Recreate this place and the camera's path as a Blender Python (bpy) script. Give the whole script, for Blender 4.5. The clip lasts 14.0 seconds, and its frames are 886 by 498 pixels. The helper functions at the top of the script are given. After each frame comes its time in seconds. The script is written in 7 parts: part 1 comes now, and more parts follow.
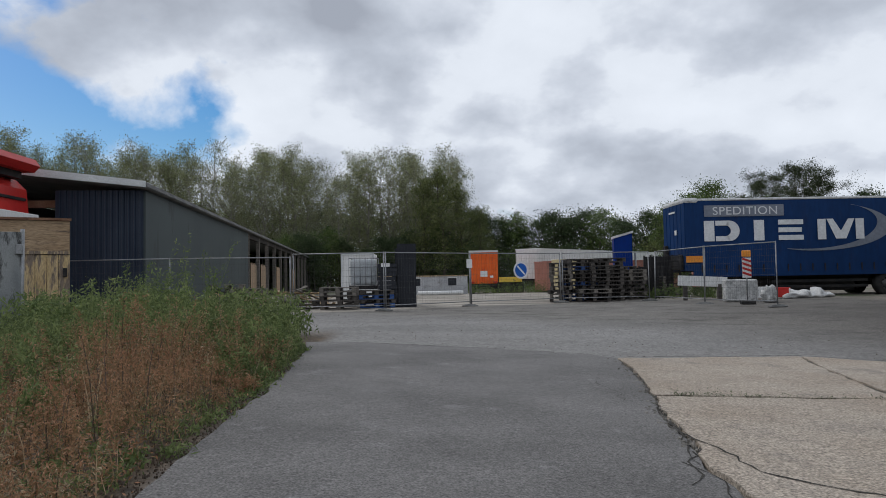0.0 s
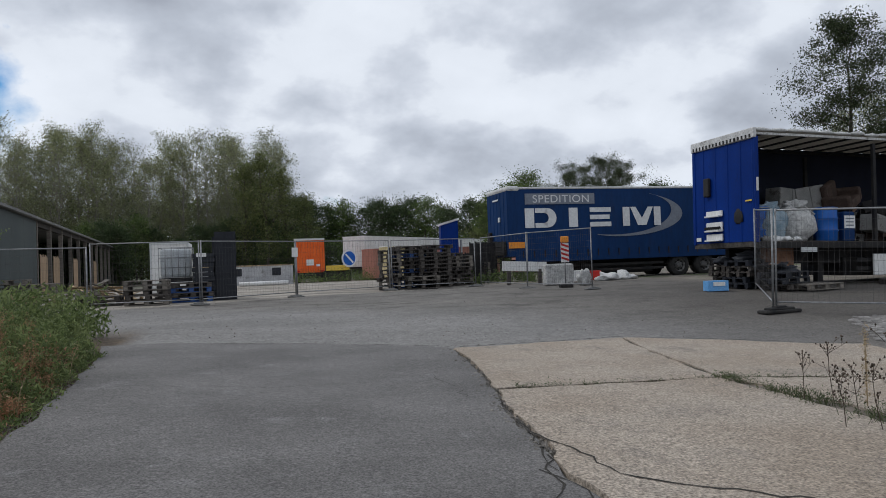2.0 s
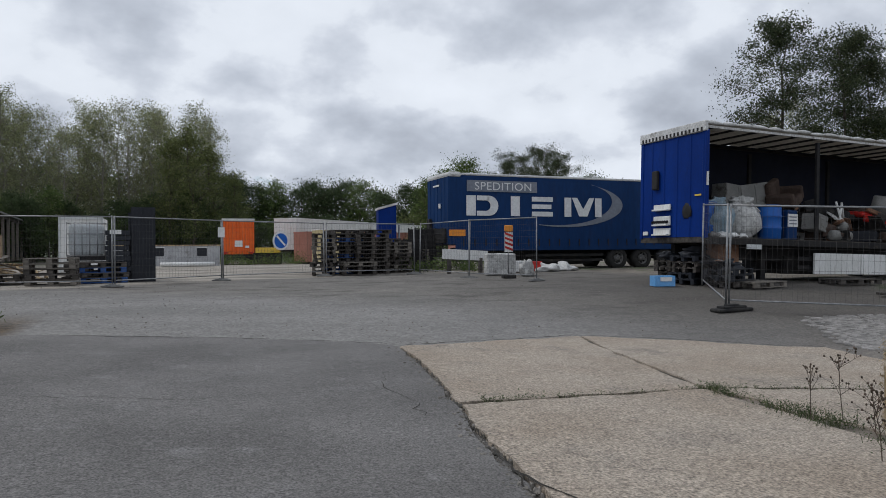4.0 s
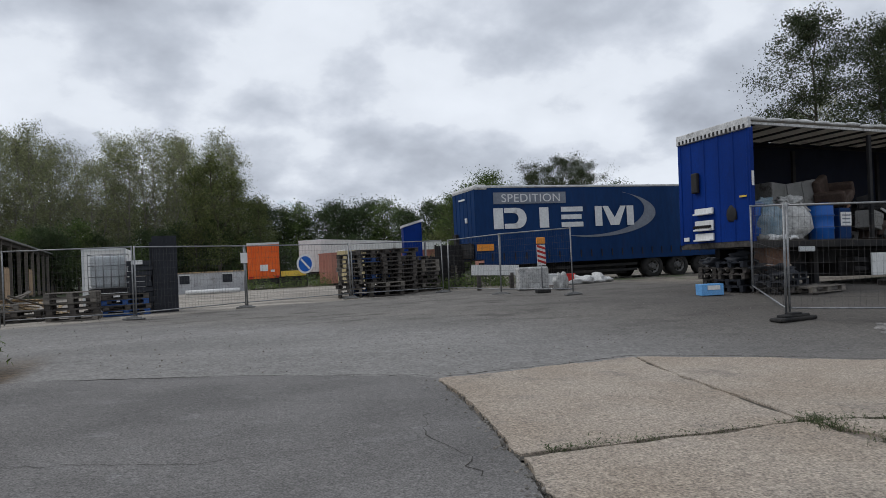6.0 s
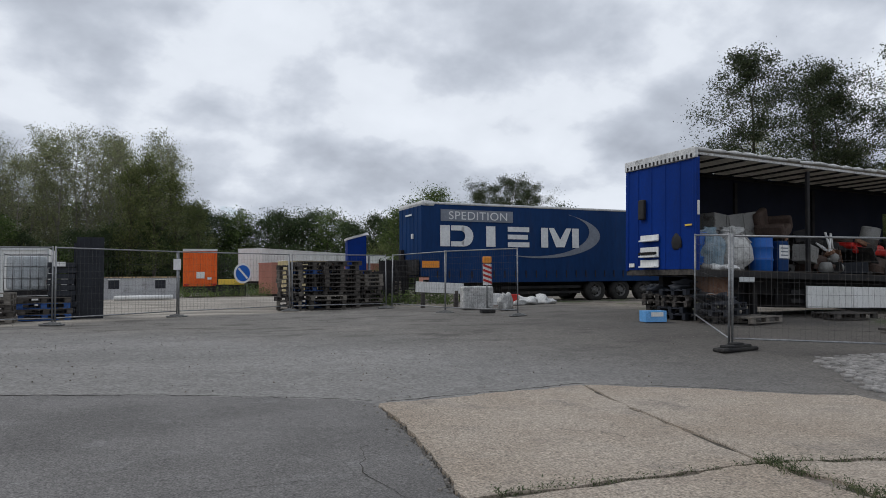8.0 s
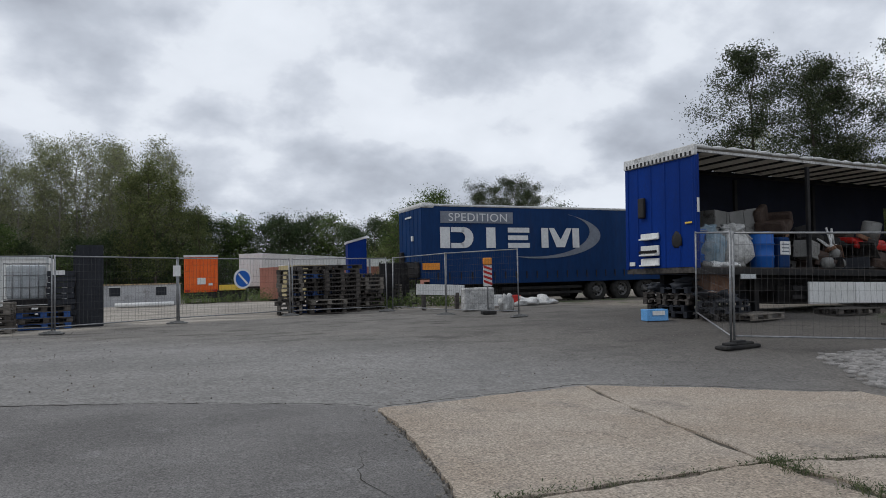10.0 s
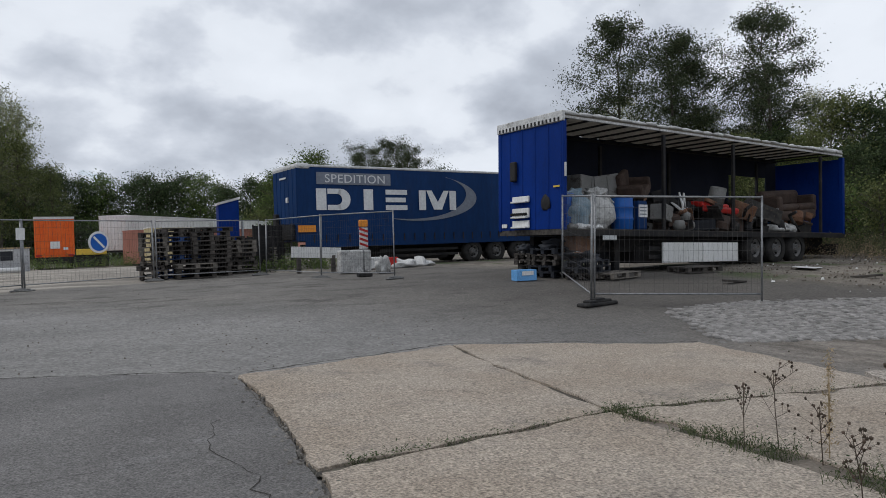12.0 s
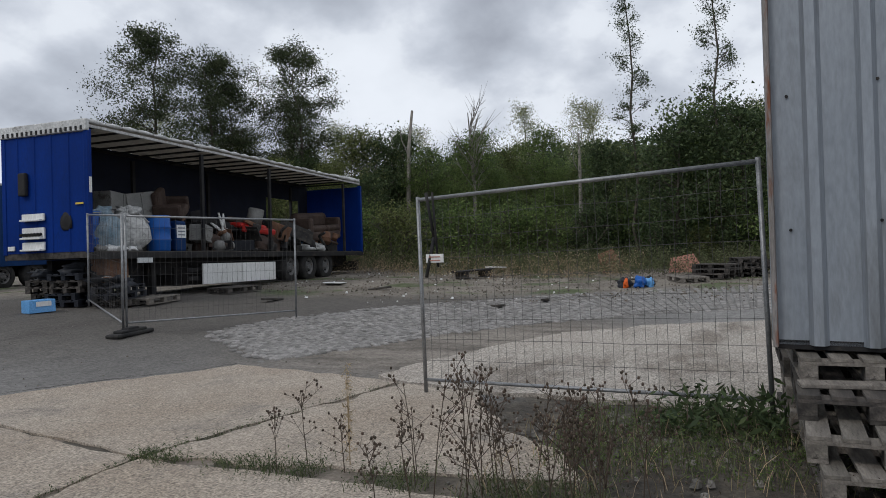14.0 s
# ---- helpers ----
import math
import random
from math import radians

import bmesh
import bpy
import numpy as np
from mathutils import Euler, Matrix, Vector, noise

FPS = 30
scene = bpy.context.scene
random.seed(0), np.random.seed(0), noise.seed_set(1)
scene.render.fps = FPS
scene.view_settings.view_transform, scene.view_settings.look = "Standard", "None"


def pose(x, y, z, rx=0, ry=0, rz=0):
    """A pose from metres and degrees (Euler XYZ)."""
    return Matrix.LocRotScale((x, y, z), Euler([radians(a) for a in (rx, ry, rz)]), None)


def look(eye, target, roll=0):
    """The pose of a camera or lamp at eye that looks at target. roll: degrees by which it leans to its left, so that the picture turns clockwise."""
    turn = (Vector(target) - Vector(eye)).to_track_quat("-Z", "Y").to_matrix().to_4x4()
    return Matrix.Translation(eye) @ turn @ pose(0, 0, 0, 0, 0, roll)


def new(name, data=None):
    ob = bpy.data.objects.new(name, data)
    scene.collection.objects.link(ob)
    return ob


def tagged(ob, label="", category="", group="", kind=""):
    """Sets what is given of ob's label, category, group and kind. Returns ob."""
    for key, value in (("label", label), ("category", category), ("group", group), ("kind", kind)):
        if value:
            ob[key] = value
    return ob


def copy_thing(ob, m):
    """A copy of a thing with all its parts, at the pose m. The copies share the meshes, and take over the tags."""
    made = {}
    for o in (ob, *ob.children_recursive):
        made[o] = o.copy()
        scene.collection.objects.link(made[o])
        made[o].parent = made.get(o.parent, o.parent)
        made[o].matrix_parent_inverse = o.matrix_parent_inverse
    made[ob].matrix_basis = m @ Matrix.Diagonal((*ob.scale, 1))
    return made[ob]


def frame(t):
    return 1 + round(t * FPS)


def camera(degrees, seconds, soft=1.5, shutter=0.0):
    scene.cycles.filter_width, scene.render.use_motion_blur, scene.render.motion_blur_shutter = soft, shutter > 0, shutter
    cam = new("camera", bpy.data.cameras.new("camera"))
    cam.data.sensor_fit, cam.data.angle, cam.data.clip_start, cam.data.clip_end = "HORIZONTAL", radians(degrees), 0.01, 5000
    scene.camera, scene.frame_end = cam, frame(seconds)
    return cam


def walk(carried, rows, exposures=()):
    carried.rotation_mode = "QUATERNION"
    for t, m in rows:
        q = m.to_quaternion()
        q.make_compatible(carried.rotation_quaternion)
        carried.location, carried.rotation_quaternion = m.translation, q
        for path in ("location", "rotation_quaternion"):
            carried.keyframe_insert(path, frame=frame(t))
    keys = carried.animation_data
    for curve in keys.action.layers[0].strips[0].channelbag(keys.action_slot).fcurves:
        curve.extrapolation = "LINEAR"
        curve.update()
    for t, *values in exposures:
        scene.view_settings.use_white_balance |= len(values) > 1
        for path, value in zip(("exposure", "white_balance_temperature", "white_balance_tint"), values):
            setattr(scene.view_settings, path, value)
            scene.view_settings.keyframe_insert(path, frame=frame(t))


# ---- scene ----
cam = camera(67.0, 14.0, soft=0.9)
PATH = [
    (0, (0.052, 0.551, 1.059), (-0.039, 2.547, 1.147), -1.1),
    (0.5, (0.106, 0.602, 1.067), (0.219, 2.598, 1.135), -2.4),
    (1, (0.051, 0.677, 1.053), (0.369, 2.651, 1.081), 1.6),
    (1.5, (-0.024, 0.882, 1.081), (0.47, 2.819, 1.134), 2.0),
    (2, (0.042, 1.207, 1.077), (0.462, 3.162, 1.114), -2.1),
    (2.5, (0.105, 1.408, 1.081), (0.457, 3.377, 1.113), -3.3),
    (3, (0.086, 1.748, 1.088), (0.648, 3.667, 1.081), 0.1),
    (5.5, (0.116, 2.818, 1.103), (0.743, 4.718, 1.112), -0.5),
    (6, (0.196, 3.066, 1.137), (0.739, 4.991, 1.177), -2.8),
    (6.5, (0.269, 3.189, 1.125), (0.928, 5.077, 1.158), -3.3),
    (7, (0.246, 3.357, 1.141), (1.081, 5.173, 1.202), -0.6),
    (7.5, (0.264, 3.456, 1.155), (0.952, 5.331, 1.251), -1.3),
    (8, (0.282, 3.472, 1.164), (0.984, 5.343, 1.246), -0.4),
    (10.5, (0.358, 3.509, 1.17), (1.057, 5.381, 1.258), -1.5),
    (11, (0.396, 3.489, 1.157), (1.129, 5.349, 1.206), -1.0),
    (11.5, (0.461, 3.467, 1.167), (1.276, 5.294, 1.181), -2.7),
    (12, (0.51, 3.496, 1.161), (1.524, 5.219, 1.127), -1.6),
    (12.5, (0.519, 3.603, 1.192), (1.921, 5.03, 1.22), 1.5),
    (13, (0.519, 3.6, 1.221), (2.197, 4.689, 1.248), 0.6),
    (13.5, (0.57, 3.551, 1.223), (2.408, 4.339, 1.25), -1.1),
    (14, (0.695, 3.538, 1.21), (2.552, 4.282, 1.186), -2.3),
]
walk(cam, [(t, look(eye, target, roll)) for t, eye, target, roll in PATH], [(0, 0.0, 6330, 10), (14, 0.0, 6390, 10)])

# ---- world, sun and exposure ----
SUN_EL, SUN_AZ = 48.0, -62.0          # degrees; azimuth from +y, positive towards +x
world = bpy.data.worlds.new("world")
scene.world = world
world.use_nodes = True
wn, wl = world.node_tree.nodes, world.node_tree.links
wn.clear()
sky = wn.new("ShaderNodeTexSky")
sky.sky_type, sky.sun_disc = "NISHITA", False
sky.sun_elevation, sky.sun_rotation = radians(SUN_EL), radians(SUN_AZ)
sky_gain = wn.new("ShaderNodeVectorMath"); sky_gain.operation = "SCALE"; sky_gain.inputs["Scale"].default_value = 0.11
sky_hue = wn.new("ShaderNodeHueSaturation"); sky_hue.inputs["Saturation"].default_value = 1.7; sky_hue.inputs["Value"].default_value = 0.85
wl.new(sky.outputs[0], sky_hue.inputs["Color"]); wl.new(sky_hue.outputs[0], sky_gain.inputs[0])
tc = wn.new("ShaderNodeTexCoord")
sep = wn.new("ShaderNodeSeparateXYZ"); wl.new(tc.outputs["Generated"], sep.inputs[0])
zc = wn.new("ShaderNodeMath"); zc.operation = "MAXIMUM"; zc.inputs[1].default_value = 0.0; wl.new(sep.outputs[2], zc.inputs[0])
za = wn.new("ShaderNodeMath"); za.operation = "ADD"; za.inputs[1].default_value = 0.48; wl.new(zc.outputs[0], za.inputs[0])
dx = wn.new("ShaderNodeMath"); dx.operation = "DIVIDE"; wl.new(sep.outputs[0], dx.inputs[0]); wl.new(za.outputs[0], dx.inputs[1])
dy = wn.new("ShaderNodeMath"); dy.operation = "DIVIDE"; wl.new(sep.outputs[1], dy.inputs[0]); wl.new(za.outputs[0], dy.inputs[1])
flat = wn.new("ShaderNodeCombineXYZ"); wl.new(dx.outputs[0], flat.inputs[0]); wl.new(dy.outputs[0], flat.inputs[1])


def sky_noise(scale, detail, rough, offset, distortion=0.0):
    mp = wn.new("ShaderNodeMapping"); mp.inputs["Location"].default_value = offset
    wl.new(flat.outputs[0], mp.inputs[0])
    n = wn.new("ShaderNodeTexNoise")
    n.inputs["Scale"].default_value, n.inputs["Detail"].default_value = scale, detail
    n.inputs["Roughness"].default_value, n.inputs["Distortion"].default_value = rough, distortion
    wl.new(mp.outputs[0], n.inputs["Vector"])
    return n.outputs[0]


def sky_ramp(source, stops):
    r = wn.new("ShaderNodeValToRGB")
    while len(r.color_ramp.elements) < len(stops):
        r.color_ramp.elements.new(0.5)
    for e, (p, c) in zip(r.color_ramp.elements, stops):
        e.position, e.color = p, (*c, 1)
    wl.new(source, r.inputs[0])
    return r.outputs[0]


# broken cloud: a cover with few gaps, lit from above and grey below
thin = wn.new("ShaderNodeVectorMath"); thin.operation = "DOT_PRODUCT"; thin.inputs[1].default_value = (-0.62, 0.74, 0.26)
wl.new(tc.outputs["Generated"], thin.inputs[0])
thin_r = wn.new("ShaderNodeMapRange"); thin_r.inputs["From Min"].default_value, thin_r.inputs["From Max"].default_value = 0.90, 1.0
thin_r.inputs["To Min"].default_value, thin_r.inputs["To Max"].default_value = 0.10, -0.13
wl.new(thin.outputs["Value"], thin_r.inputs[0])
# the cloud cover thins out towards the north-west
amount = wn.new("ShaderNodeMath"); amount.operation = "ADD"
wl.new(sky_noise(1.9, 9, 0.55, (1.9, 4.3, 0.0), 0.2), amount.inputs[0]); wl.new(thin_r.outputs[0], amount.inputs[1])
cover = sky_ramp(amount.outputs[0], [(0.38, (0, 0, 0)), (0.46, (1, 1, 1))])
tone = sky_ramp(sky_noise(2.7, 8, 0.50, (7.7, 2.1, 3.0), 0.0), [(0.33, (0.37, 0.40, 0.46)), (0.44, (0.52, 0.56, 0.63)), (0.50, (0.65, 0.69, 0.76)), (0.54, (0.77, 0.81, 0.87)), (0.64, (0.83, 0.87, 0.93))])
mixc = wn.new("ShaderNodeMix"); mixc.data_type = "RGBA"
wl.new(cover, mixc.inputs["Factor"]); wl.new(sky_gain.outputs[0], mixc.inputs[6]); wl.new(tone, mixc.inputs[7])
bg = wn.new("ShaderNodeBackground"); bg.inputs["Strength"].default_value = 1.0
wl.new(mixc.outputs[2], bg.inputs[0])
wo = wn.new("ShaderNodeOutputWorld"); wl.new(bg.outputs[0], wo.inputs[0])

sun = new("sun", bpy.data.lights.new("sun", "SUN"))
sun.data.energy, sun.data.angle, sun.data.color = 0.9, radians(14), (1.0, 0.95, 0.88)
_az, _el = radians(SUN_AZ), radians(SUN_EL)
sun_way = Vector((math.sin(_az) * math.cos(_el), math.cos(_az) * math.cos(_el), math.sin(_el)))
sun.matrix_world = look(sun_way * 60, (0, 0, 0))

# ---- materials ----


def material(name, c1, c2, scale=3.0, rough=0.7, metal=0.0, bump=0.15, grain=60.0, grain_amount=0.25, c3=None, c3_scale=8.0, c3_from=0.58, c3_to=0.66,
             stretch=(1, 1, 1), vary=0.0, world_space=False, translucent=0.0, island=0.0, spec=0.28, speckle=0.0):
    """Two tones in broad patches, a third in spots or streaks, fine grain in colour and relief."""
    m = bpy.data.materials.new(name)
    m.use_nodes = True
    n, l = m.node_tree.nodes, m.node_tree.links
    p = n["Principled BSDF"]
    if world_space:
        co = n.new("ShaderNodeNewGeometry").outputs["Position"]
    else:
        co = n.new("ShaderNodeTexCoord").outputs["Object"]
    mp = n.new("ShaderNodeMapping"); mp.inputs["Scale"].default_value = stretch
    l.new(co, mp.inputs[0])

    def tex(s, detail=4.0, rgh=0.55, vec=mp.outputs[0]):
        t = n.new("ShaderNodeTexNoise")
        t.inputs["Scale"].default_value, t.inputs["Detail"].default_value, t.inputs["Roughness"].default_value = s, detail, rgh
        l.new(vec, t.inputs["Vector"])
        return t.outputs[0]

    def ramp(src, a, b):
        r = n.new("ShaderNodeMapRange"); r.inputs["From Min"].default_value, r.inputs["From Max"].default_value = a, b
        l.new(src, r.inputs[0])
        return r.outputs[0]

    def mix(f, a, b, mode="MIX"):
        k = n.new("ShaderNodeMix"); k.data_type, k.blend_type = "RGBA", mode
        for s, v in ((k.inputs["Factor"], f), (k.inputs[6], a), (k.inputs[7], b)):
            if isinstance(v, (int, float)):
                s.default_value = v
            elif isinstance(v, tuple):
                s.default_value = (*v, 1)
            else:
                l.new(v, s)
        return k.outputs[2]

    col = mix(ramp(tex(scale), 0.36, 0.64), c1, c2)
    if c3:
        col = mix(ramp(tex(c3_scale, 6, 0.65), c3_from, c3_to), col, c3)
    g = tex(grain, 3, 0.6)
    gv = n.new("ShaderNodeMapRange"); gv.inputs["From Min"].default_value, gv.inputs["From Max"].default_value = 0.3, 0.7
    gv.inputs["To Min"].default_value, gv.inputs["To Max"].default_value = 1 - grain_amount, 1 + grain_amount
    l.new(g, gv.inputs[0])
    if speckle:
        sk = tex(speckle, 2, 0.8)
        sr = n.new("ShaderNodeMapRange"); sr.inputs["From Min"].default_value, sr.inputs["From Max"].default_value = 0.38, 0.62
        sr.inputs["To Min"].default_value, sr.inputs["To Max"].default_value = 0.86, 1.15
        l.new(sk, sr.inputs[0])
        mm = n.new("ShaderNodeMath"); mm.operation = "MULTIPLY"; l.new(gv.outputs[0], mm.inputs[0]); l.new(sr.outputs[0], mm.inputs[1])
        value = mm.outputs[0]
    else:
        value = gv.outputs[0]
    hs = n.new("ShaderNodeHueSaturation"); l.new(value, hs.inputs["Value"]); l.new(col, hs.inputs["Color"])
    out = hs.outputs[0]
    if vary or island:
        src = n.new("ShaderNodeObjectInfo").outputs["Random"] if vary else n.new("ShaderNodeNewGeometry").outputs["Random Per Island"]
        amt = vary or island
        rv = n.new("ShaderNodeMapRange"); rv.inputs["To Min"].default_value, rv.inputs["To Max"].default_value = 1 - amt, 1 + amt
        l.new(src, rv.inputs[0])
        h2 = n.new("ShaderNodeHueSaturation"); l.new(rv.outputs[0], h2.inputs["Value"]); l.new(out, h2.inputs["Color"])
        hr = n.new("ShaderNodeMapRange"); hr.inputs["To Min"].default_value, hr.inputs["To Max"].default_value = 0.5 + 0.02 * amt, 0.5 - 0.04 * amt
        l.new(src, hr.inputs[0]); l.new(hr.outputs[0], h2.inputs["Hue"])
        out = h2.outputs[0]
    l.new(out, p.inputs["Base Color"])
    p.inputs["Metallic"].default_value = metal
    p.inputs["Specular IOR Level"].default_value = spec
    rr = n.new("ShaderNodeMapRange"); rr.inputs["To Min"].default_value, rr.inputs["To Max"].default_value = max(rough - 0.15, 0.05), min(rough + 0.15, 1)
    l.new(g, rr.inputs[0]); l.new(rr.outputs[0], p.inputs["Roughness"])
    if bump:
        b = n.new("ShaderNodeBump"); b.inputs["Strength"].default_value, b.inputs["Distance"].default_value = bump, 0.02
        l.new(g, b.inputs["Height"]); l.new(b.outputs[0], p.inputs["Normal"])
    if translucent:
        tr = n.new("ShaderNodeBsdfTranslucent"); l.new(out, tr.inputs[0])
        ms = n.new("ShaderNodeMixShader"); ms.inputs[0].default_value = translucent
        l.new(p.outputs[0], ms.inputs[1]); l.new(tr.outputs[0], ms.inputs[2])
        l.new(ms.outputs[0], n["Material Output"].inputs[0])
    return m


ASPHALT = material("asphalt", (0.132, 0.126, 0.121), (0.182, 0.174, 0.167), 0.9, 0.85, bump=0.6, grain=90, grain_amount=0.6, c3=(0.215, 0.21, 0.205), c3_scale=2.6, c3_from=0.58, c3_to=0.74, stretch=(0.85, 1, 1), world_space=True, speckle=30)
CONCRETE = material("concrete", (0.335, 0.278, 0.22), (0.40, 0.345, 0.285), 0.8, 0.9, bump=0.8, grain=58, grain_amount=0.6, c3=(0.27, 0.236, 0.20), c3_scale=1.3, c3_from=0.54, c3_to=0.68, world_space=True, speckle=20)
CONCRETE_GREY = material("grey_concrete", (0.35, 0.31, 0.268), (0.42, 0.385, 0.34), 0.8, 0.9, bump=0.8, grain=50, grain_amount=0.6, c3=(0.22, 0.19, 0.16), c3_scale=0.8, c3_from=0.52, c3_to=0.66, stretch=(0.5, 1, 1), world_space=True, speckle=18)
SETT = material("granite_sett", (0.19, 0.182, 0.172), (0.27, 0.257, 0.243), 6, 0.8, bump=0.3, grain=50, vary=0.3, world_space=True)
SETT_REST = material("granite_sett_rest", (0.19, 0.182, 0.172), (0.27, 0.257, 0.243), 6, 0.8, bump=0.3, grain=50, island=0.3, world_space=True)
STEEL = material("galvanised_steel", (0.22, 0.225, 0.23), (0.32, 0.325, 0.33), 9, 0.5, 0.6, bump=0.05, grain=80, c3=(0.22, 0.15, 0.11), c3_scale=6, c3_from=0.66, c3_to=0.75)
WIRE = material("fence_wire", (0.08, 0.076, 0.074), (0.13, 0.125, 0.122), 4, 0.6, 0.5, bump=0)
BLUE = material("blue_paint", (0.0015, 0.022, 0.155), (0.0025, 0.030, 0.205), 1.2, 0.5, bump=0.03, grain=30, grain_amount=0.12, c3=(0.004, 0.016, 0.09), c3_scale=2.5, c3_from=0.58, c3_to=0.75, stretch=(1, 1, 0.4), spec=0.12)
CURTAIN = material("blue_tarpaulin", (0.0048, 0.028, 0.098), (0.0075, 0.036, 0.122), 0.9, 0.55, bump=0.1, grain=6, grain_amount=0.15, c3=(0.014, 0.028, 0.08), c3_scale=1.8, c3_from=0.56, c3_to=0.75, stretch=(1, 1, 0.3), spec=0.14)
# near-black: the shade inside the open trailer is put into this colour
INNER = material("shade_dark_tarpaulin", (0.006, 0.008, 0.018), (0.011, 0.014, 0.027), 1.4, 0.8, bump=0.1, grain=8)
WHITE = material("weathered_white_paint", (0.66, 0.66, 0.64), (0.76, 0.76, 0.75), 1.5, 0.6, bump=0.05, grain=25, grain_amount=0.1, c3=(0.42, 0.40, 0.37), c3_scale=3, c3_from=0.6, c3_to=0.75, stretch=(1, 1, 0.35))
LETTER = material("white_print", (0.62, 0.63, 0.64), (0.70, 0.71, 0.71), 2, 0.55, bump=0.02, grain=12, grain_amount=0.1)
GREYPRINT = material("grey_print", (0.16, 0.18, 0.22), (0.20, 0.22, 0.26), 1.5, 0.55, bump=0.02, grain=12, grain_amount=0.1)
CANVAS = material("roof_canvas", (0.44, 0.40, 0.33), (0.55, 0.50, 0.42), 0.8, 0.8, bump=0.1, grain=14, c3=(0.20, 0.175, 0.14), c3_scale=1.6, c3_from=0.55, c3_to=0.68, translucent=0.06)
EDGE = material("roof_edge_tarpaulin", (0.50, 0.50, 0.49), (0.64, 0.64, 0.63), 1.5, 0.7, bump=0.1, grain=20, c3=(0.20, 0.19, 0.17), c3_scale=4, c3_from=0.58, c3_to=0.7)
CHASSIS = material("chassis_black", (0.012, 0.012, 0.014), (0.028, 0.026, 0.025), 2, 0.7, bump=0.1, grain=30, c3=(0.07, 0.055, 0.045), c3_scale=4, c3_from=0.58, c3_to=0.75)
RUBBER = material("tyre_rubber", (0.018, 0.018, 0.019), (0.04, 0.038, 0.036), 5, 0.9, bump=0.2, grain=40)
RIM = material("rim_steel", (0.11, 0.11, 0.11), (0.20, 0.195, 0.19), 8, 0.6, 0.2, bump=0.05, c3=(0.10, 0.06, 0.04), c3_scale=9)
WOOD = material("grey_pallet_wood", (0.12, 0.108, 0.094), (0.205, 0.186, 0.16), 2, 0.9, bump=0.3, grain=14, stretch=(1, 5, 5), c3=(0.09, 0.08, 0.07), c3_scale=5, vary=0.2)
WOOD_DARK = material("dark_pallet_wood", (0.035, 0.032, 0.03), (0.09, 0.08, 0.07), 2, 0.9, bump=0.3, grain=14, stretch=(1, 5, 5), vary=0.3)
WOOD_NEW = material("fresh_boards", (0.32, 0.23, 0.145), (0.41, 0.30, 0.195), 2, 0.85, bump=0.2, grain=12, stretch=(5, 5, 1), vary=0.15)
WOOD_OLD = material("peeling_boards", (0.46, 0.33, 0.17), (0.55, 0.42, 0.24), 1.5, 0.85, bump=0.3, grain=16, grain_amount=0.35, stretch=(5, 5, 0.8), c3=(0.21, 0.165, 0.13), c3_scale=2.2, c3_from=0.47, c3_to=0.54)
SHED = material("anthracite_sheet", (0.019, 0.028, 0.048), (0.027, 0.038, 0.060), 0.8, 0.5, 0.0, bump=0.03, grain=20, grain_amount=0.1)
SHED_SIDE = material("dark_green_grey_sheet", (0.054, 0.069, 0.071), (0.070, 0.087, 0.087), 0.3, 0.6, 0.0, bump=0.03, grain=20, grain_amount=0.12, c3=(0.044, 0.054, 0.054), c3_scale=1.2, stretch=(1, 1, 0.3))
ROOF = material("fibre_cement_roof", (0.15, 0.15, 0.15), (0.22, 0.22, 0.21), 1, 0.9, bump=0.2, grain=15)
FASCIA = material("grey_fascia", (0.52, 0.54, 0.54), (0.62, 0.64, 0.64), 1, 0.7, bump=0.05)
ZINC = material("zinc_sheet", (0.235, 0.262, 0.295), (0.30, 0.325, 0.355), 0.8, 0.45, 0.2, bump=0.05, grain=25, grain_amount=0.14, c3=(0.16, 0.17, 0.18), c3_scale=1.6, c3_from=0.54, c3_to=0.70, stretch=(1.5, 4, 0.35))
RUST = material("rusted_steel", (0.15, 0.075, 0.045), (0.22, 0.125, 0.08), 4, 0.9, bump=0.3, grain=30, c3=(0.12, 0.06, 0.04), c3_scale=6)
ORANGE = material("orange_paint", (0.72, 0.12, 0.018), (0.80, 0.16, 0.03), 1.5, 0.5, bump=0.03, c3=(0.4, 0.09, 0.03), c3_scale=3, c3_from=0.62, c3_to=0.75)
SIGNORANGE = material("orange_plate", (0.75, 0.26, 0.03), (0.80, 0.31, 0.05), 3, 0.5, bump=0.02)
RED = material("red_paint", (0.42, 0.022, 0.019), (0.52, 0.034, 0.027), 1.5, 0.4, bump=0.02, grain_amount=0.1)
PINK = material("faded_red_sheet", (0.36, 0.17, 0.13), (0.44, 0.22, 0.17), 0.6, 0.8, bump=0.05)
YELLOW = material("yellow_paint", (0.65, 0.42, 0.05), (0.72, 0.5, 0.08), 1.5, 0.6, bump=0.03)
BLACKPL = material("black_plastic", (0.014, 0.016, 0.021), (0.025, 0.028, 0.036), 2, 0.55, bump=0.05, grain=20)
SIGNBLUE = material("sign_blue", (0.015, 0.10, 0.42), (0.02, 0.12, 0.46), 3, 0.45, bump=0.01)
BAG = material("white_bulk_bag", (0.40, 0.40, 0.39), (0.53, 0.525, 0.51), 3, 0.75, bump=0.7, grain=12, c3=(0.27, 0.27, 0.265), c3_scale=4)
BARREL = material("blue_barrel_plastic", (0.012, 0.09, 0.36), (0.02, 0.12, 0.42), 2, 0.45, bump=0.03)
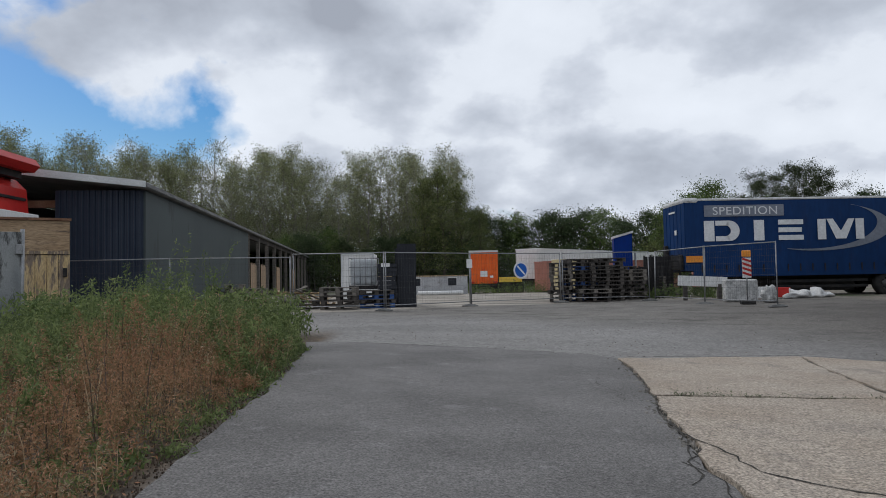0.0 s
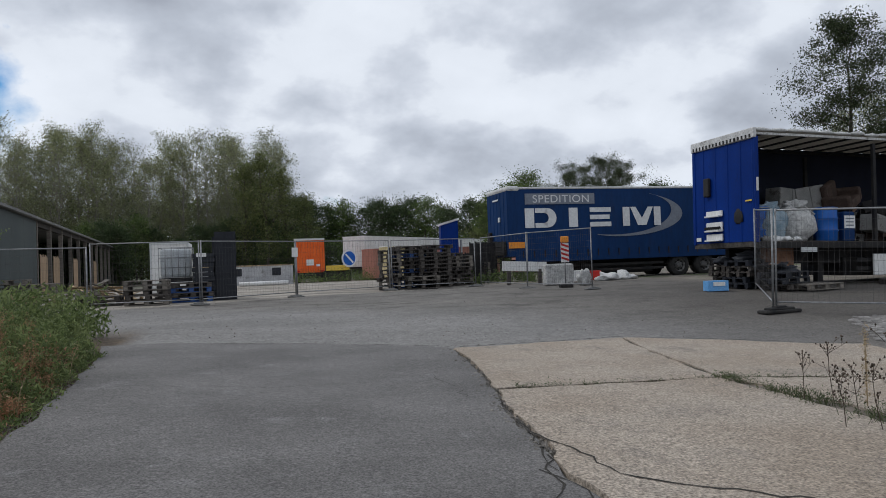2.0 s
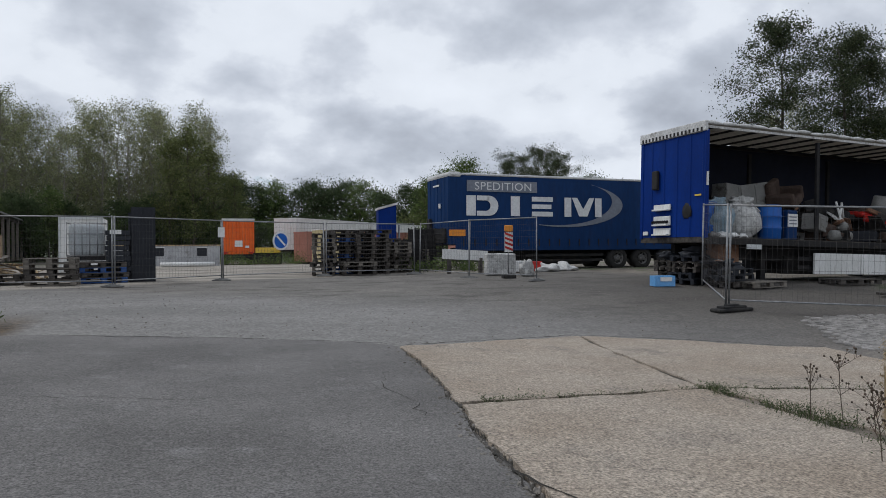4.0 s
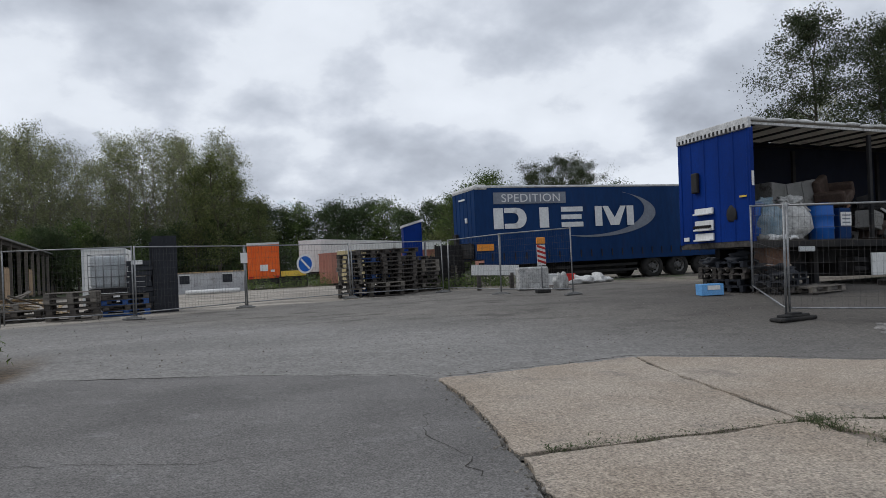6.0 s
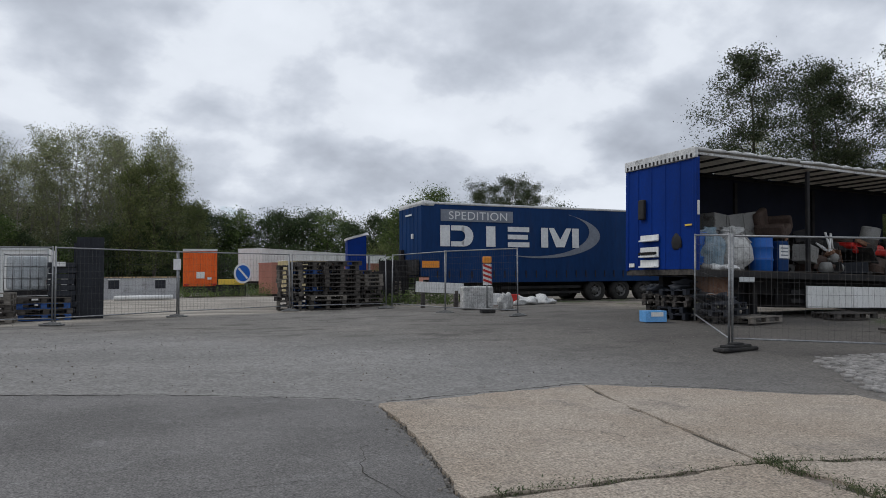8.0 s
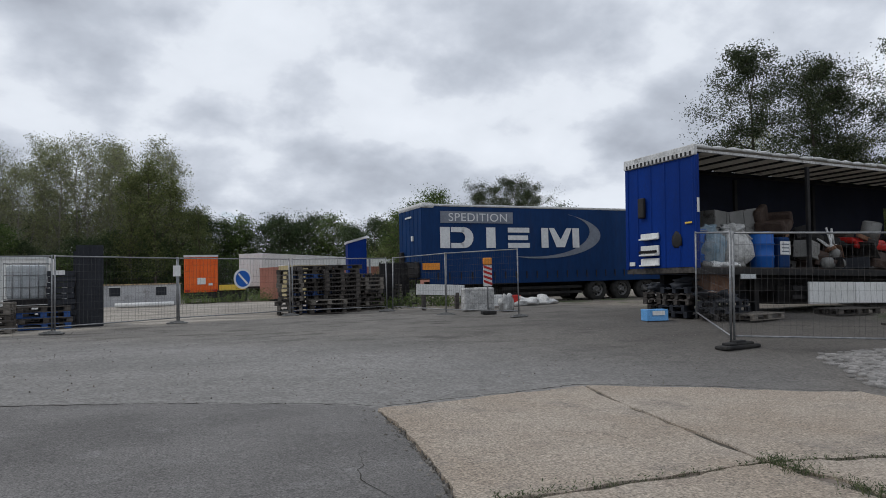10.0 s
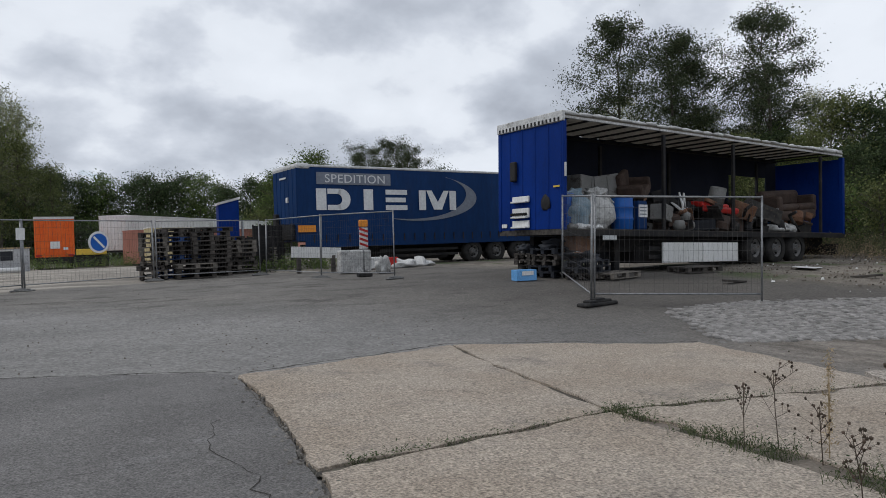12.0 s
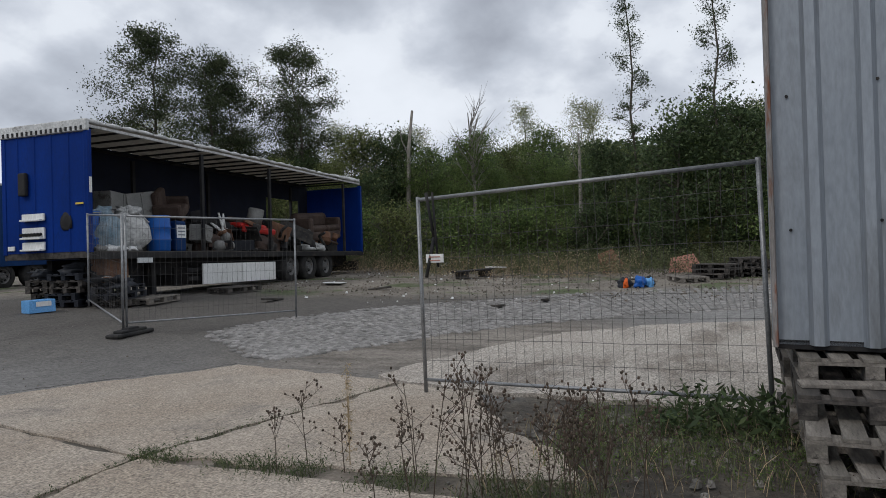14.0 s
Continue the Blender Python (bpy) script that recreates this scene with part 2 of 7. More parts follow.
PALEBLUE = material("pale_blue_plastic", (0.12, 0.34, 0.66), (0.17, 0.40, 0.72), 4, 0.5, bump=0.02)
GREYCAB = material("grey_cabinet_sheet", (0.19, 0.19, 0.18), (0.25, 0.245, 0.235), 2, 0.6, bump=0.05, c3=(0.10, 0.09, 0.08), c3_scale=3)
BROWN = material("brown_upholstery", (0.055, 0.037, 0.030), (0.095, 0.066, 0.053), 3, 0.7, bump=0.3, grain=30)
DARKSTUFF = material("grimy_dark_metal", (0.025, 0.024, 0.024), (0.06, 0.056, 0.052), 5, 0.7, 0.2, bump=0.2, c3=(0.12, 0.09, 0.07), c3_scale=7)
GLASSY = material("translucent_plastic", (0.50, 0.53, 0.55), (0.60, 0.62, 0.63), 2, 0.4, bump=0.02, translucent=0.3)
DIRT = material("rubble_dirt", (0.10, 0.085, 0.068), (0.17, 0.15, 0.12), 4, 0.95, bump=0.5, grain=35, island=0.5, world_space=True)
CRACK = material("crack_dirt", (0.028, 0.025, 0.021), (0.05, 0.045, 0.038), 6, 0.95, bump=0.1, world_space=True)
BARK = material("bark", (0.055, 0.045, 0.036), (0.11, 0.095, 0.078), 3, 0.95, bump=0.4, grain=20)
BARK_PALE = material("pale_dead_bark", (0.17, 0.155, 0.135), (0.26, 0.24, 0.21), 3, 0.95, bump=0.3, grain=20)


def leafy(name, c1, c2, amount=0.45):
    return material(name, c1, c2, 1.3, 0.75, bump=0, grain=5, grain_amount=0.15, island=amount, translucent=0.3)


LEAF_POPLAR = leafy("poplar_leaf", (0.19, 0.215, 0.105), (0.27, 0.285, 0.155))
LEAF_LOCUST = leafy("locust_leaf", (0.046, 0.064, 0.030), (0.076, 0.094, 0.046))
LEAF_BUSH = leafy("bush_leaf", (0.075, 0.122, 0.034), (0.125, 0.175, 0.055))
LEAF_DARK = leafy("dark_leaf", (0.046, 0.075, 0.032), (0.078, 0.108, 0.046))
LEAF_YELLOW = leafy("yellowing_leaf", (0.105, 0.135, 0.046), (0.155, 0.175, 0.065))
LEAF_BANK = leafy("bank_leaf", (0.08, 0.10, 0.045), (0.135, 0.15, 0.075))
LEAF_WEED = leafy("weed_leaf", (0.115, 0.165, 0.055), (0.19, 0.235, 0.095))
LEAF_DRY = leafy("dry_weed", (0.27, 0.15, 0.075), (0.38, 0.25, 0.135))
LEAF_STRAW = leafy("straw", (0.33, 0.26, 0.15), (0.43, 0.35, 0.22))
STALK = leafy("dry_stalk", (0.085, 0.064, 0.048), (0.14, 0.11, 0.082))

# ---- building helpers ----


def box(bm, c, s, m=None, bevel=0.0):
    """A box of size s round c, turned by m; bevel rounds its edges."""
    base = bmesh.new()
    bmesh.ops.create_cube(base, size=1)
    bmesh.ops.scale(base, vec=s, verts=base.verts)
    if bevel:
        bmesh.ops.bevel(base, geom=base.edges[:], offset=bevel, segments=2, profile=0.5, affect="EDGES")
    bmesh.ops.transform(base, matrix=Matrix.Translation(c) @ (m or Matrix.Identity(4)), verts=base.verts)
    me = bpy.data.meshes.new("tmp")
    base.to_mesh(me); base.free()
    bm.from_mesh(me)
    bpy.data.meshes.remove(me)
    return bm


def tube(bm, a, b, r1, r2=None, seg=8, caps=True):
    """A round bar from a to b."""
    a, b = Vector(a), Vector(b)
    r2 = r1 if r2 is None else r2
    q = (b - a).to_track_quat("Z", "Y")
    ring = []
    for p, r in ((a, r1), (b, r2)):
        ring.append([bm.verts.new(p + q @ Vector((math.cos(2 * math.pi * i / seg) * r, math.sin(2 * math.pi * i / seg) * r, 0))) for i in range(seg)])
    for i in range(seg):
        f = bm.faces.new((ring[0][i], ring[0][(i + 1) % seg], ring[1][(i + 1) % seg], ring[1][i]))
        f.smooth = seg > 5
    if caps:
        bm.faces.new(ring[0][::-1]); bm.faces.new(ring[1])
    return bm


def spin(bm, profile, seg=24, m=None, caps=True):
    """A turned body round z: profile is a list of (radius, height)."""
    rings = []
    m = m or Matrix.Identity(4)
    for r, z in profile:
        rings.append([bm.verts.new(m @ Vector((math.cos(2 * math.pi * i / seg) * r, math.sin(2 * math.pi * i / seg) * r, z))) for i in range(seg)])
    for a, b in zip(rings, rings[1:]):
        for i in range(seg):
            f = bm.faces.new((a[i], a[(i + 1) % seg], b[(i + 1) % seg], b[i])); f.smooth = True
    if caps:
        bm.faces.new(rings[0][::-1]); bm.faces.new(rings[-1])
    return bm


def plate(bm, outline, thick, m=None):
    """A flat plate: outline in x and z, thickness along +y."""
    m = m or Matrix.Identity(4)
    a = [bm.verts.new(m @ Vector((x, 0, z))) for x, z in outline]
    b = [bm.verts.new(m @ Vector((x, thick, z))) for x, z in outline]
    k = len(a)
    bm.faces.new(a); bm.faces.new(b[::-1])
    for i in range(k):
        bm.faces.new((a[(i + 1) % k], a[i], b[i], b[(i + 1) % k]))
    return bm


def ribbed(bm, length, height, pitch=0.25, depth=0.035, thick=0.004, flat_share=0.5):
    """A trapezoid-ribbed sheet standing in x and z, facing -y."""
    xs, x = [], 0.0
    w, s = pitch * flat_share, pitch * (1 - flat_share) / 4
    while x < length:
        xs += [(x, 0), (x + w, 0), (x + w + s, -depth), (x + w + 3 * s, -depth)]
        x += pitch
    xs = [(min(a, length), b) for a, b in xs if a <= length + 1e-6] + [(length, 0)]
    front = [[bm.verts.new((a, b, z)) for a, b in xs] for z in (0, height)]
    back = [[bm.verts.new((a, b + thick, z)) for a, b in xs] for z in (0, height)]
    for i in range(len(xs) - 1):
        bm.faces.new((front[0][i], front[0][i + 1], front[1][i + 1], front[1][i]))
        bm.faces.new((back[0][i + 1], back[0][i], back[1][i], back[1][i + 1]))
        bm.faces.new((front[1][i], front[1][i + 1], back[1][i + 1], back[1][i]))
    return bm


def blob(bm, c, s, seed, rough=0.18, sub=2, m=None):
    """A lumpy rounded body, flattened below."""
    base = bmesh.new()
    bmesh.ops.create_icosphere(base, subdivisions=sub, radius=1)
    off = Vector((seed * 7.3, seed * 3.1, seed * 1.7))
    for v in base.verts:
        d = 1 + rough * noise.noise(v.co * 1.7 + off) * 2 + rough * 0.5 * noise.noise(v.co * 4.1 + off)
        v.co = Vector((v.co.x * s[0] * d, v.co.y * s[1] * d, max(v.co.z * s[2] * d, -s[2] * 0.8)))
    for f in base.faces:
        f.smooth = True
    bmesh.ops.transform(base, matrix=Matrix.Translation(c) @ (m or Matrix.Identity(4)), verts=base.verts)
    me = bpy.data.meshes.new("tmp"); base.to_mesh(me); base.free(); bm.from_mesh(me); bpy.data.meshes.remove(me)
    return bm


def finish(name, bm, mat):
    me = bpy.data.meshes.new(name)
    bmesh.ops.recalc_face_normals(bm, faces=bm.faces)
    bm.to_mesh(me); bm.free()
    me.materials.append(mat)
    return new(name, me)


def part(name, bm, mat, parent, label=""):
    ob = finish(name, bm, mat)
    ob.parent = parent
    return tagged(ob, label) if label else ob


def same_part(name, me, parent, m):
    """One more part on a mesh that exists."""
    ob = new(name, me)
    ob.parent = parent
    ob.matrix_local = m
    return ob


def thing(name, m, label, category, group="", kind=""):
    ob = new(name)
    ob.empty_display_size = 0.2
    ob.matrix_world = m
    return tagged(ob, label, category, group, kind)


def solo(name, bm, mat, m, label, category, group="", kind=""):
    ob = finish(name, bm, mat)
    ob.matrix_world = m
    return tagged(ob, label, category, group, kind)


def step(v, a, b):
    k = min(max((v - a) / (b - a), 0), 1)
    return k * k * (3 - 2 * k)


def ground_z(x, y):
    """Height of the yard's ground."""
    near = 1 - step(y, 9, 17)
    z = 0.11 * step(y, 9, 20) - 0.049 * min(max(x, -2.0), 7.5) * near - 0.10 * (1 - step(y, -1, 6)) * (1 - step(x, 2, 5))
    z -= 0.45 * step(y, 38, 62) * (1 - step(x, 20, 40))
    z += 0.10 * step(x, 9, 20) * (1 - step(y, 9, 17))
    z += 1.6 * step(x, 27, 60) * (1 - step(y, 45, 75))
    return z


def along(line, f):
    f *= len(line) - 1
    i = min(int(f), len(line) - 2)
    return Vector(line[i]).lerp(Vector(line[i + 1]), f - i)

# ---- ground ----
rng = random.Random(7)


def axis_lines(lo, hi, stepping, far):
    fine = [lo + i * stepping for i in range(int((hi - lo) / stepping) + 1)]
    out, d = [], stepping
    a, b = lo, hi
    left, right = [], []
    while b < far:
        d *= 1.35
        b += d; a -= d
        right.append(b); left.append(a)
    return left[::-1] + fine + right


def make_ground():
    xs, ys = axis_lines(-14, 40, 0.5, 1500), axis_lines(-4, 44, 0.5, 1500)
    verts = []
    for y in ys:
        for x in xs:
            bumps = 0.03 * noise.noise(Vector((x * 0.5, y * 0.5, 0))) * step(y, 13, 20) + 0.05 * noise.noise(Vector((x * 0.9, y * 0.9, 4))) * step(x, 18, 26)
            verts.append((x, y, ground_z(x, y) + bumps - 0.02))
    w = len(xs)
    faces = [(j * w + i, j * w + i + 1, (j + 1) * w + i + 1, (j + 1) * w + i) for j in range(len(ys) - 1) for i in range(w - 1)]
    me = bpy.data.meshes.new("ground")
    me.from_pydata(verts, [], faces)
    for p in me.polygons:
        p.use_smooth = True
    m = bpy.data.materials.new("yard_ground")
    m.use_nodes = True
    n, l = m.node_tree.nodes, m.node_tree.links
    bs = n["Principled BSDF"]
    pos = n.new("ShaderNodeNewGeometry").outputs["Position"]
    sp = n.new("ShaderNodeSeparateXYZ"); l.new(pos, sp.inputs[0])

    def tex(s, d=5, r=0.6, stretch=None):
        t = n.new("ShaderNodeTexNoise"); t.inputs["Scale"].default_value, t.inputs["Detail"].default_value, t.inputs["Roughness"].default_value = s, d, r
        if stretch:
            mp = n.new("ShaderNodeMapping"); mp.inputs["Scale"].default_value = stretch
            l.new(pos, mp.inputs[0]); l.new(mp.outputs[0], t.inputs[0])
        else:
            l.new(pos, t.inputs["Vector"])
        return t.outputs[0]

    def calc(op, a, b):
        k = n.new("ShaderNodeMath"); k.operation = op
        for s, v in zip(k.inputs, (a, b)):
            if isinstance(v, (int, float)):
                s.default_value = v
            else:
                l.new(v, s)
        return k.outputs[0]

    def ramp(v, a, b):
        r = n.new("ShaderNodeMapRange"); r.inputs["From Min"].default_value, r.inputs["From Max"].default_value = a, b
        l.new(v, r.inputs[0])
        return r.outputs[0]

    def mix(f, a, b):
        k = n.new("ShaderNodeMix"); k.data_type = "RGBA"
        for s, v in ((k.inputs["Factor"], f), (k.inputs[6], a), (k.inputs[7], b)):
            if isinstance(v, tuple):
                s.default_value = (*v, 1)
            else:
                l.new(v, s)
        return k.outputs[2]

    wob = calc("MULTIPLY", calc("SUBTRACT", tex(0.35, 6, 0.65), 0.5), 5.0)
    gravel = mix(ramp(tex(0.5), 0.35, 0.65), (0.135, 0.126, 0.113), (0.195, 0.181, 0.162))
    gravel = mix(ramp(tex(1.3, 6, 0.7, (0.45, 1, 1)), 0.50, 0.62), gravel, (0.085, 0.077, 0.068))
    # the grey made road between the asphalt and the gravel
    line = calc("ADD", calc("ADD", sp.outputs[1], calc("MULTIPLY", sp.outputs[0], 0.62)), wob)
    road = mix(ramp(tex(0.6, 5, 0.6, (0.3, 1, 1)), 0.35, 0.65), (0.185, 0.178, 0.169), (0.235, 0.226, 0.214))
    col = mix(ramp(line, 15.4, 19.0), road, gravel)
    # pale dusty lane beyond the fence
    lane = calc("ADD", calc("SUBTRACT", sp.outputs[1], calc("MULTIPLY", calc("MINIMUM", sp.outputs[0], 6.0), 0.5)), calc("MULTIPLY", wob, 0.25))
    pale = mix(ramp(tex(1.0, 6, 0.65, (0.15, 1, 1)), 0.40, 0.60), (0.19, 0.168, 0.142), (0.38, 0.345, 0.295))
    col = mix(calc("MULTIPLY", ramp(lane, 22.8, 23.8), ramp(sp.outputs[0], 30.0, 24.0)), col, pale)
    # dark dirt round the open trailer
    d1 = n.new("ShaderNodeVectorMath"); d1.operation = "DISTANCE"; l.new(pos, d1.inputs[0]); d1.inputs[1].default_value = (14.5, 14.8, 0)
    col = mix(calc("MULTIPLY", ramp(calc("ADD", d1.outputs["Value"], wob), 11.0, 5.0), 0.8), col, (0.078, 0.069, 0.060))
    # trodden soil and litter further right
    soil = mix(ramp(tex(0.9, 6, 0.7), 0.4, 0.6), (0.135, 0.115, 0.092), (0.25, 0.222, 0.185))
    soil = mix(ramp(tex(0.45, 5, 0.6), 0.54, 0.62), soil, (0.075, 0.095, 0.035))
    right = calc("ADD", calc("ADD", sp.outputs[0], calc("MULTIPLY", sp.outputs[1], 0.25)), wob)
    col = mix(ramp(right, 18.5, 21.0), col, soil)
    # damp soil under the weeds by the fence and along the verge
    d2 = n.new("ShaderNodeVectorMath"); d2.operation = "DISTANCE"; l.new(pos, d2.inputs[0]); d2.inputs[1].default_value = (5.8, 3.9, -0.3)
    earth = mix(ramp(tex(3, 6, 0.7), 0.4, 0.6), (0.045, 0.038, 0.03), (0.10, 0.085, 0.065))
    col = mix(ramp(calc("ADD", d2.outputs["Value"], calc("MULTIPLY", wob, 0.2)), 2.35, 1.75), col, earth)
    side = calc("ADD", calc("ADD", sp.outputs[0], calc("MULTIPLY", sp.outputs[1], 0.11)), calc("MULTIPLY", wob, 0.06))
    litter = mix(ramp(tex(6, 6, 0.7), 0.4, 0.6), (0.07, 0.052, 0.036), (0.16, 0.115, 0.075))
    col = mix(calc("MULTIPLY", ramp(side, -1.0, -1.3), ramp(sp.outputs[1], 14.5, 12.0)), col, litter)
    d3 = n.new("ShaderNodeVectorMath"); d3.operation = "DISTANCE"; l.new(pos, d3.inputs[0]); d3.inputs[1].default_value = (10.6, 7.4, -0.36)
    track = mix(ramp(tex(1.4, 6, 0.7, (1.0, 0.35, 1)), 0.4, 0.6), (0.11, 0.094, 0.078), (0.24, 0.212, 0.18))
    col = mix(ramp(calc("ADD", d3.outputs["Value"], calc("MULTIPLY", wob, 0.2)), 4.0, 2.2), col, track)
    far = n.new("ShaderNodeVectorMath"); far.operation = "LENGTH"; l.new(pos, far.inputs[0])
    col = mix(ramp(far.outputs["Value"], 60.0, 80.0), col, (0.05, 0.065, 0.025))
    g = tex(22, 5, 0.75)
    vo = n.new("ShaderNodeTexVoronoi"); vo.inputs["Scale"].default_value = 16; l.new(pos, vo.inputs["Vector"])
    blotch = n.new("ShaderNodeMapRange"); blotch.inputs["From Min"].default_value, blotch.inputs["From Max"].default_value = 0.3, 0.7
    blotch.inputs["To Min"].default_value, blotch.inputs["To Max"].default_value = 0.84, 1.16
    l.new(tex(4.5, 5, 0.7), blotch.inputs[0])
    hs = n.new("ShaderNodeHueSaturation"); l.new(col, hs.inputs["Color"])
    gr = n.new("ShaderNodeMapRange"); gr.inputs["From Min"].default_value, gr.inputs["From Max"].default_value = 0.3, 0.7
    gr.inputs["To Min"].default_value, gr.inputs["To Max"].default_value = 0.50, 1.50
    l.new(g, gr.inputs[0]); l.new(calc("MULTIPLY", gr.outputs[0], blotch.outputs[0]), hs.inputs["Value"])
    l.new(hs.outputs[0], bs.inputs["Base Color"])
    bs.inputs["Roughness"].default_value = 0.93
    bp = n.new("ShaderNodeBump"); bp.inputs["Strength"].default_value, bp.inputs["Distance"].default_value = 0.6, 0.03
    l.new(calc("ADD", g, calc("MULTIPLY", vo.outputs["Distance"], 0.6)), bp.inputs["Height"]); l.new(bp.outputs[0], bs.inputs["Normal"])
    me.materials.append(m)
    return tagged(new("ground", me), "grey gravel and packed dirt yard ground", "ground", kind="structure")


make_ground()


def jagged(points, amount, spacing, seed):
    """A closed outline with more points and an uneven edge."""
    out = []
    for i, (a, b) in enumerate(zip(points, points[1:] + points[:1])):
        a, b = Vector(a), Vector(b)
        k = max(int((b - a).length / spacing), 1)
        nrm = Vector((-(b - a).y, (b - a).x)).normalized()
        for j in range(k):
            p = a.lerp(b, j / k)
            if j:
                p = p + nrm * amount * (noise.noise(Vector((p.x * 2.3, p.y * 2.3, seed))) + 0.5 * noise.noise(Vector((p.x * 7, p.y * 7, seed))))
            out.append(p)
    return out


def slab(points, lift, depth, bevel=True):
    """A sheet that follows the ground, with a rim that goes down."""
    bm = bmesh.new()
    bm.faces.new([bm.verts.new((p.x, p.y, 0)) for p in points])
    lo = [min(p[i] for p in points) for i in (0, 1)]
    hi = [max(p[i] for p in points) for i in (0, 1)]
    for ax in (0, 1):
        v = math.ceil(lo[ax])
        while v < hi[ax]:
            co, no = [0, 0, 0], [0, 0, 0]
            co[ax], no[ax] = v + 0.013, 1
            bmesh.ops.bisect_plane(bm, geom=bm.verts[:] + bm.edges[:] + bm.faces[:], plane_co=co, plane_no=no)
            v += 1 if v < 14 else 4
    bmesh.ops.triangulate(bm, faces=bm.faces[:])
    rim = [e for e in bm.edges if e.is_boundary]
    for v in bm.verts:
        v.co.z = ground_z(v.co.x, v.co.y) + lift
    ext = bmesh.ops.extrude_edge_only(bm, edges=rim)
    for v in ext["geom"]:
        if isinstance(v, bmesh.types.BMVert):
            v.co.z -= depth
    return bm


# dark asphalt with its broken edge against the concrete
verge = [(-1.2, -3.0), (-1.35, 1.5), (-1.6, 4.1), (-1.7, 5.1), (-1.8, 6.5), (-2.05, 8.2), (-2.3, 9.9), (-3.2, 11.2)]
conc_edge = [(1.98, 9.9), (1.93, 9.05), (1.84, 8.1), (1.79, 7.6), (1.70, 7.0), (1.60, 6.4), (1.51, 5.95), (1.48, 5.4), (1.44, 4.9), (1.36, 4.5), (1.42, 4.2), (1.55, 2.5), (1.6, -3.0)]
asph_outline = [Vector(p) for p in verge[:-1]] + [Vector(p) for p in ((-2.6, 11.0), (-1.2, 10.85), (0.2, 10.62), (1.66, 10.2), (1.94, 9.97))] + [Vector(p) - Vector((0.012, 0)) for p in conc_edge]
tagged(finish("asphalt_road", slab(jagged([tuple(p) for p in asph_outline], 0.05, 0.14, 3), 0.012, 0.06), ASPHALT), "worn dark grey asphalt with cracks and patches", "road", kind="structure")

# concrete slabs with open joints
tip, cross, gx, jl, je, tc_r = Vector((1.99, 9.9)), Vector((4.80, 10.68)), Vector((4.13, 7.2)), Vector((1.70, 6.9)), Vector((7.40, 6.78)), Vector((8.04, 9.52))
south = Vector((3.75, 3.6))


def inset(points, by):
    c = sum((Vector(p) for p in points), Vector((0, 0))) / len(points)
    return [tuple(Vector(p) + (c - Vector(p)).normalized() * by) for p in points]


SLABS = [
    [tip, cross, gx, jl, Vector((1.79, 7.6)), Vector((1.84, 8.1)), Vector((1.93, 9.05))],
    [cross, Vector((6.28, 10.28)), tc_r, Vector((7.75, 7.85)), je, gx],
    [jl, gx, Vector((4.12, 5.6)), Vector((3.95, 3.6)), Vector((1.46, 3.6)), Vector((1.42, 4.2)), Vector((1.36, 4.5)), Vector((1.44, 4.9)), Vector((1.48, 5.4)), Vector((1.51, 5.95)), Vector((1.60, 6.4))],
    [gx, je, Vector((7.05, 5.75)), Vector((6.4, 5.45)), Vector((5.6, 5.05)), Vector((5.15, 4.5)), Vector((4.5, 4.25)), Vector((4.3, 5.6))],
    [Vector((1.5, 3.55)), Vector((3.95, 3.55)), Vector((3.8, 0.0)), Vector((1.58, 0.0))],
    [Vector((7.47, 6.95)), Vector((7.75, 7.3)), Vector((8.5, 7.15)), Vector((9.5, 6.75)), Vector((11.4, 5.85)), Vector((12.5, 4.2)), Vector((12.95, 2.8)), Vector((12.9, -1)), Vector((6.95, -1)), Vector((6.8, 3.0)), Vector((7.1, 5.75))],
]
pad = tagged(new("concrete_pavement"), "cracked beige concrete slabs with weedy joints", "pavement", kind="structure")
for i, pts in enumerate(SLABS):
    part("concrete_slab", slab(jagged(inset(pts, 0.04), 0.12 if i in (3, 5) else 0.06, 0.10, 10 + i), 0.022, 0.10), CONCRETE_GREY if i == 5 else CONCRETE, pad)

# the soil that fills the joints
joint = bmesh.new()
for a, b, w in ((jl, gx, 0.07), (gx, je, 0.08), (gx, cross, 0.06), (gx, Vector((4.15, 5.5)), 0.2), (Vector((4.15, 5.5)), Vector((4.0, 3.0)), 0.3)):
    d = (b - a).normalized(); nn = Vector((-d.y, d.x)) * w
    k = int((b - a).length / 0.25)
    for i in range(k):
        p, q = a.lerp(b, i / k), a.lerp(b, (i + 1) / k)
        joint.faces.new([joint.verts.new((v.x, v.y, ground_z(v.x, v.y) + 0.004)) for v in (p + nn, p - nn, q - nn, q + nn)])
tagged(finish("joint_soil", joint, DIRT), "dark soil in the joints between slabs", "soil", kind="structure")

# ---- the dark shed ----
SH = pose(-10.2, 21.0, 0, 0, 0, 9.7)   # local y runs along the shed, local x out of its long wall


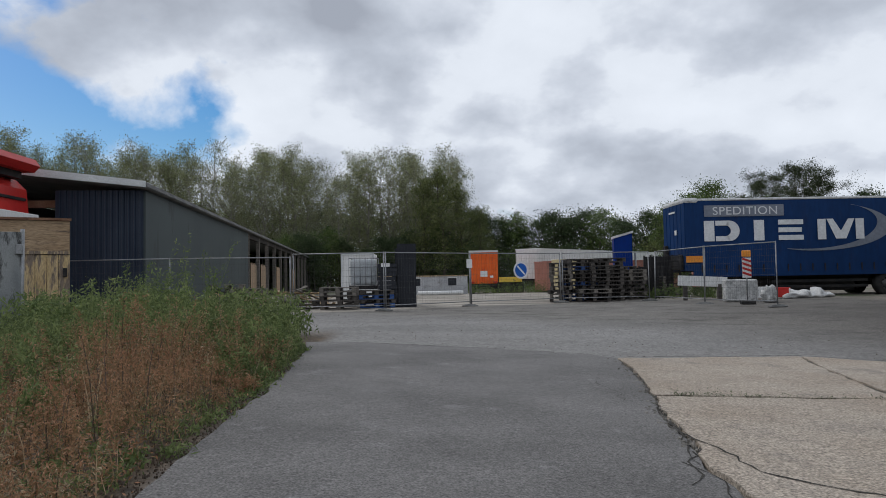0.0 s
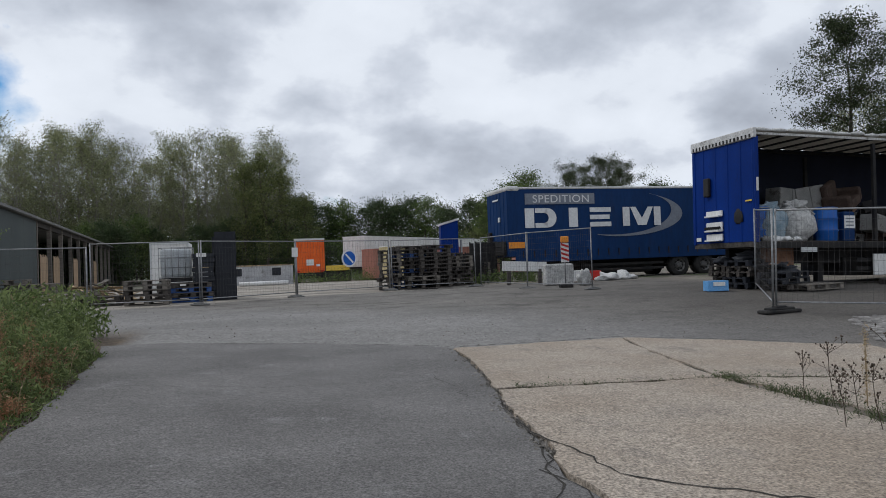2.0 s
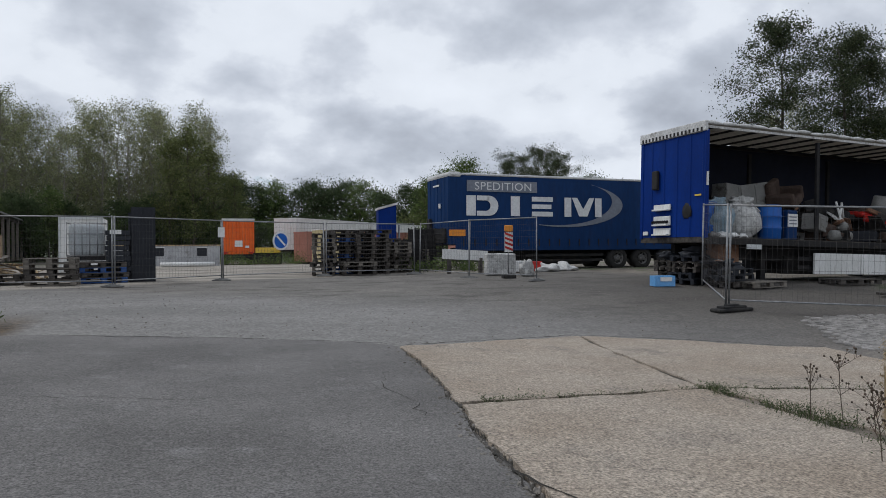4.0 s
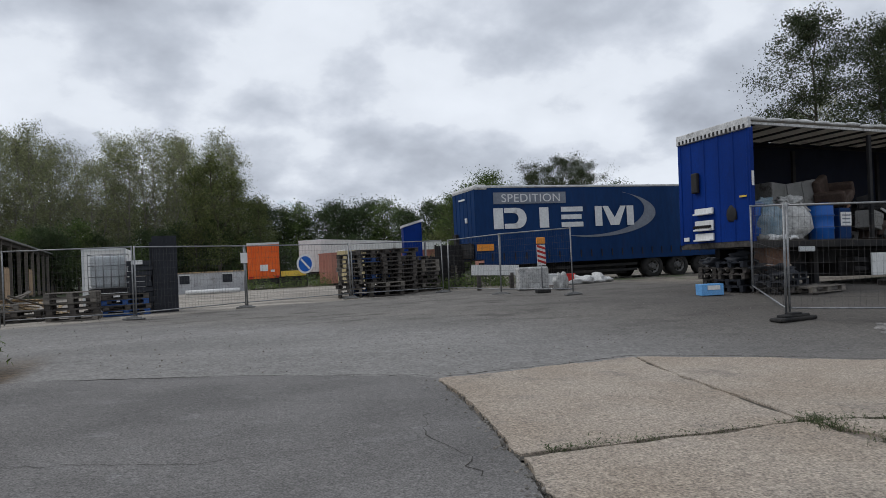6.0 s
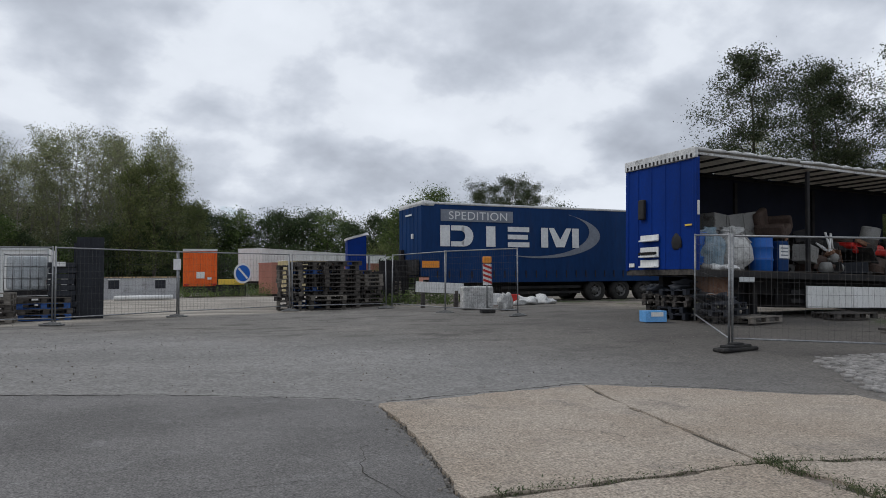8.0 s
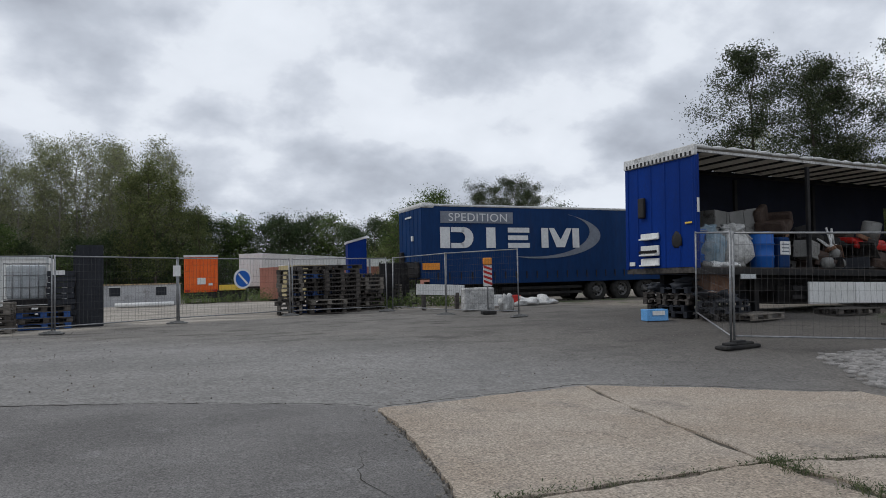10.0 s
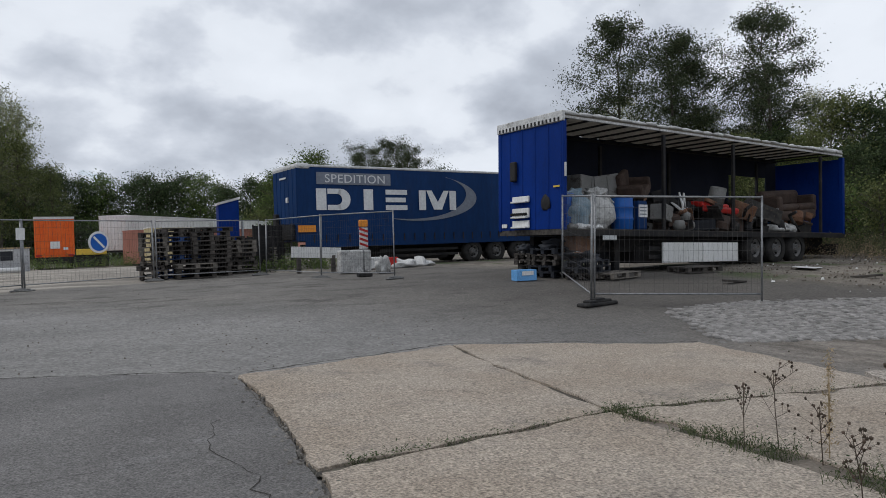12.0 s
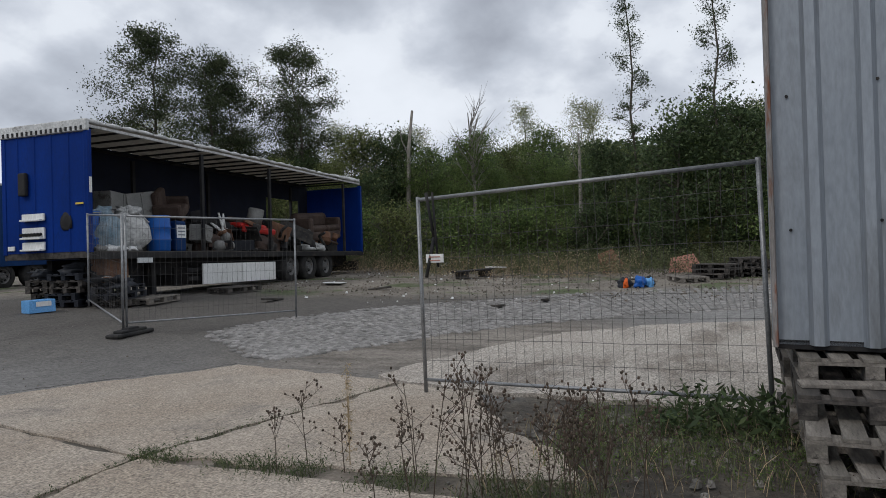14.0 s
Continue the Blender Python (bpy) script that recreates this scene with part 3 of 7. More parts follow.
def make_shed():
    s = thing("shed", SH, "long dark grey metal shed with open timber bays", "shed")
    bm = ribbed(bmesh.new(), 2.6, 4.1, 0.17, 0.05); bmesh.ops.transform(bm, matrix=pose(-2.65, 0, -0.1), verts=bm.verts)
    part("ribbed_gable_panel", bm, SHED, s, "anthracite ribbed sheet panel")
    bm = box(bmesh.new(), (-0.05, 9.75, 1.95), (0.1, 19.4, 4.1))
    part("side_wall", bm, SHED_SIDE, s, "smooth dark green-grey wall sheet")
    # monopitch roof that rises to the left
    bm = bmesh.new()
    plate(bm, [(0.15, 4.02), (0.15, 4.2), (-9.0, 5.25), (-9.0, 5.0)], 71, pose(0, -0.5, 0))
    part("roof", bm, ROOF, s)
    bm = bmesh.new(); plate(bm, [(0.17, 4.03), (0.17, 4.22), (-9.0, 5.3), (-9.0, 5.0)], 0.05, pose(0, -0.56, 0))
    part("fascia", bm, FASCIA, s, "pale grey metal fascia")
    tube_bm = tube(bmesh.new(), (0.19, -0.5, 4.06), (0.19, 70.4, 4.06), 0.035, seg=10)
    part("gutter", tube_bm, ROOF, s, "dark grey half-round gutter")
    for i in range(13):
        y = 19.6 + i * 4.2
        part("post", box(bmesh.new(), (-0.08, y, 1.95), (0.22, 0.22, 4.1)), WOOD, s)
        if i in (0, 1, 3, 6):
            for k in range(9):
                part("board", box(bmesh.new(), (0.05, y + 0.55 + k * 0.24, 1.15), (0.03, 0.22, 2.2 - 0.12 * (k % 3))), WOOD_NEW, s, "fresh pine board")
    part("beam", box(bmesh.new(), (-0.1, 45.0, 3.85), (0.2, 51.0, 0.25)), WOOD_DARK, s)
    part("back_wall", box(bmesh.new(), (-8.8, 35, 2.4), (0.15, 70, 5.0)), SHED, s)
    part("end_wall", box(bmesh.new(), (-4.5, 70.4, 2.2), (8.6, 0.12, 4.2)), SHED, s)
    part("cross_beam", box(bmesh.new(), (-5.6, 0.2, 3.6), (6.0, 0.15, 0.22)), RUST, s)
    return s


make_shed()

# ---- mesh fence panels ----


def make_panel(m, width=3.45, label="galvanised mesh fence panel with a tube frame", height=2.0):
    p = thing("site_fence", m, label, "fence panel", "temporary fence")
    part("post", tube(bmesh.new(), (0, 0, 0), (0, 0, height), 0.021, seg=10), STEEL, p)
    part("post", tube(bmesh.new(), (width, 0, 0), (width, 0, height), 0.021, seg=10), STEEL, p)
    part("rail", tube(bmesh.new(), (0, 0, height - 0.03), (width, 0, height - 0.03), 0.019, seg=10), STEEL, p)
    part("rail", tube(bmesh.new(), (0, 0, 0.14), (width, 0, 0.14), 0.017, seg=10), STEEL, p)
    bm = bmesh.new()
    k = int(width / 0.10)
    r0 = random.Random(3)
    for i in range(1, k):
        x = i * width / k
        pts = [(x + r0.uniform(-0.008, 0.008), r0.uniform(-0.012, 0.012), 0.14 + j * (height - 0.17) / 4) for j in range(5)]
        for a, b in zip(pts, pts[1:]):
            tube(bm, a, b, 0.0021, seg=3, caps=False)
    for j in range(1, 9):
        z = 0.14 + j * (height - 0.17) / 9
        pts = [(i * width / 6, r0.uniform(-0.01, 0.01), z + r0.uniform(-0.012, 0.012)) for i in range(7)]
        for a, b in zip(pts, pts[1:]):
            tube(bm, a, b, 0.0021, seg=3, caps=False)
    part("wire_mesh", bm, WIRE, p)
    return p


def make_foot(x, y, turn, k=1.0):
    bm = bmesh.new()
    box(bm, (0, 0, 0.035), (0.92, 0.26, 0.07), bevel=0.03)
    box(bm, (0.0, 0, 0.085), (0.62, 0.2, 0.06), bevel=0.025)
    box(bm, (0.0, 0, 0.12), (0.26, 0.16, 0.05), bevel=0.02)
    bm2 = solo("ballast_block", bm, RUBBER if k == 1 else ROOF, pose(x, y, ground_z(x, y) - 0.02, 0, 0, turn) @ Matrix.Diagonal((k, k, k, 1)), "grey recycled-plastic ballast block under a fence", "ballast block", "ballast blocks")
    return bm2


panel = make_panel(pose(0, 0, 0))


def panel_between(a, b, dz=0.0, lean=0.0, dz2=None, tall=1.0):
    a, b = Vector(a), Vector(b)
    d = b - a
    za, zb = ground_z(*a) + 0.05 + dz, ground_z(*b) + 0.05 + (dz if dz2 is None else dz2)
    rise = math.degrees(math.atan2(zb - za, d.length))
    m = Matrix.Translation((a.x, a.y, za)) @ Matrix.Rotation(math.atan2(d.y, d.x), 4, "Z") @ pose(0, 0, 0, lean, -rise, 0)
    return copy_thing(panel, m @ Matrix.Diagonal((d.length / 3.45, 1, tall, 1)))


FENCE = [((-12.6, 20.3), (-9.1, 20.3)), ((-9.1, 20.3), (-5.7, 21.3)), ((-5.6, 21.3), (-2.75, 21.25)), ((-2.7, 21.3), (-0.1, 23.5)), ((-0.05, 23.5), (3.22, 25.3)),
         ((3.3, 25.3), (6.5, 25.6)), ((6.7, 25.6), (7.25, 21.9)), ((7.25, 21.9), (8.46, 19.6))]
for i, (a, b) in enumerate(FENCE):
    low = -0.28 if i < 2 else -0.03
    panel_between(a, b, low, rng.uniform(-1.5, 1.5), None, 0.98 if i < 2 else 0.90)
    if i > 1:
        make_foot(b[0], b[1], rng.uniform(-25, 25), 0.6)
panel_between((9.24, 12.9), (11.2, 16.0), 0, 1)
panel_between((9.28, 12.86), (12.1, 11.35), 0, -1)
make_foot(9.3, 12.8, 8)
# the fence panel beside the grey container, leaning
panel_between((6.9, 6.27), (6.32, 3.14), -0.04, -2.0, 0.02)
for ob in (panel, *panel.children_recursive):
    bpy.data.objects.remove(ob)

# ---- trailers ----


def wheel(parent, x, y, z, r=0.5, w=0.34):
    turn = pose(x, y, z, 90)
    t = part("wheel", spin(bmesh.new(), [(r * 0.58, w / 2), (r * 0.58, -w / 2), (r * 0.93, -w / 2), (r, -w * 0.36), (r, w * 0.36), (r * 0.93, w / 2), (r * 0.58, w / 2)], 28, caps=False), RUBBER, parent, "black tyre")
    t.matrix_local = turn
    bm = spin(bmesh.new(), [(r * 0.60, -0.10), (r * 0.60, 0.12), (r * 0.54, 0.14), (r * 0.50, 0.04), (r * 0.30, 0.0), (r * 0.26, 0.13), (r * 0.12, 0.16)], 24)
    for i in range(10):
        a = 2 * math.pi * i / 10
        tube(bm, (r * 0.2 * math.cos(a), r * 0.2 * math.sin(a), 0.0), (r * 0.2 * math.cos(a), r * 0.2 * math.sin(a), 0.17), 0.016, seg=6)
    part("rim", bm, RIM, t, "grey steel rim with wheel nuts")
    hole = part("hand_hole", tube(bmesh.new(), (0, 0, 0.0), (0, 0, 0.055), r * 0.085, seg=8), CHASSIS, t)
    hole.matrix_local = pose(r * 0.42, 0, 0)
    for i in range(1, 8):
        a = 2 * math.pi * i / 8
        same_part("hand_hole", hole.data, t, pose(r * 0.42 * math.cos(a), r * 0.42 * math.sin(a), 0))
    return t


def running_gear(t, floor, wheels, L, drop_by=0.47):
    for y in (0.75, 1.75):
        part("chassis_beam", box(bmesh.new(), (L / 2 + 0.2, y, floor - 0.32), (L - 0.6, 0.16, 0.42)), CHASSIS, t)
    for x in wheels:
        for y in (0.22, 2.28):
            wheel(t, x, y, floor - drop_by)
        part("axle", tube(bmesh.new(), (x, 0.3, floor - drop_by), (x, 2.2, floor - drop_by), 0.07), CHASSIS, t)
    # black box and rails added for the shade and clutter under the deck
    part("pallet_rack", box(bmesh.new(), (5.1, 1.35, floor - 0.62), (3.6, 1.5, 0.5), bevel=0.02), CHASSIS, t)
    for z in (0.45, 0.68):
        part("side_guard_rail", box(bmesh.new(), (5.2, 0.12, floor - z), (3.9, 0.04, 0.11), bevel=0.01), CHASSIS, t)
    for y in (0.5, 2.0):
        bm = box(bmesh.new(), (2.35, y, floor - 0.6), (0.16, 0.16, 1.0))
        box(bm, (2.35, y, floor - 1.16), (0.34, 0.3, 0.06), bevel=0.01)
        part("landing_leg", bm, CHASSIS, t)


# the curtain trailer
T1 = pose(8.9, 28.0, 0.02, 0, 0, 3.5)
L = 13.6


def make_curtain_trailer():
    t = thing("curtain_trailer", T1, "blue curtain-sided semi-trailer with white lettering, parked", "trailer", "trailers")
    bm = bmesh.new()
    # the curtain sags between its straps
    cols, rows = 60, 8
    grid = [[bm.verts.new((-0.28 + i * (L + 0.28) / cols, 0.0 + 0.015 * math.sin(i * 0.9) * math.sin(j / rows * math.pi), 1.15 + j * 2.83 / rows)) for i in range(cols + 1)] for j in range(rows + 1)]
    for j in range(rows):
        for i in range(cols):
            f = bm.faces.new((grid[j][i], grid[j][i + 1], grid[j + 1][i + 1], grid[j + 1][i])); f.smooth = True
    part("curtain", bm, CURTAIN, t, "dusty dark blue tarpaulin curtain")
    bm = ribbed(bmesh.new(), 2.5, 2.85, 0.42, 0.02, 0.03, 0.85)
    bmesh.ops.transform(bm, matrix=pose(-0.29, 2.5, 1.15, 0, 0, -90), verts=bm.verts)
    part("front_wall", bm, CURTAIN, t, "blue front wall")
    part("far_wall", box(bmesh.new(), (L / 2 - 0.14, 2.47, 2.6), (L + 0.28, 0.05, 2.8)), CURTAIN, t)
    part("rear_wall", box(bmesh.new(), (L, 1.25, 2.6), (0.06, 2.5, 2.8)), BLUE, t)
    bm = box(bmesh.new(), (L / 2 - 0.14, 1.25, 4.02), (L + 0.34, 2.56, 0.10), bevel=0.04)
    part("roof", bm, EDGE, t, "grey-white roof tarpaulin edge")
    bm = box(bmesh.new(), (-0.03, 1.25, 4.0), (0.6, 2.6, 0.22), bevel=0.09)
    part("roof_end_cap", bm, EDGE, t, "frayed white tarpaulin cap")
    part("deck", box(bmesh.new(), (L / 2, 1.25, 1.18), (L, 2.48, 0.14)), CHASSIS, t)
    strap = part("curtain_strap", box(bmesh.new(), (0, 0, 0), (0.045, 0.02, 0.30)), CHASSIS, t)
    strap.matrix_local = pose(0.35, -0.025, 1.22)
    for i in range(1, 27):
        same_part("curtain_strap", strap.data, t, pose(0.35 + i * 0.5, -0.025, 1.22))
    part("side_rave", box(bmesh.new(), (L / 2, 0.0, 1.02), (L, 0.05, 0.26)), CURTAIN, t)
    running_gear(t, 1.12, (7.95, 9.28, 10.6), L, 0.61)
    bm = bmesh.new(); box(bm, (-0.40, 2.0, 2.0), (0.14, 0.3, 0.5), bevel=0.02); box(bm, (-0.38, 1.25, 1.5), (0.12, 2.1, 0.6), bevel=0.02)
    part("air_line_panel", bm, CHASSIS, t)
    part("document_box", box(bmesh.new(), (-0.34, 0.9, 2.75), (0.06, 0.16, 0.2), bevel=0.01), WHITE, t)
    part("brand_mark", box(bmesh.new(), (-0.325, 1.35, 3.62), (0.01, 0.7, 0.07)), LETTER, t)
    # printed panel and marks, just proud of the curtain
    part("grey_print_panel", box(bmesh.new(), (1.62 + 0.5, -0.034, 3.555), (3.25, 0.006, 0.46)), GREYPRINT, t)
    cu = bpy.data.curves.new("word", "FONT")
    cu.body, cu.size, cu.align_x, cu.extrude = "SPEDITION", 0.46, "LEFT", 0.002
    cu.space_character = 1.07
    wob = new("word", cu)
    bpy.context.view_layer.update()
    me = bpy.data.meshes.new_from_object(wob.evaluated_get(bpy.context.evaluated_depsgraph_get()))
    bpy.data.objects.remove(wob)
    me.materials.append(LETTER)
    width = max(v.co.x for v in me.vertices) - min(v.co.x for v in me.vertices)
    word = new("lettering", me); word.parent = t
    word.matrix_local = pose(0.83, -0.041, 3.40, 90) @ Matrix.Diagonal((2.62 / width, 1, 1, 1))
    tagged(word, "white printed word")

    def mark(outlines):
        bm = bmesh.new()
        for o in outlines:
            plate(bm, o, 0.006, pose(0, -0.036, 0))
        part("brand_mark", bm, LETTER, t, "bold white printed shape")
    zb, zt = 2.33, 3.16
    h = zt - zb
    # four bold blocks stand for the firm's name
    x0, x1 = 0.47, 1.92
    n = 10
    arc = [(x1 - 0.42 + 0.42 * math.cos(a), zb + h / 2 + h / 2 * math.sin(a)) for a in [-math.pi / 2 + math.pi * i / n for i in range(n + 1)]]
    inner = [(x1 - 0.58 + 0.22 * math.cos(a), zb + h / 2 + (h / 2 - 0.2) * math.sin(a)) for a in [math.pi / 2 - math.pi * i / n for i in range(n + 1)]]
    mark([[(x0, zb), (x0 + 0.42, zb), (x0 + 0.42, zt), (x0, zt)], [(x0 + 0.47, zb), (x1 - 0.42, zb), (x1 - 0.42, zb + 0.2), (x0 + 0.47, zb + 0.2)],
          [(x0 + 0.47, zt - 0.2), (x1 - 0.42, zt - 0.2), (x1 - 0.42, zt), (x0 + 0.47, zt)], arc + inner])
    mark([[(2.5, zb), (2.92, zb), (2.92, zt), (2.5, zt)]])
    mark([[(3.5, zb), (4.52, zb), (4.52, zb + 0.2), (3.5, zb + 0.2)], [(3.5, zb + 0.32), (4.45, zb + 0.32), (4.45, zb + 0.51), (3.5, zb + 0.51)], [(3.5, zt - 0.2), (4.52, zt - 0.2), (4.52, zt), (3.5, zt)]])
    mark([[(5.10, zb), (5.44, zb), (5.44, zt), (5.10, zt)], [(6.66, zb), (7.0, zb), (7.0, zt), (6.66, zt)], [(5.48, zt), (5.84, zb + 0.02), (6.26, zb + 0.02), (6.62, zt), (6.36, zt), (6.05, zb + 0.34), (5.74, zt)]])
    # grey sweep round the marks: a long crescent
    ang = [radians(62 - i * 4.0) for i in range(45)]
    cx, cz, rx, rz = 5.1, 2.86, 3.02, 0.98
    outer = [(cx + rx * math.cos(a), cz + rz * math.sin(a)) for a in ang]
    inn = [(cx - 0.05 + (rx - 0.62 * math.sin(math.pi * i / 44) ** 1.2) * math.cos(a), cz + 0.03 + (rz - 0.14 * math.sin(math.pi * i / 44)) * math.sin(a)) for i, a in enumerate(ang)]
    bm = bmesh.new()
    for i in range(44):
        bm.faces.new([bm.verts.new((x, -0.032, z)) for x, z in (outer[i], outer[i + 1], inn[i + 1], inn[i])])
    part("grey_sweep", bm, GREYPRINT, t, "grey printed crescent")
    return t


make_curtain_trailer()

# the open trailer, nose a little high
T2 = pose(11.3, 16.05, 0.0, 0, 1.55, 3.2)
FL = 1.30


def make_open_trailer():
    t = thing("open_trailer", T2, "blue semi-trailer with its side curtain open, loaded with scrap", "trailer", "trailers")
    bm = ribbed(bmesh.new(), 2.5, 2.62, 0.5, 0.02, 0.04, 0.86)
    bmesh.ops.transform(bm, matrix=pose(-0.01, 2.5, 1.30, 0, 0, -90), verts=bm.verts)
    part("front_wall", bm, BLUE, t, "bright blue ribbed front wall")
    part("front_frame", box(bmesh.new(), (0.03, 0.04, 2.62), (0.12, 0.12, 2.7), bevel=0.015), BLUE, t)
    part("front_frame", box(bmesh.new(), (0.03, 2.46, 2.62), (0.12, 0.12, 2.7), bevel=0.015), BLUE, t)
    bm = box(bmesh.new(), (-0.015, 1.25, 4.06), (0.10, 2.56, 0.26), bevel=0.02)
    part("roof_front_band", bm, EDGE, t, "grey-white tarpaulin band")
    eye = part("eyelet", box(bmesh.new(), (0, 0, 0), (0.02, 0.05, 0.09)), CHASSIS, t)
    eye.matrix_local = pose(-0.07, 0.1, 3.99)
    for i in range(1, 17):
        same_part("eyelet", eye.data, t, pose(-0.07, 0.1 + i * 0.143, 3.99))
    # canvas roof with bows
    bm = bmesh.new()
    nx, ny = 54, 6
    grid = [[bm.verts.new((i * L / nx, j * 2.5 / ny, 4.17 + 0.03 * math.sin(j / ny * math.pi) - 0.03 * abs(math.sin(i * math.pi / 3)))) for j in range(ny + 1)] for i in range(nx + 1)]
    for i in range(nx):
        for j in range(ny):
            f = bm.faces.new((grid[i][j], grid[i + 1][j], grid[i + 1][j + 1], grid[i][j + 1])); f.smooth = True
    part("roof_canvas", bm, CANVAS, t, "stained pale canvas roof")
    for i in range(19):
        part("roof_bow", box(bmesh.new(), (0.35 + i * 0.72, 1.25, 4.06), (0.028, 2.44, 0.05)), CHASSIS, t)
    bm = bmesh.new()
    for i in range(27):
        blob(bm, (0.25 + i * 0.5, 0.0, 4.15 + rng.uniform(-0.012, 0.012)), (0.30, 0.06, 0.055), i + 1, 0.2, 1)
    part("roof_edge", bm, EDGE, t, "crumpled white tarpaulin roll")
    bm = bmesh.new()
    for i in range(5):
        blob(bm, (11.9 + i * 0.35, 0.1, 4.16), (0.3, 0.16, 0.09), i + 50, 0.35, 2)
    part("rolled_curtain", bm, EDGE, t, "rolled pale tarpaulin")
    for y in (0.05, 2.45):
        part("roof_rail", box(bmesh.new(), (L / 2, y, 4.05), (L, 0.06, 0.06)), CHASSIS if y > 1 else EDGE, t)
    for x in (3.85, 7.1, 12.2):
        part("side_post", box(bmesh.new(), (x, 0.08, 2.62), (0.10, 0.08, 2.62), bevel=0.01), CHASSIS, t)
        part("side_post", box(bmesh.new(), (x, 2.42, 2.62), (0.10, 0.08, 2.62)), CHASSIS, t)
    part("far_curtain", box(bmesh.new(), (5.25, 2.47, 2.72), (10.5, 0.03, 2.84)), INNER, t, "tarpaulin on the far side, coloured near-black for the interior shade")
    part("far_curtain", box(bmesh.new(), (13.2, 2.47, 2.72), (0.7, 0.03, 2.84)), INNER, t, "tarpaulin on the far side, coloured near-black for the interior shade")
    part("far_curtain", box(bmesh.new(), (11.67, 2.47, 3.78), (2.34, 0.03, 0.72)), INNER, t, "tarpaulin rolled up on the far side, coloured near-black for the interior shade")
    # sheet added behind the front wall, in the same interior-shade colour
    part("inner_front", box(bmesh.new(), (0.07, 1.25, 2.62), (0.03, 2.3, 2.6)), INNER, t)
    part("rear_wall", box(bmesh.new(), (L, 1.25, 2.6), (0.06, 2.5, 2.65)), BLUE, t, "blue rear doors")
    part("rear_frame", box(bmesh.new(), (L, 0.05, 2.6), (0.14, 0.14, 2.75), bevel=0.01), BLUE, t)
    part("deck", box(bmesh.new(), (L / 2, 1.25, FL - 0.07), (L, 2.5, 0.14)), WOOD_DARK, t, "dirty wooden load deck")
    part("side_rave", box(bmesh.new(), (L / 2, -0.015, FL - 0.10), (L, 0.05, 0.15)), CHASSIS, t)
    running_gear(t, FL - 0.05, (8.25, 9.45, 10.65), L)
    part("rear_bumper", box(bmesh.new(), (L - 0.25, 1.25, 0.72), (0.16, 2.3, 0.4)), CHASSIS, t)
    for dx in (3.68, 5.44):
        part("side_guard_panel", box(bmesh.new(), (dx + 0.87, 0.0, 0.68), (1.73, 0.06, 0.56), bevel=0.012), WHITE, t, "white side guard panel")
    # fittings on the front wall
    for z, h in ((2.10, 0.10), (1.74, 0.16), (1.45, 0.12)):
        bm = box(bmesh.new(), (-0.05, 1.55, z), (0.05, 0.66, h * 1.6), bevel=0.015); box(bm, (-0.10, 1.55, z - h * 0.7), (0.13, 0.60, 0.04), bevel=0.01)
        part("socket_panel", bm, WHITE, t, "scuffed white panel")
    for i in range(7):
        part("coupling", tube(bmesh.new(), (-0.08, 1.3 + i * 0.09, 1.72), (-0.15, 1.3 + i * 0.09, 1.70), 0.035, seg=8), CHASSIS, t)
    part("lamp_bracket", box(bmesh.new(), (-0.07, 1.82, 2.85), (0.10, 0.22, 0.52), bevel=0.03), CHASSIS, t)
    part("scorched_patch", blob(bmesh.new(), (-0.03, 0.62, 1.95), (0.015, 0.17, 0.22), 5, 0.3), CHASSIS, t)
    part("marker", box(bmesh.new(), (-0.04, 0.22, 2.35), (0.01, 0.22, 0.04)), YELLOW, t)
    part("marker_plate", box(bmesh.new(), (0.03, -0.03, 2.75), (0.06, 0.015, 0.34)), WHITE, t)
    part("number_board", box(bmesh.new(), (1.55, -0.05, FL - 0.22), (0.5, 0.02, 0.12), bevel=0.004), FASCIA, t, "pale number board below the deck")
    part("leaflet_holder", box(bmesh.new(), (-0.035, 2.25, 1.42), (0.02, 0.2, 0.1)), WHITE, t)
    return t


make_open_trailer()


def on_deck(x, y, z=0.0, rx=0, ry=0, rz=0):
    return T2 @ pose(x, y, FL + z, rx, ry, rz)

# ---- vegetation ----


def leaf_mesh(name, centres, size, rnd, mat, flat_bias=0.0, slim=0.45, simple=False):
    """Small leaves at the centres, each turned its own way: four-cornered, or three-cornered for far crowns."""
    k = len(centres)
    c = np.asarray(centres, dtype=float)
    u = rnd.normal(size=(k, 3)); u[:, 2] -= flat_bias * 0.6; u /= np.linalg.norm(u, axis=1)[:, None]
    w = rnd.normal(size=(k, 3)); w -= (w * u).sum(1)[:, None] * u; w /= np.linalg.norm(w, axis=1)[:, None]
    s = size * rnd.uniform(0.6, 1.4, size=(k, 1))
    if simple:
        v = np.stack([c - u * s, c + u * s * 0.6 + w * s * slim, c + u * s * 0.6 - w * s * slim], 1).reshape(-1, 3)
        corners = 3
    else:
        v = np.stack([c - u * s, c + w * s * slim, c + u * s, c - w * s * slim], 1).reshape(-1, 3)
        corners = 4
    me = bpy.data.meshes.new(name)
    me.from_pydata(v.tolist(), [], [tuple(range(corners * i, corners * i + corners)) for i in range(k)])
    me.materials.append(mat)
    return me


def limb(bm, pts, r0, r1, seg=6):
    k = len(pts) - 1
    for i in range(k):
        tube(bm, pts[i], pts[i + 1], r0 + (r1 - r0) * i / k, r0 + (r1 - r0) * (i + 1) / k, seg, caps=False)


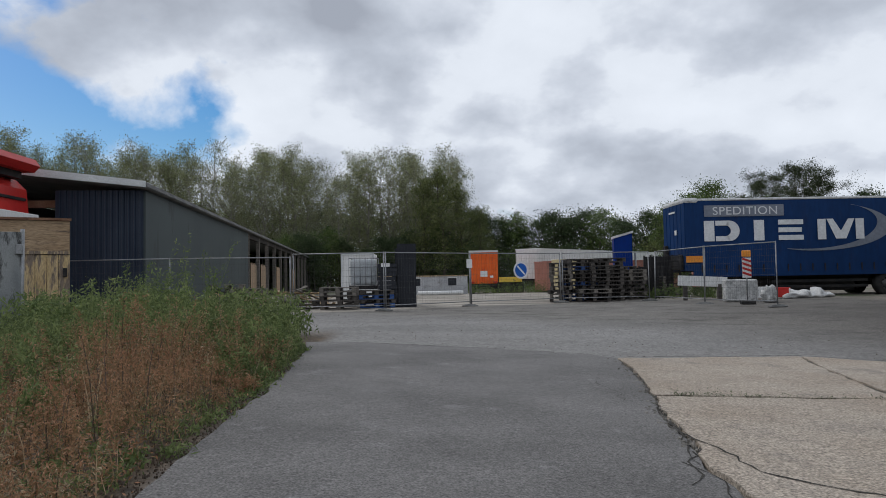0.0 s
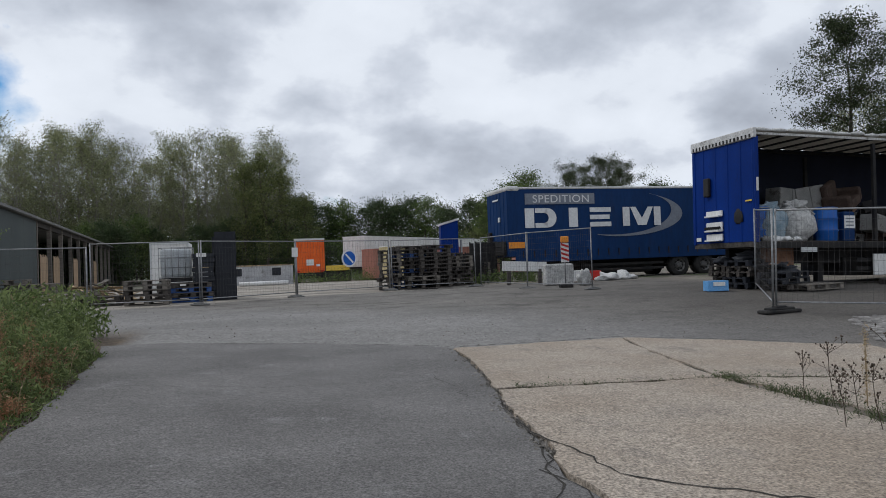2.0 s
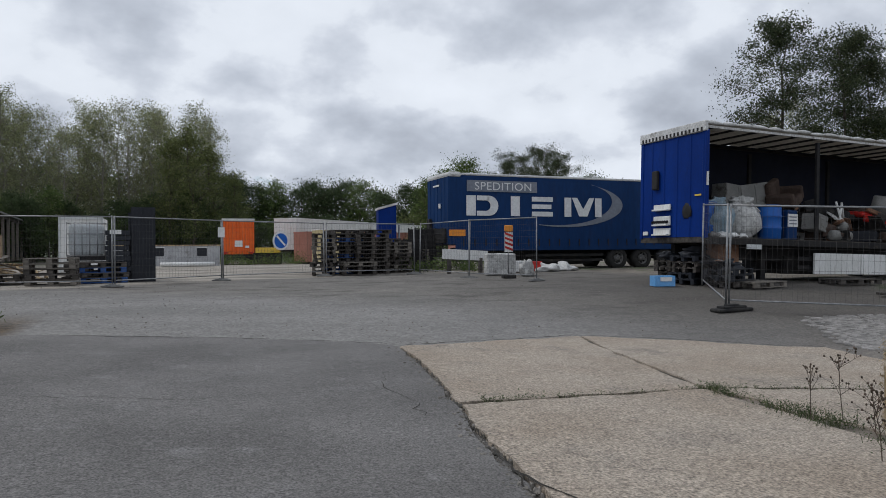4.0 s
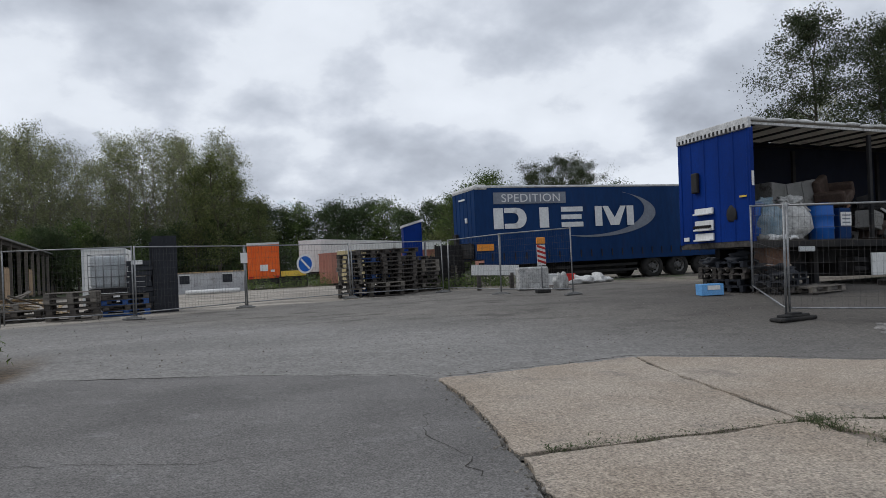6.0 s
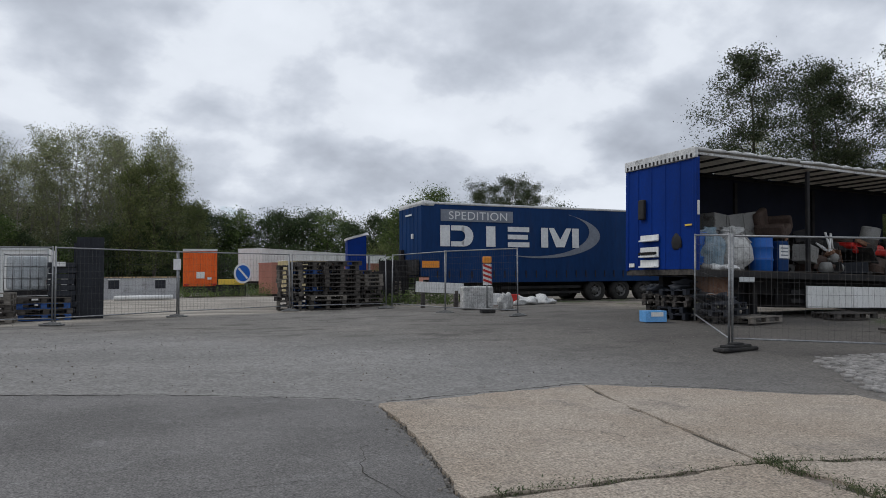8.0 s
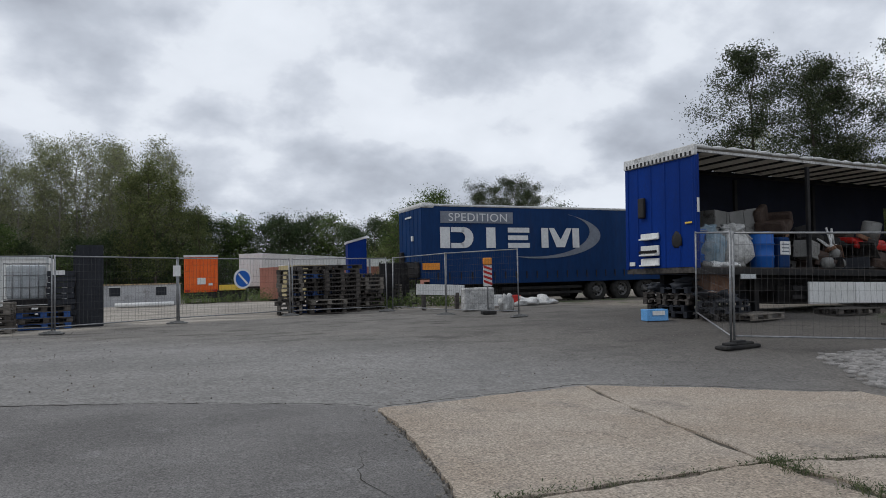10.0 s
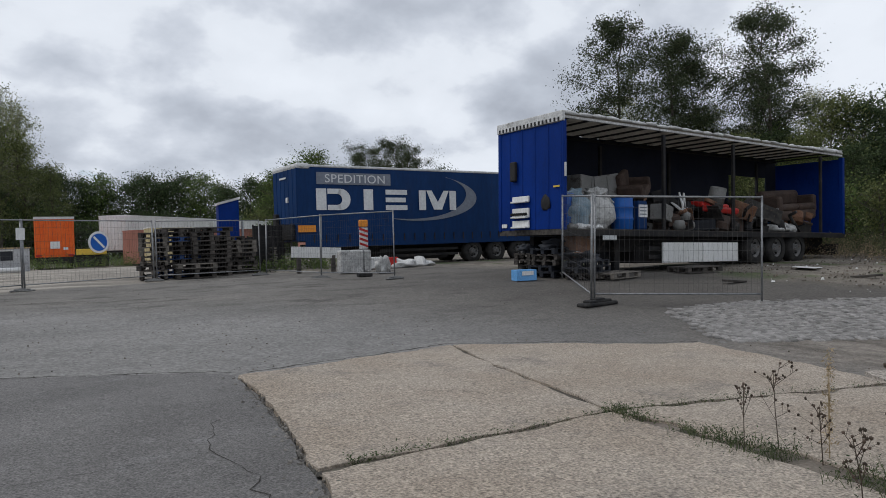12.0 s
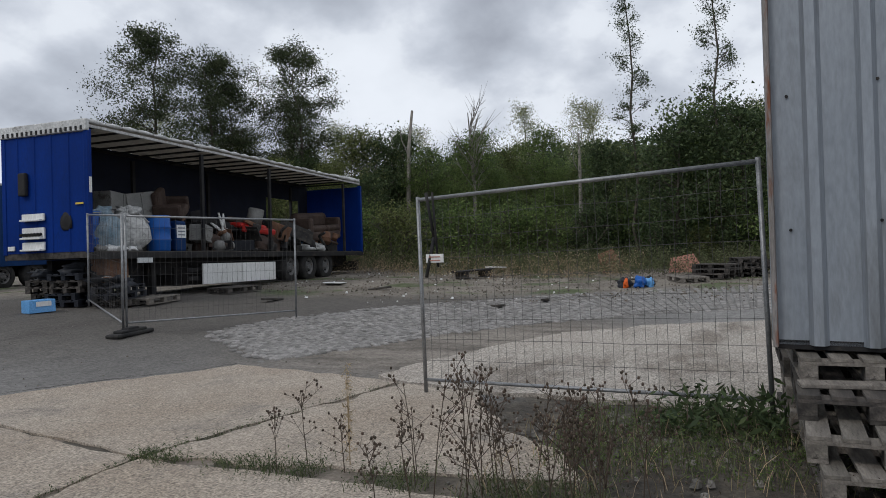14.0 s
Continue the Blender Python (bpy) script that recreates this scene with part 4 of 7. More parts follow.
def make_tree(name, label, seed, height, spread, leaf_mat, bark, leaves, leaf_size, bare=0.3, trunk=0.16, limbs=16, upright=0.6, clump=0.55, twigs=3, stems=1):
    """A tapered trunk with limbs and twigs, and a crown of leaf clumps at their ends."""
    rd, rn = random.Random(seed), np.random.RandomState(seed)
    t = thing(name, pose(0, 0, -500), label, "tree")
    bm = bmesh.new()
    ends = []
    for s in range(stems):
        lean = Vector((rd.uniform(-1, 1), rd.uniform(-1, 1), 0)) * (0.05 if stems == 1 else 0.22)
        root = Vector((rd.uniform(-0.4, 0.4), rd.uniform(-0.4, 0.4), -0.2)) * (0 if stems == 1 else 1)
        pts = [root + Vector((0, 0, -0.1))]
        for i in range(1, 8):
            f = i / 7
            pts.append(root + lean * f * height + Vector((rd.uniform(-1, 1) * 0.02 * height, rd.uniform(-1, 1) * 0.02 * height, f * height * rd.uniform(0.96, 1.0))))
        limb(bm, pts, trunk, 0.025, 7)
        for j in range(limbs):
            f = bare + (1 - bare) * (j + rd.random()) / limbs
            k = min(int(f * 7), 6)
            base = pts[k].lerp(pts[k + 1], f * 7 - k)
            a = rd.uniform(0, 2 * math.pi)
            reach = spread * (0.35 + 0.65 * math.sin(math.pi * min(max((f - bare) / (1 - bare) * 0.8 + 0.15, 0), 1))) * rd.uniform(0.55, 1.1)
            way = Vector((math.cos(a), math.sin(a), upright * rd.uniform(0.6, 1.5)))
            mid = base + way * reach * 0.5 + Vector((0, 0, 0.06 * reach))
            end = base + way * reach
            limb(bm, [base, mid, end], trunk * 0.38 * (1.1 - f), 0.012, 5)
            ends.append(end); ends.append(mid.lerp(end, 0.4))
            for _ in range(twigs):
                q = mid + Vector((rd.gauss(0, 1), rd.gauss(0, 1), rd.gauss(0.3, 0.8))) * reach * 0.33
                limb(bm, [mid.lerp(end, rd.random()), q], 0.018, 0.006, 3)
                ends.append(q)
        ends.append(pts[-1])
    part("trunk", bm, bark, t)
    per = max(leaves // len(ends), 1)
    cs = np.concatenate([np.array(e)[None, :] + rn.normal(size=(max(int(per * rn.uniform(0.3, 1.7)), 1), 3)) * clump * rn.uniform(0.5, 1.25) * np.array([1, 1, 0.75]) for e in ends])
    ob = new("crown", leaf_mesh("crown", cs, leaf_size, rn, leaf_mat, 0.0, 0.55, True)); ob.parent = t
    return t


def drop(ob):
    for o in (*ob.children_recursive, ob):
        bpy.data.objects.remove(o)


def plant(protos, x, y, scale, group, z=None):
    p = rng.choice(protos)
    m = pose(x, y, (ground_z(x, y) if z is None else z) - 0.1, rng.uniform(-2, 2), rng.uniform(-2, 2), rng.uniform(0, 360)) @ Matrix.Scale(scale, 4)
    ob = copy_thing(p, m)
    return tagged(ob, group=group)


poplars = [make_tree("poplar_tree", "tall thin poplar with sparse yellow-green leaves", 20 + i, 20, 2.9, LEAF_POPLAR, BARK_PALE, 7400, 0.115, 0.10, 0.16, 44, 1.3, 0.6, 4) for i in range(3)]
poplars += [make_tree("poplar_tree", "tall thin poplar with bare pale twigs", 28 + i, 20, 2.6, LEAF_POPLAR, BARK_PALE, 3200, 0.11, 0.22, 0.16, 46, 1.5, 0.6, 6) for i in range(2)]
broad = [make_tree("broadleaf_tree", "dense green broadleaf tree", 40 + i, 11, 3.4, (LEAF_BUSH, LEAF_DARK, LEAF_DARK)[i], BARK, 8000, 0.15, 0.1, 0.2, 34, 0.55, 0.7, 4) for i in range(3)]
fine = [make_tree("broadleaf_tree", "light green leafy tree on the bank", 50 + i, 11, 3.2, (LEAF_BUSH, LEAF_YELLOW)[i], BARK, 13000, 0.105, 0.08, 0.16, 36, 0.6, 0.62, 4) for i in range(2)]
locusts = [make_tree("locust_tree", "dark airy locust tree with clustered foliage", 60 + i, 14, 3.3, LEAF_LOCUST, BARK, 25000, 0.075, 0.32, 0.20, 24, 0.45, 0.42, 5) for i in range(3)]
bushes = [make_tree("bush", "dense green bush at the edge of the yard", 80 + i, 3.2, 1.7, (LEAF_BUSH, LEAF_DARK, LEAF_YELLOW, LEAF_DARK)[i], BARK, 4500, 0.085, 0.05, 0.05, 18, 0.5, 0.40, 3, 3) for i in range(4)]
spindly = [make_tree("spindly_tree", "spindly young tree with thin upright top", 95, 13, 0.95, LEAF_DARK, BARK, 5200, 0.05, 0.35, 0.09, 30, 0.5, 0.20, 3)]

# the poplar wood to the north-west
for row, (r0, n) in enumerate(((97, 36), (106, 33), (117, 30))):
    for i in range(n):
        az = radians(-44 + 44.0 * (i + rng.uniform(-0.3, 0.3)) / n)
        r = r0 + rng.uniform(-3, 3)
        plant(poplars, math.sin(az) * r, math.cos(az) * r, rng.uniform(0.82, 1.06) * (r0 / 104), "poplar wood")
for i in range(24):
    az = radians(-46 + 44 * i / 24)
    r = rng.uniform(124, 130)
    plant(broad, math.sin(az) * r, math.cos(az) * r, rng.uniform(1.1, 1.35), "poplar wood")
for i in range(40):
    az = radians(-42 + 44 * i / 40)
    r = rng.uniform(88, 94)
    plant(broad, math.sin(az) * r, math.cos(az) * r, rng.uniform(0.40, 0.72), "poplar wood")
for i in range(54):
    az = radians(-44 + 80 * i / 54)
    r = rng.uniform(90, 100)
    plant(bushes, math.sin(az) * r, math.cos(az) * r, rng.uniform(1.0, 1.7), "wood edge")
# lower wood beyond the lane, further right
for i in range(34):
    az = radians(-3 + 36 * i / 34 + rng.uniform(-0.4, 0.4))
    r = rng.uniform(104, 120)
    plant(broad, math.sin(az) * r, math.cos(az) * r, rng.uniform(0.85, 1.15) * (1.1 if az < radians(4) else 0.95), "far wood")
tall_green = [make_tree("broadleaf_tree", "upright light green tree at the wood's end", 47 + i, 16, 2.9, LEAF_YELLOW, BARK, 9500, 0.115, 0.12, 0.2, 40, 0.95, 0.55, 4) for i in range(2)]
for x, y, k in ((-3.6, 88, 0.97), (-1.2, 91, 0.86), (-6.6, 90, 0.9), (1.2, 90, 0.66)):
    plant(tall_green, x, y, k, "far wood")
for x, y, s in ((16.5, 58, 0.62), (19.5, 60, 0.72), (22.5, 64, 0.85)):
    plant(fine[:1], x, y, s, "trees behind the trailers")
for x, y, s in ((24.2, 57, 0.66), (28.5, 60, 0.74), (31.5, 62, 0.72)):
    plant(locusts, x, y, s, "trees behind the trailers")
# locust group behind the open trailer
for x, y, s in ((31.8, 35.0, 0.98), (36.0, 33.0, 0.93), (38.6, 34.5, 0.90), (42.5, 30.5, 1.02), (44.5, 33.0, 0.80)):
    plant(locusts, x, y, s, "locust trees")
# the overgrown bank to the east
for i in range(60):
    az = radians(52 + 56 * i / 60)
    r = rng.uniform(30, 37) + (6 if az < radians(60) else 0)
    plant(bushes, math.sin(az) * r, 3 + math.cos(az) * r, rng.uniform(0.42, 0.85), "bramble bank")
for i in range(46):
    az = radians(50 + 58 * i / 46 + rng.uniform(-0.5, 0.5))
    r = rng.uniform(44, 56)
    plant(fine + [fine[0], broad[1]], math.sin(az) * r, 3 + math.cos(az) * r, rng.uniform(0.42, 0.74), "eastern wood")
for i in range(34):
    az = radians(44 + 64 * i / 34 + rng.uniform(-0.5, 0.5))
    r = rng.uniform(68, 92)
    plant(broad + poplars[:1], math.sin(az) * r, 3 + math.cos(az) * r, rng.uniform(0.62, 0.82) * r / 82, "eastern wood", 0.5)
for x, y, s in ((32.5, 6.5, 0.95), (31.5, 3.0, 1.0)):
    plant(spindly, x, y, s, "spindly trees")
for x, y, s in ((31.0, 5.0, 0.55), (31.5, 2.2, 0.58), (30.5, 0.0, 0.6), (33.5, 3.5, 0.62), (34.0, 8.0, 0.5)):
    plant(fine + broad, x, y, s, "eastern wood")
for p in poplars + tall_green + fine + broad + locusts + bushes + spindly:
    drop(p)

# dead trunks
for x, y, h, r, lx in ((44.0, 23.3, 9.8, 0.2, 1.3), (36.0, 9.8, 6.6, 0.13, 0.6)):
    bm = bmesh.new()
    limb(bm, [(0, 0, -0.3), (-0.1, 0, h * 0.35), (0.15 * lx, 0, h * 0.7), (lx, 0.1, h)], r, r * 0.45, 9)
    limb(bm, [(0.1 * lx, 0, h * 0.66), (-0.5, 0.2, h * 0.76), (-0.7, 0.2, h * 0.86)], r * 0.25, 0.02, 5)
    solo("dead_trunk", bm, BARK_PALE, pose(x, y, ground_z(x, y)), "bare grey dead tree trunk among bushes", "dead tree", "dead trunks")
bm = bmesh.new()
rd = random.Random(5)
limb(bm, [(0, 0, -0.2), (0.2, 0, 4), (0, 0.2, 8.5)], 0.16, 0.03, 7)
for i in range(30):
    z = rd.uniform(3.0, 8.0); a = rd.uniform(0, 6.28); k = rd.uniform(0.8, 2.2)
    e = Vector((math.cos(a) * k * 0.6, math.sin(a) * k * 0.6, z + k * 0.9))
    limb(bm, [(0.1, 0.1, z), e * 0.5 + Vector((0.05, 0.05, z * 0.5 - 0.1)), e], 0.04, 0.01, 4)
    for _ in range(3):
        limb(bm, [e.lerp(Vector((0.1, 0.1, z)), 0.4), e + Vector((rd.gauss(0, 0.4), rd.gauss(0, 0.4), rd.gauss(0.3, 0.3)))], 0.015, 0.006, 3)
solo("bare_tree", bm, BARK_PALE, pose(41.5, 17.6, 0.9), "bare pale tree with fine twigs", "dead tree")

# the wooded hill on the horizon
bm = bmesh.new()
hx = 60
grid = []
for j in range(14):
    row = []
    for i in range(hx + 1):
        az = radians(28 + 100 * i / hx)
        r = 170 + j * 26
        h = 46 * math.sin(math.pi * min(j / 9, 1) / 2) * (0.30 + 0.70 * step(i / hx, 0.10, 0.5)) * (1 - 0.35 * step(i / hx, 0.75, 1.0))
        h += 7 * noise.noise(Vector((i * 0.3, j * 0.6, 2))) * min(j / 3, 1) + 3.0 * noise.noise(Vector((i * 1.9, j * 2.3, 8))) * min(j / 3, 1)
        row.append(bm.verts.new((math.sin(az) * r, math.cos(az) * r, h - 1)))
    grid.append(row)
for j in range(13):
    for i in range(hx):
        bm.faces.new((grid[j][i], grid[j][i + 1], grid[j + 1][i + 1], grid[j + 1][i])).smooth = True
HILL = material("wooded_hill", (0.040, 0.052, 0.030), (0.065, 0.075, 0.045), 0.05, 0.95, bump=0.6, grain=0.35, grain_amount=0.4, world_space=True)
tagged(finish("hill", bm, HILL), "far wooded hillside", "hill", kind="structure")
rn = np.random.RandomState(9)
pts = []
for _ in range(26000):
    az = radians(rn.uniform(28, 128)); r = rn.uniform(180, 420); j = (r - 170) / 26; i = (math.degrees(az) - 28) / 100 * hx
    h = 46 * math.sin(math.pi * min(j / 9, 1) / 2) * (0.30 + 0.70 * step(i / hx, 0.10, 0.5)) * (1 - 0.35 * step(i / hx, 0.75, 1.0)) + 7 * noise.noise(Vector((i * 0.3, j * 0.6, 2))) * min(j / 3, 1)
    pts.append((math.sin(az) * r, math.cos(az) * r, h + rn.uniform(0, 4.5)))
tagged(new("hill_wood", leaf_mesh("hill_wood", pts, 1.3, rn, LEAF_DARK, 0.0, 0.7, True)), "far woodland covering the hill", "woodland", kind="stuff")


def weeds(name, label, spots, mat, stem_mat, leaf, per, seed, lean=0.15, tuft=0.12, top_heavy=0.0):
    """Upright weeds: thin stems with leaves up their length. spots: (x, y, height)."""
    rn = np.random.RandomState(seed)
    verts, faces, cs = [], [], []
    for x, y, h in spots:
        z = ground_z(x, y)
        dxy = rn.normal(size=2) * lean * h
        w = 0.0022 + 0.002 * h
        a = rn.uniform(0, math.pi)
        ca, sa = math.cos(a) * w, math.sin(a) * w
        k = len(verts)
        mx, my = x + dxy[0] * 0.35, y + dxy[1] * 0.35
        verts += [(x - ca, y - sa, z), (x + ca, y + sa, z), (mx + ca, my + sa, z + h * 0.55), (mx - ca, my - sa, z + h * 0.55), (x + dxy[0], y + dxy[1], z + h)]
        faces += [(k, k + 1, k + 2, k + 3), (k + 3, k + 2, k + 4)]
        for f in rn.uniform(0.12 + top_heavy * 0.5, 1.0, per):
            cs.append((x + dxy[0] * f * f + rn.normal() * tuft * (1.1 - 0.6 * f), y + dxy[1] * f * f + rn.normal() * tuft * (1.1 - 0.6 * f), z + h * f + rn.normal() * 0.02))
    me = leaf_mesh(name, cs, leaf, rn, mat, 0.8, 0.28)
    ob = tagged(new(name, me), label, "weeds", kind="stuff")
    ms = bpy.data.meshes.new("stems"); ms.from_pydata(verts, [], faces); ms.materials.append(stem_mat)
    st = new("stems", ms); st.parent = ob
    return ob


def verge_x(y):
    for (x0, y0), (x1, y1) in zip(verge, verge[1:]):
        if y0 <= y <= y1:
            return x0 + (x1 - x0) * (y - y0) / (y1 - y0)
    return verge[-1][0]


def scatter(n, y0, y1, depth, h0, h1, seed, test=None, edge=0.15):
    rd, out = random.Random(seed), []
    while len(out) < n:
        y = rd.uniform(y0, y1); d = edge + depth * rd.random() ** 1.2
        x = verge_x(y) - d
        if test and not test(x, y, d, rd):
            continue
        patch = 0.70 + 0.75 * noise.noise(Vector((x * 0.8, y * 0.8, 6)))
        low = 0.5 if x < -0.58 * (y - 0.4) else 1.0
        out.append((x, y, rd.uniform(h0, h1) * patch * low * min(0.35 + d * 0.9, 1)))
    return out


def clumps(n, stems, y0, y1, depth, h0, h1, seed, wide=0.16, edge=0.5):
    """Stems in bunches, each bunch of its own height."""
    rd, out = random.Random(seed), []
    for x, y, h in scatter(n, y0, y1, depth, h0, h1, seed, edge=edge):
        k = rd.uniform(0.75, 1.2)
        for _ in range(rd.randint(stems // 2, stems)):
            out.append((x + rd.gauss(0, wide), y + rd.gauss(0, wide), h * k * rd.uniform(0.6, 1.08)))
    return out


weeds("green_weeds", "tall green mugwort weeds on the verge", scatter(560, 7.0, 10.3, 5.0, 0.6, 1.1, 1), LEAF_WEED, LEAF_WEED, 0.028, 90, 11, 0.12, 0.09)
weeds("green_weeds", "bunches of feathery green mugwort on the verge", clumps(50, 12, 6.6, 10.2, 4.6, 1.0, 1.5, 5, 0.14, 0.3), LEAF_WEED, LEAF_WEED, 0.022, 150, 12, 0.10, 0.05)
weeds("green_weeds", "bunches of feathery green mugwort on the verge", clumps(22, 11, 4.2, 7.6, 3.6, 0.95, 1.4, 8, 0.13, 1.3), LEAF_WEED, LEAF_WEED, 0.021, 140, 23, 0.10, 0.045)
weeds("dry_weeds", "dry rust-brown weeds along the asphalt edge", scatter(620, 1.5, 8.6, 3.4, 0.45, 0.95, 2, lambda x, y, d, r: y < 7.4 or d < 1.0), LEAF_DRY, LEAF_STRAW, 0.015, 55, 13, 0.2, 0.06)
weeds("dry_weeds", "bunches of dry rust-brown dock on the verge", clumps(105, 12, 1.4, 8.4, 3.6, 0.7, 1.2, 6, 0.13, 0.25), LEAF_DRY, STALK, 0.012, 120, 24, 0.12, 0.035, 0.5)
weeds("straw_weeds", "pale straw-coloured dry weeds on the verge", clumps(74, 13, 1.0, 9.0, 3.8, 0.5, 1.1, 3, 0.15, 0.2), LEAF_STRAW, LEAF_STRAW, 0.012, 60, 14, 0.2, 0.05)
weeds("dead_stalks", "dark dead stalks standing in the verge", scatter(420, 1.0, 9.0, 3.6, 0.5, 1.0, 9), STALK, STALK, 0.012, 22, 25, 0.25, 0.05)
weeds("tall_weeds", "single tall green weeds rising from the verge", scatter(70, 4.0, 10.2, 5.0, 1.1, 1.5, 21, lambda x, y, d, r: d > 0.9), LEAF_WEED, LEAF_WEED, 0.024, 90, 22, 0.1, 0.04)
weeds("low_weeds", "low green weeds along the asphalt edge", scatter(420, 1.0, 9.8, 0.9, 0.08, 0.30, 4, edge=0.02), LEAF_WEED, LEAF_WEED, 0.022, 34, 15, 0.35, 0.06)
# a bank of weeds behind, towards the crates
weeds("green_weeds", "tall green weeds in front of the shed", [(rng.uniform(-8.5, -3.0), rng.uniform(9.5, 13.0), rng.uniform(0.3, 0.9)) for _ in range(600)], LEAF_WEED, LEAF_WEED, 0.05, 46, 16, 0.12, 0.12)
# grass and weeds in the joint and by the container
strip = []
for i in range(1000):
    f = rng.random()
    if noise.noise(Vector((f * 9.0, 3.0, 1.0))) < -0.12:
        continue
    strip.append((4.16 + rng.gauss(0, 0.06 + 0.11 * f), 7.25 - 3.2 * f, rng.uniform(0.03, 0.09) * (1 + 1.2 * f)))
for i in range(150):
    f = rng.random() ** 1.6
    strip.append((4.2 + 3.0 * f + rng.gauss(0, 0.02), 7.2 - 0.36 * f + rng.gauss(0, 0.02), rng.uniform(0.02, 0.06)))
    strip.append((1.9 + 2.2 * f + rng.gauss(0, 0.015), 6.97 + 0.22 * f + rng.gauss(0, 0.015), rng.uniform(0.015, 0.05)))
weeds("joint_grass", "short grass growing in the slab joints", strip, LEAF_DARK, LEAF_BANK, 0.011, 5, 17, 0.6, 0.025)
weeds("verge_grass", "rough grass and dry stems by the container", [(rng.uniform(4.7, 6.6), rng.uniform(2.4, 4.6), rng.uniform(0.05, 0.17)) for _ in range(1900)], LEAF_BUSH, LEAF_BANK, 0.014, 3, 18, 0.5, 0.03)
weeds("dry_grass", "dry straw grass by the container", [(rng.uniform(3.9, 6.0), rng.uniform(2.0, 4.9), rng.uniform(0.06, 0.22)) for _ in range(340)], STALK, LEAF_STRAW, 0.012, 10, 19, 0.35, 0.05)
weeds("brambles", "dark green brambles round the fence foot", [(rng.gauss(6.1, 0.22), rng.uniform(2.9, 3.9), rng.uniform(0.08, 0.36)) for _ in range(90)], LEAF_DARK, STALK, 0.05, 10, 20, 0.5, 0.12)


def seed_stalk(x, y, h, seed):
    """A branching dry stalk with dark seed heads."""
    rd = random.Random(seed)
    bm, heads = bmesh.new(), bmesh.new()
    top = Vector((rd.gauss(0, 0.12) * h, rd.gauss(0, 0.12) * h, h))
    pts = [Vector((0, 0, -0.02)), top * 0.5 + Vector((rd.gauss(0, 0.02), 0, 0)), top]
    limb(bm, pts, 0.0036, 0.002, 5)
    tips = [top]
    for i in range(rd.randint(5, 9)):
        f = rd.uniform(0.35, 0.95)
        b = pts[0].lerp(top, f)
        e = b + Vector((rd.gauss(0, 0.09), rd.gauss(0, 0.09), rd.uniform(0.06, 0.2))) * h * 1.4
        limb(bm, [b, e], 0.0022, 0.0013, 4)
        tips.append(e)
        for _ in range(2):
            q = b.lerp(e, rd.uniform(0.5, 0.9)); r = q + Vector((rd.gauss(0, 0.03), rd.gauss(0, 0.03), 0.05))
            limb(bm, [q, r], 0.0016, 0.001, 3); tips.append(r)
    for p in tips:
        blob(heads, p, (0.0075, 0.0075, 0.0105), rd.randint(0, 99), 0.3, 1)
    t = thing("seed_stalk", pose(x, y, ground_z(x, y)), "dry brown stalk with dark seed heads", "weeds", "seed stalks")
    part("stem", bm, STALK, t)
    tagged(part("seed_head", heads, STALK, t), kind="stuff")


for i in range(32):
    a = rng.random()
    seed_stalk(3.6 + 0.8 * rng.random() + 0.35 * a, 5.0 - 1.3 * a + rng.gauss(0, 0.2), rng.uniform(0.35, 0.72), i)
for x, y, h in ((4.35, 6.0, 0.5), (4.15, 6.1, 0.42), (4.3, 5.7, 0.35)):
    seed_stalk(x, y, h, int(h * 100))
weeds("tall_weed", "single tall feathery weed in the slab joint", [(4.42 + rng.gauss(0, 0.006), 5.72 + rng.gauss(0, 0.006), 0.66) for _ in range(3)], LEAF_STRAW, LEAF_STRAW, 0.012, 110, 21, 0.02, 0.022)

# ---- pallets ----


def make_pallet(m, mat, label, group="pallets", name="pallet"):
    p = thing(name, m, label, "pallet", group)
    deck = bmesh.new(); box(deck, (0, 0, 0), (1.2, 0.118, 0.022), bevel=0.003)
    ob = part("deck_board", deck, mat, p); ob.matrix_local = pose(0, -0.34, 0.133)
    for y in (-0.17, 0, 0.17, 0.34):
        same_part("deck_board", ob.data, p, pose(0, y, 0.133))
    low = bmesh.new(); box(low, (0, 0, 0), (1.2, 0.1, 0.022))
    lo = part("bottom_board", low, mat, p); lo.matrix_local = pose(0, -0.35, 0.011)
    for y in (0, 0.35):
        same_part("bottom_board", lo.data, p, pose(0, y, 0.011))
    cr = bmesh.new(); box(cr, (0, 0, 0), (0.14, 0.8, 0.022))
    bk = bmesh.new(); box(bk, (0, 0, 0), (0.14, 0.1, 0.078), bevel=0.004)
    c = b = None
    for x in (-0.53, 0, 0.53):
        if c is None:
            c = part("stringer", cr, mat, p); c.matrix_local = pose(x, 0, 0.111)
        else:
            same_part("stringer", c.data, p, pose(x, 0, 0.111))
        for y in (-0.35, 0, 0.35):
            if b is None:
                b = part("block", bk, mat, p); b.matrix_local = pose(x, y, 0.061)
            else:
                same_part("block", b.data, p, pose(x, y, 0.061))
    return p


pal_grey = make_pallet(pose(0, 0, -300), WOOD, "weathered grey wooden pallet")
pal_dark = make_pallet(pose(0, 0, -300), WOOD_DARK, "dark weathered wooden pallet in a stack")
pal_blue = make_pallet(pose(0, 0, -300), material("blue_pallet_wood", (0.02, 0.06, 0.2), (0.04, 0.10, 0.28), 3, 0.85, bump=0.2, c3=(0.1, 0.09, 0.08), c3_scale=4), "blue-painted wooden pallet in a stack")
pal_black = make_pallet(pose(0, 0, -300), BLACKPL, "black plastic pallet in a heap")
pal_pale = make_pallet(pose(0, 0, -300), WOOD_NEW, "pale newer wooden pallet in a stack")


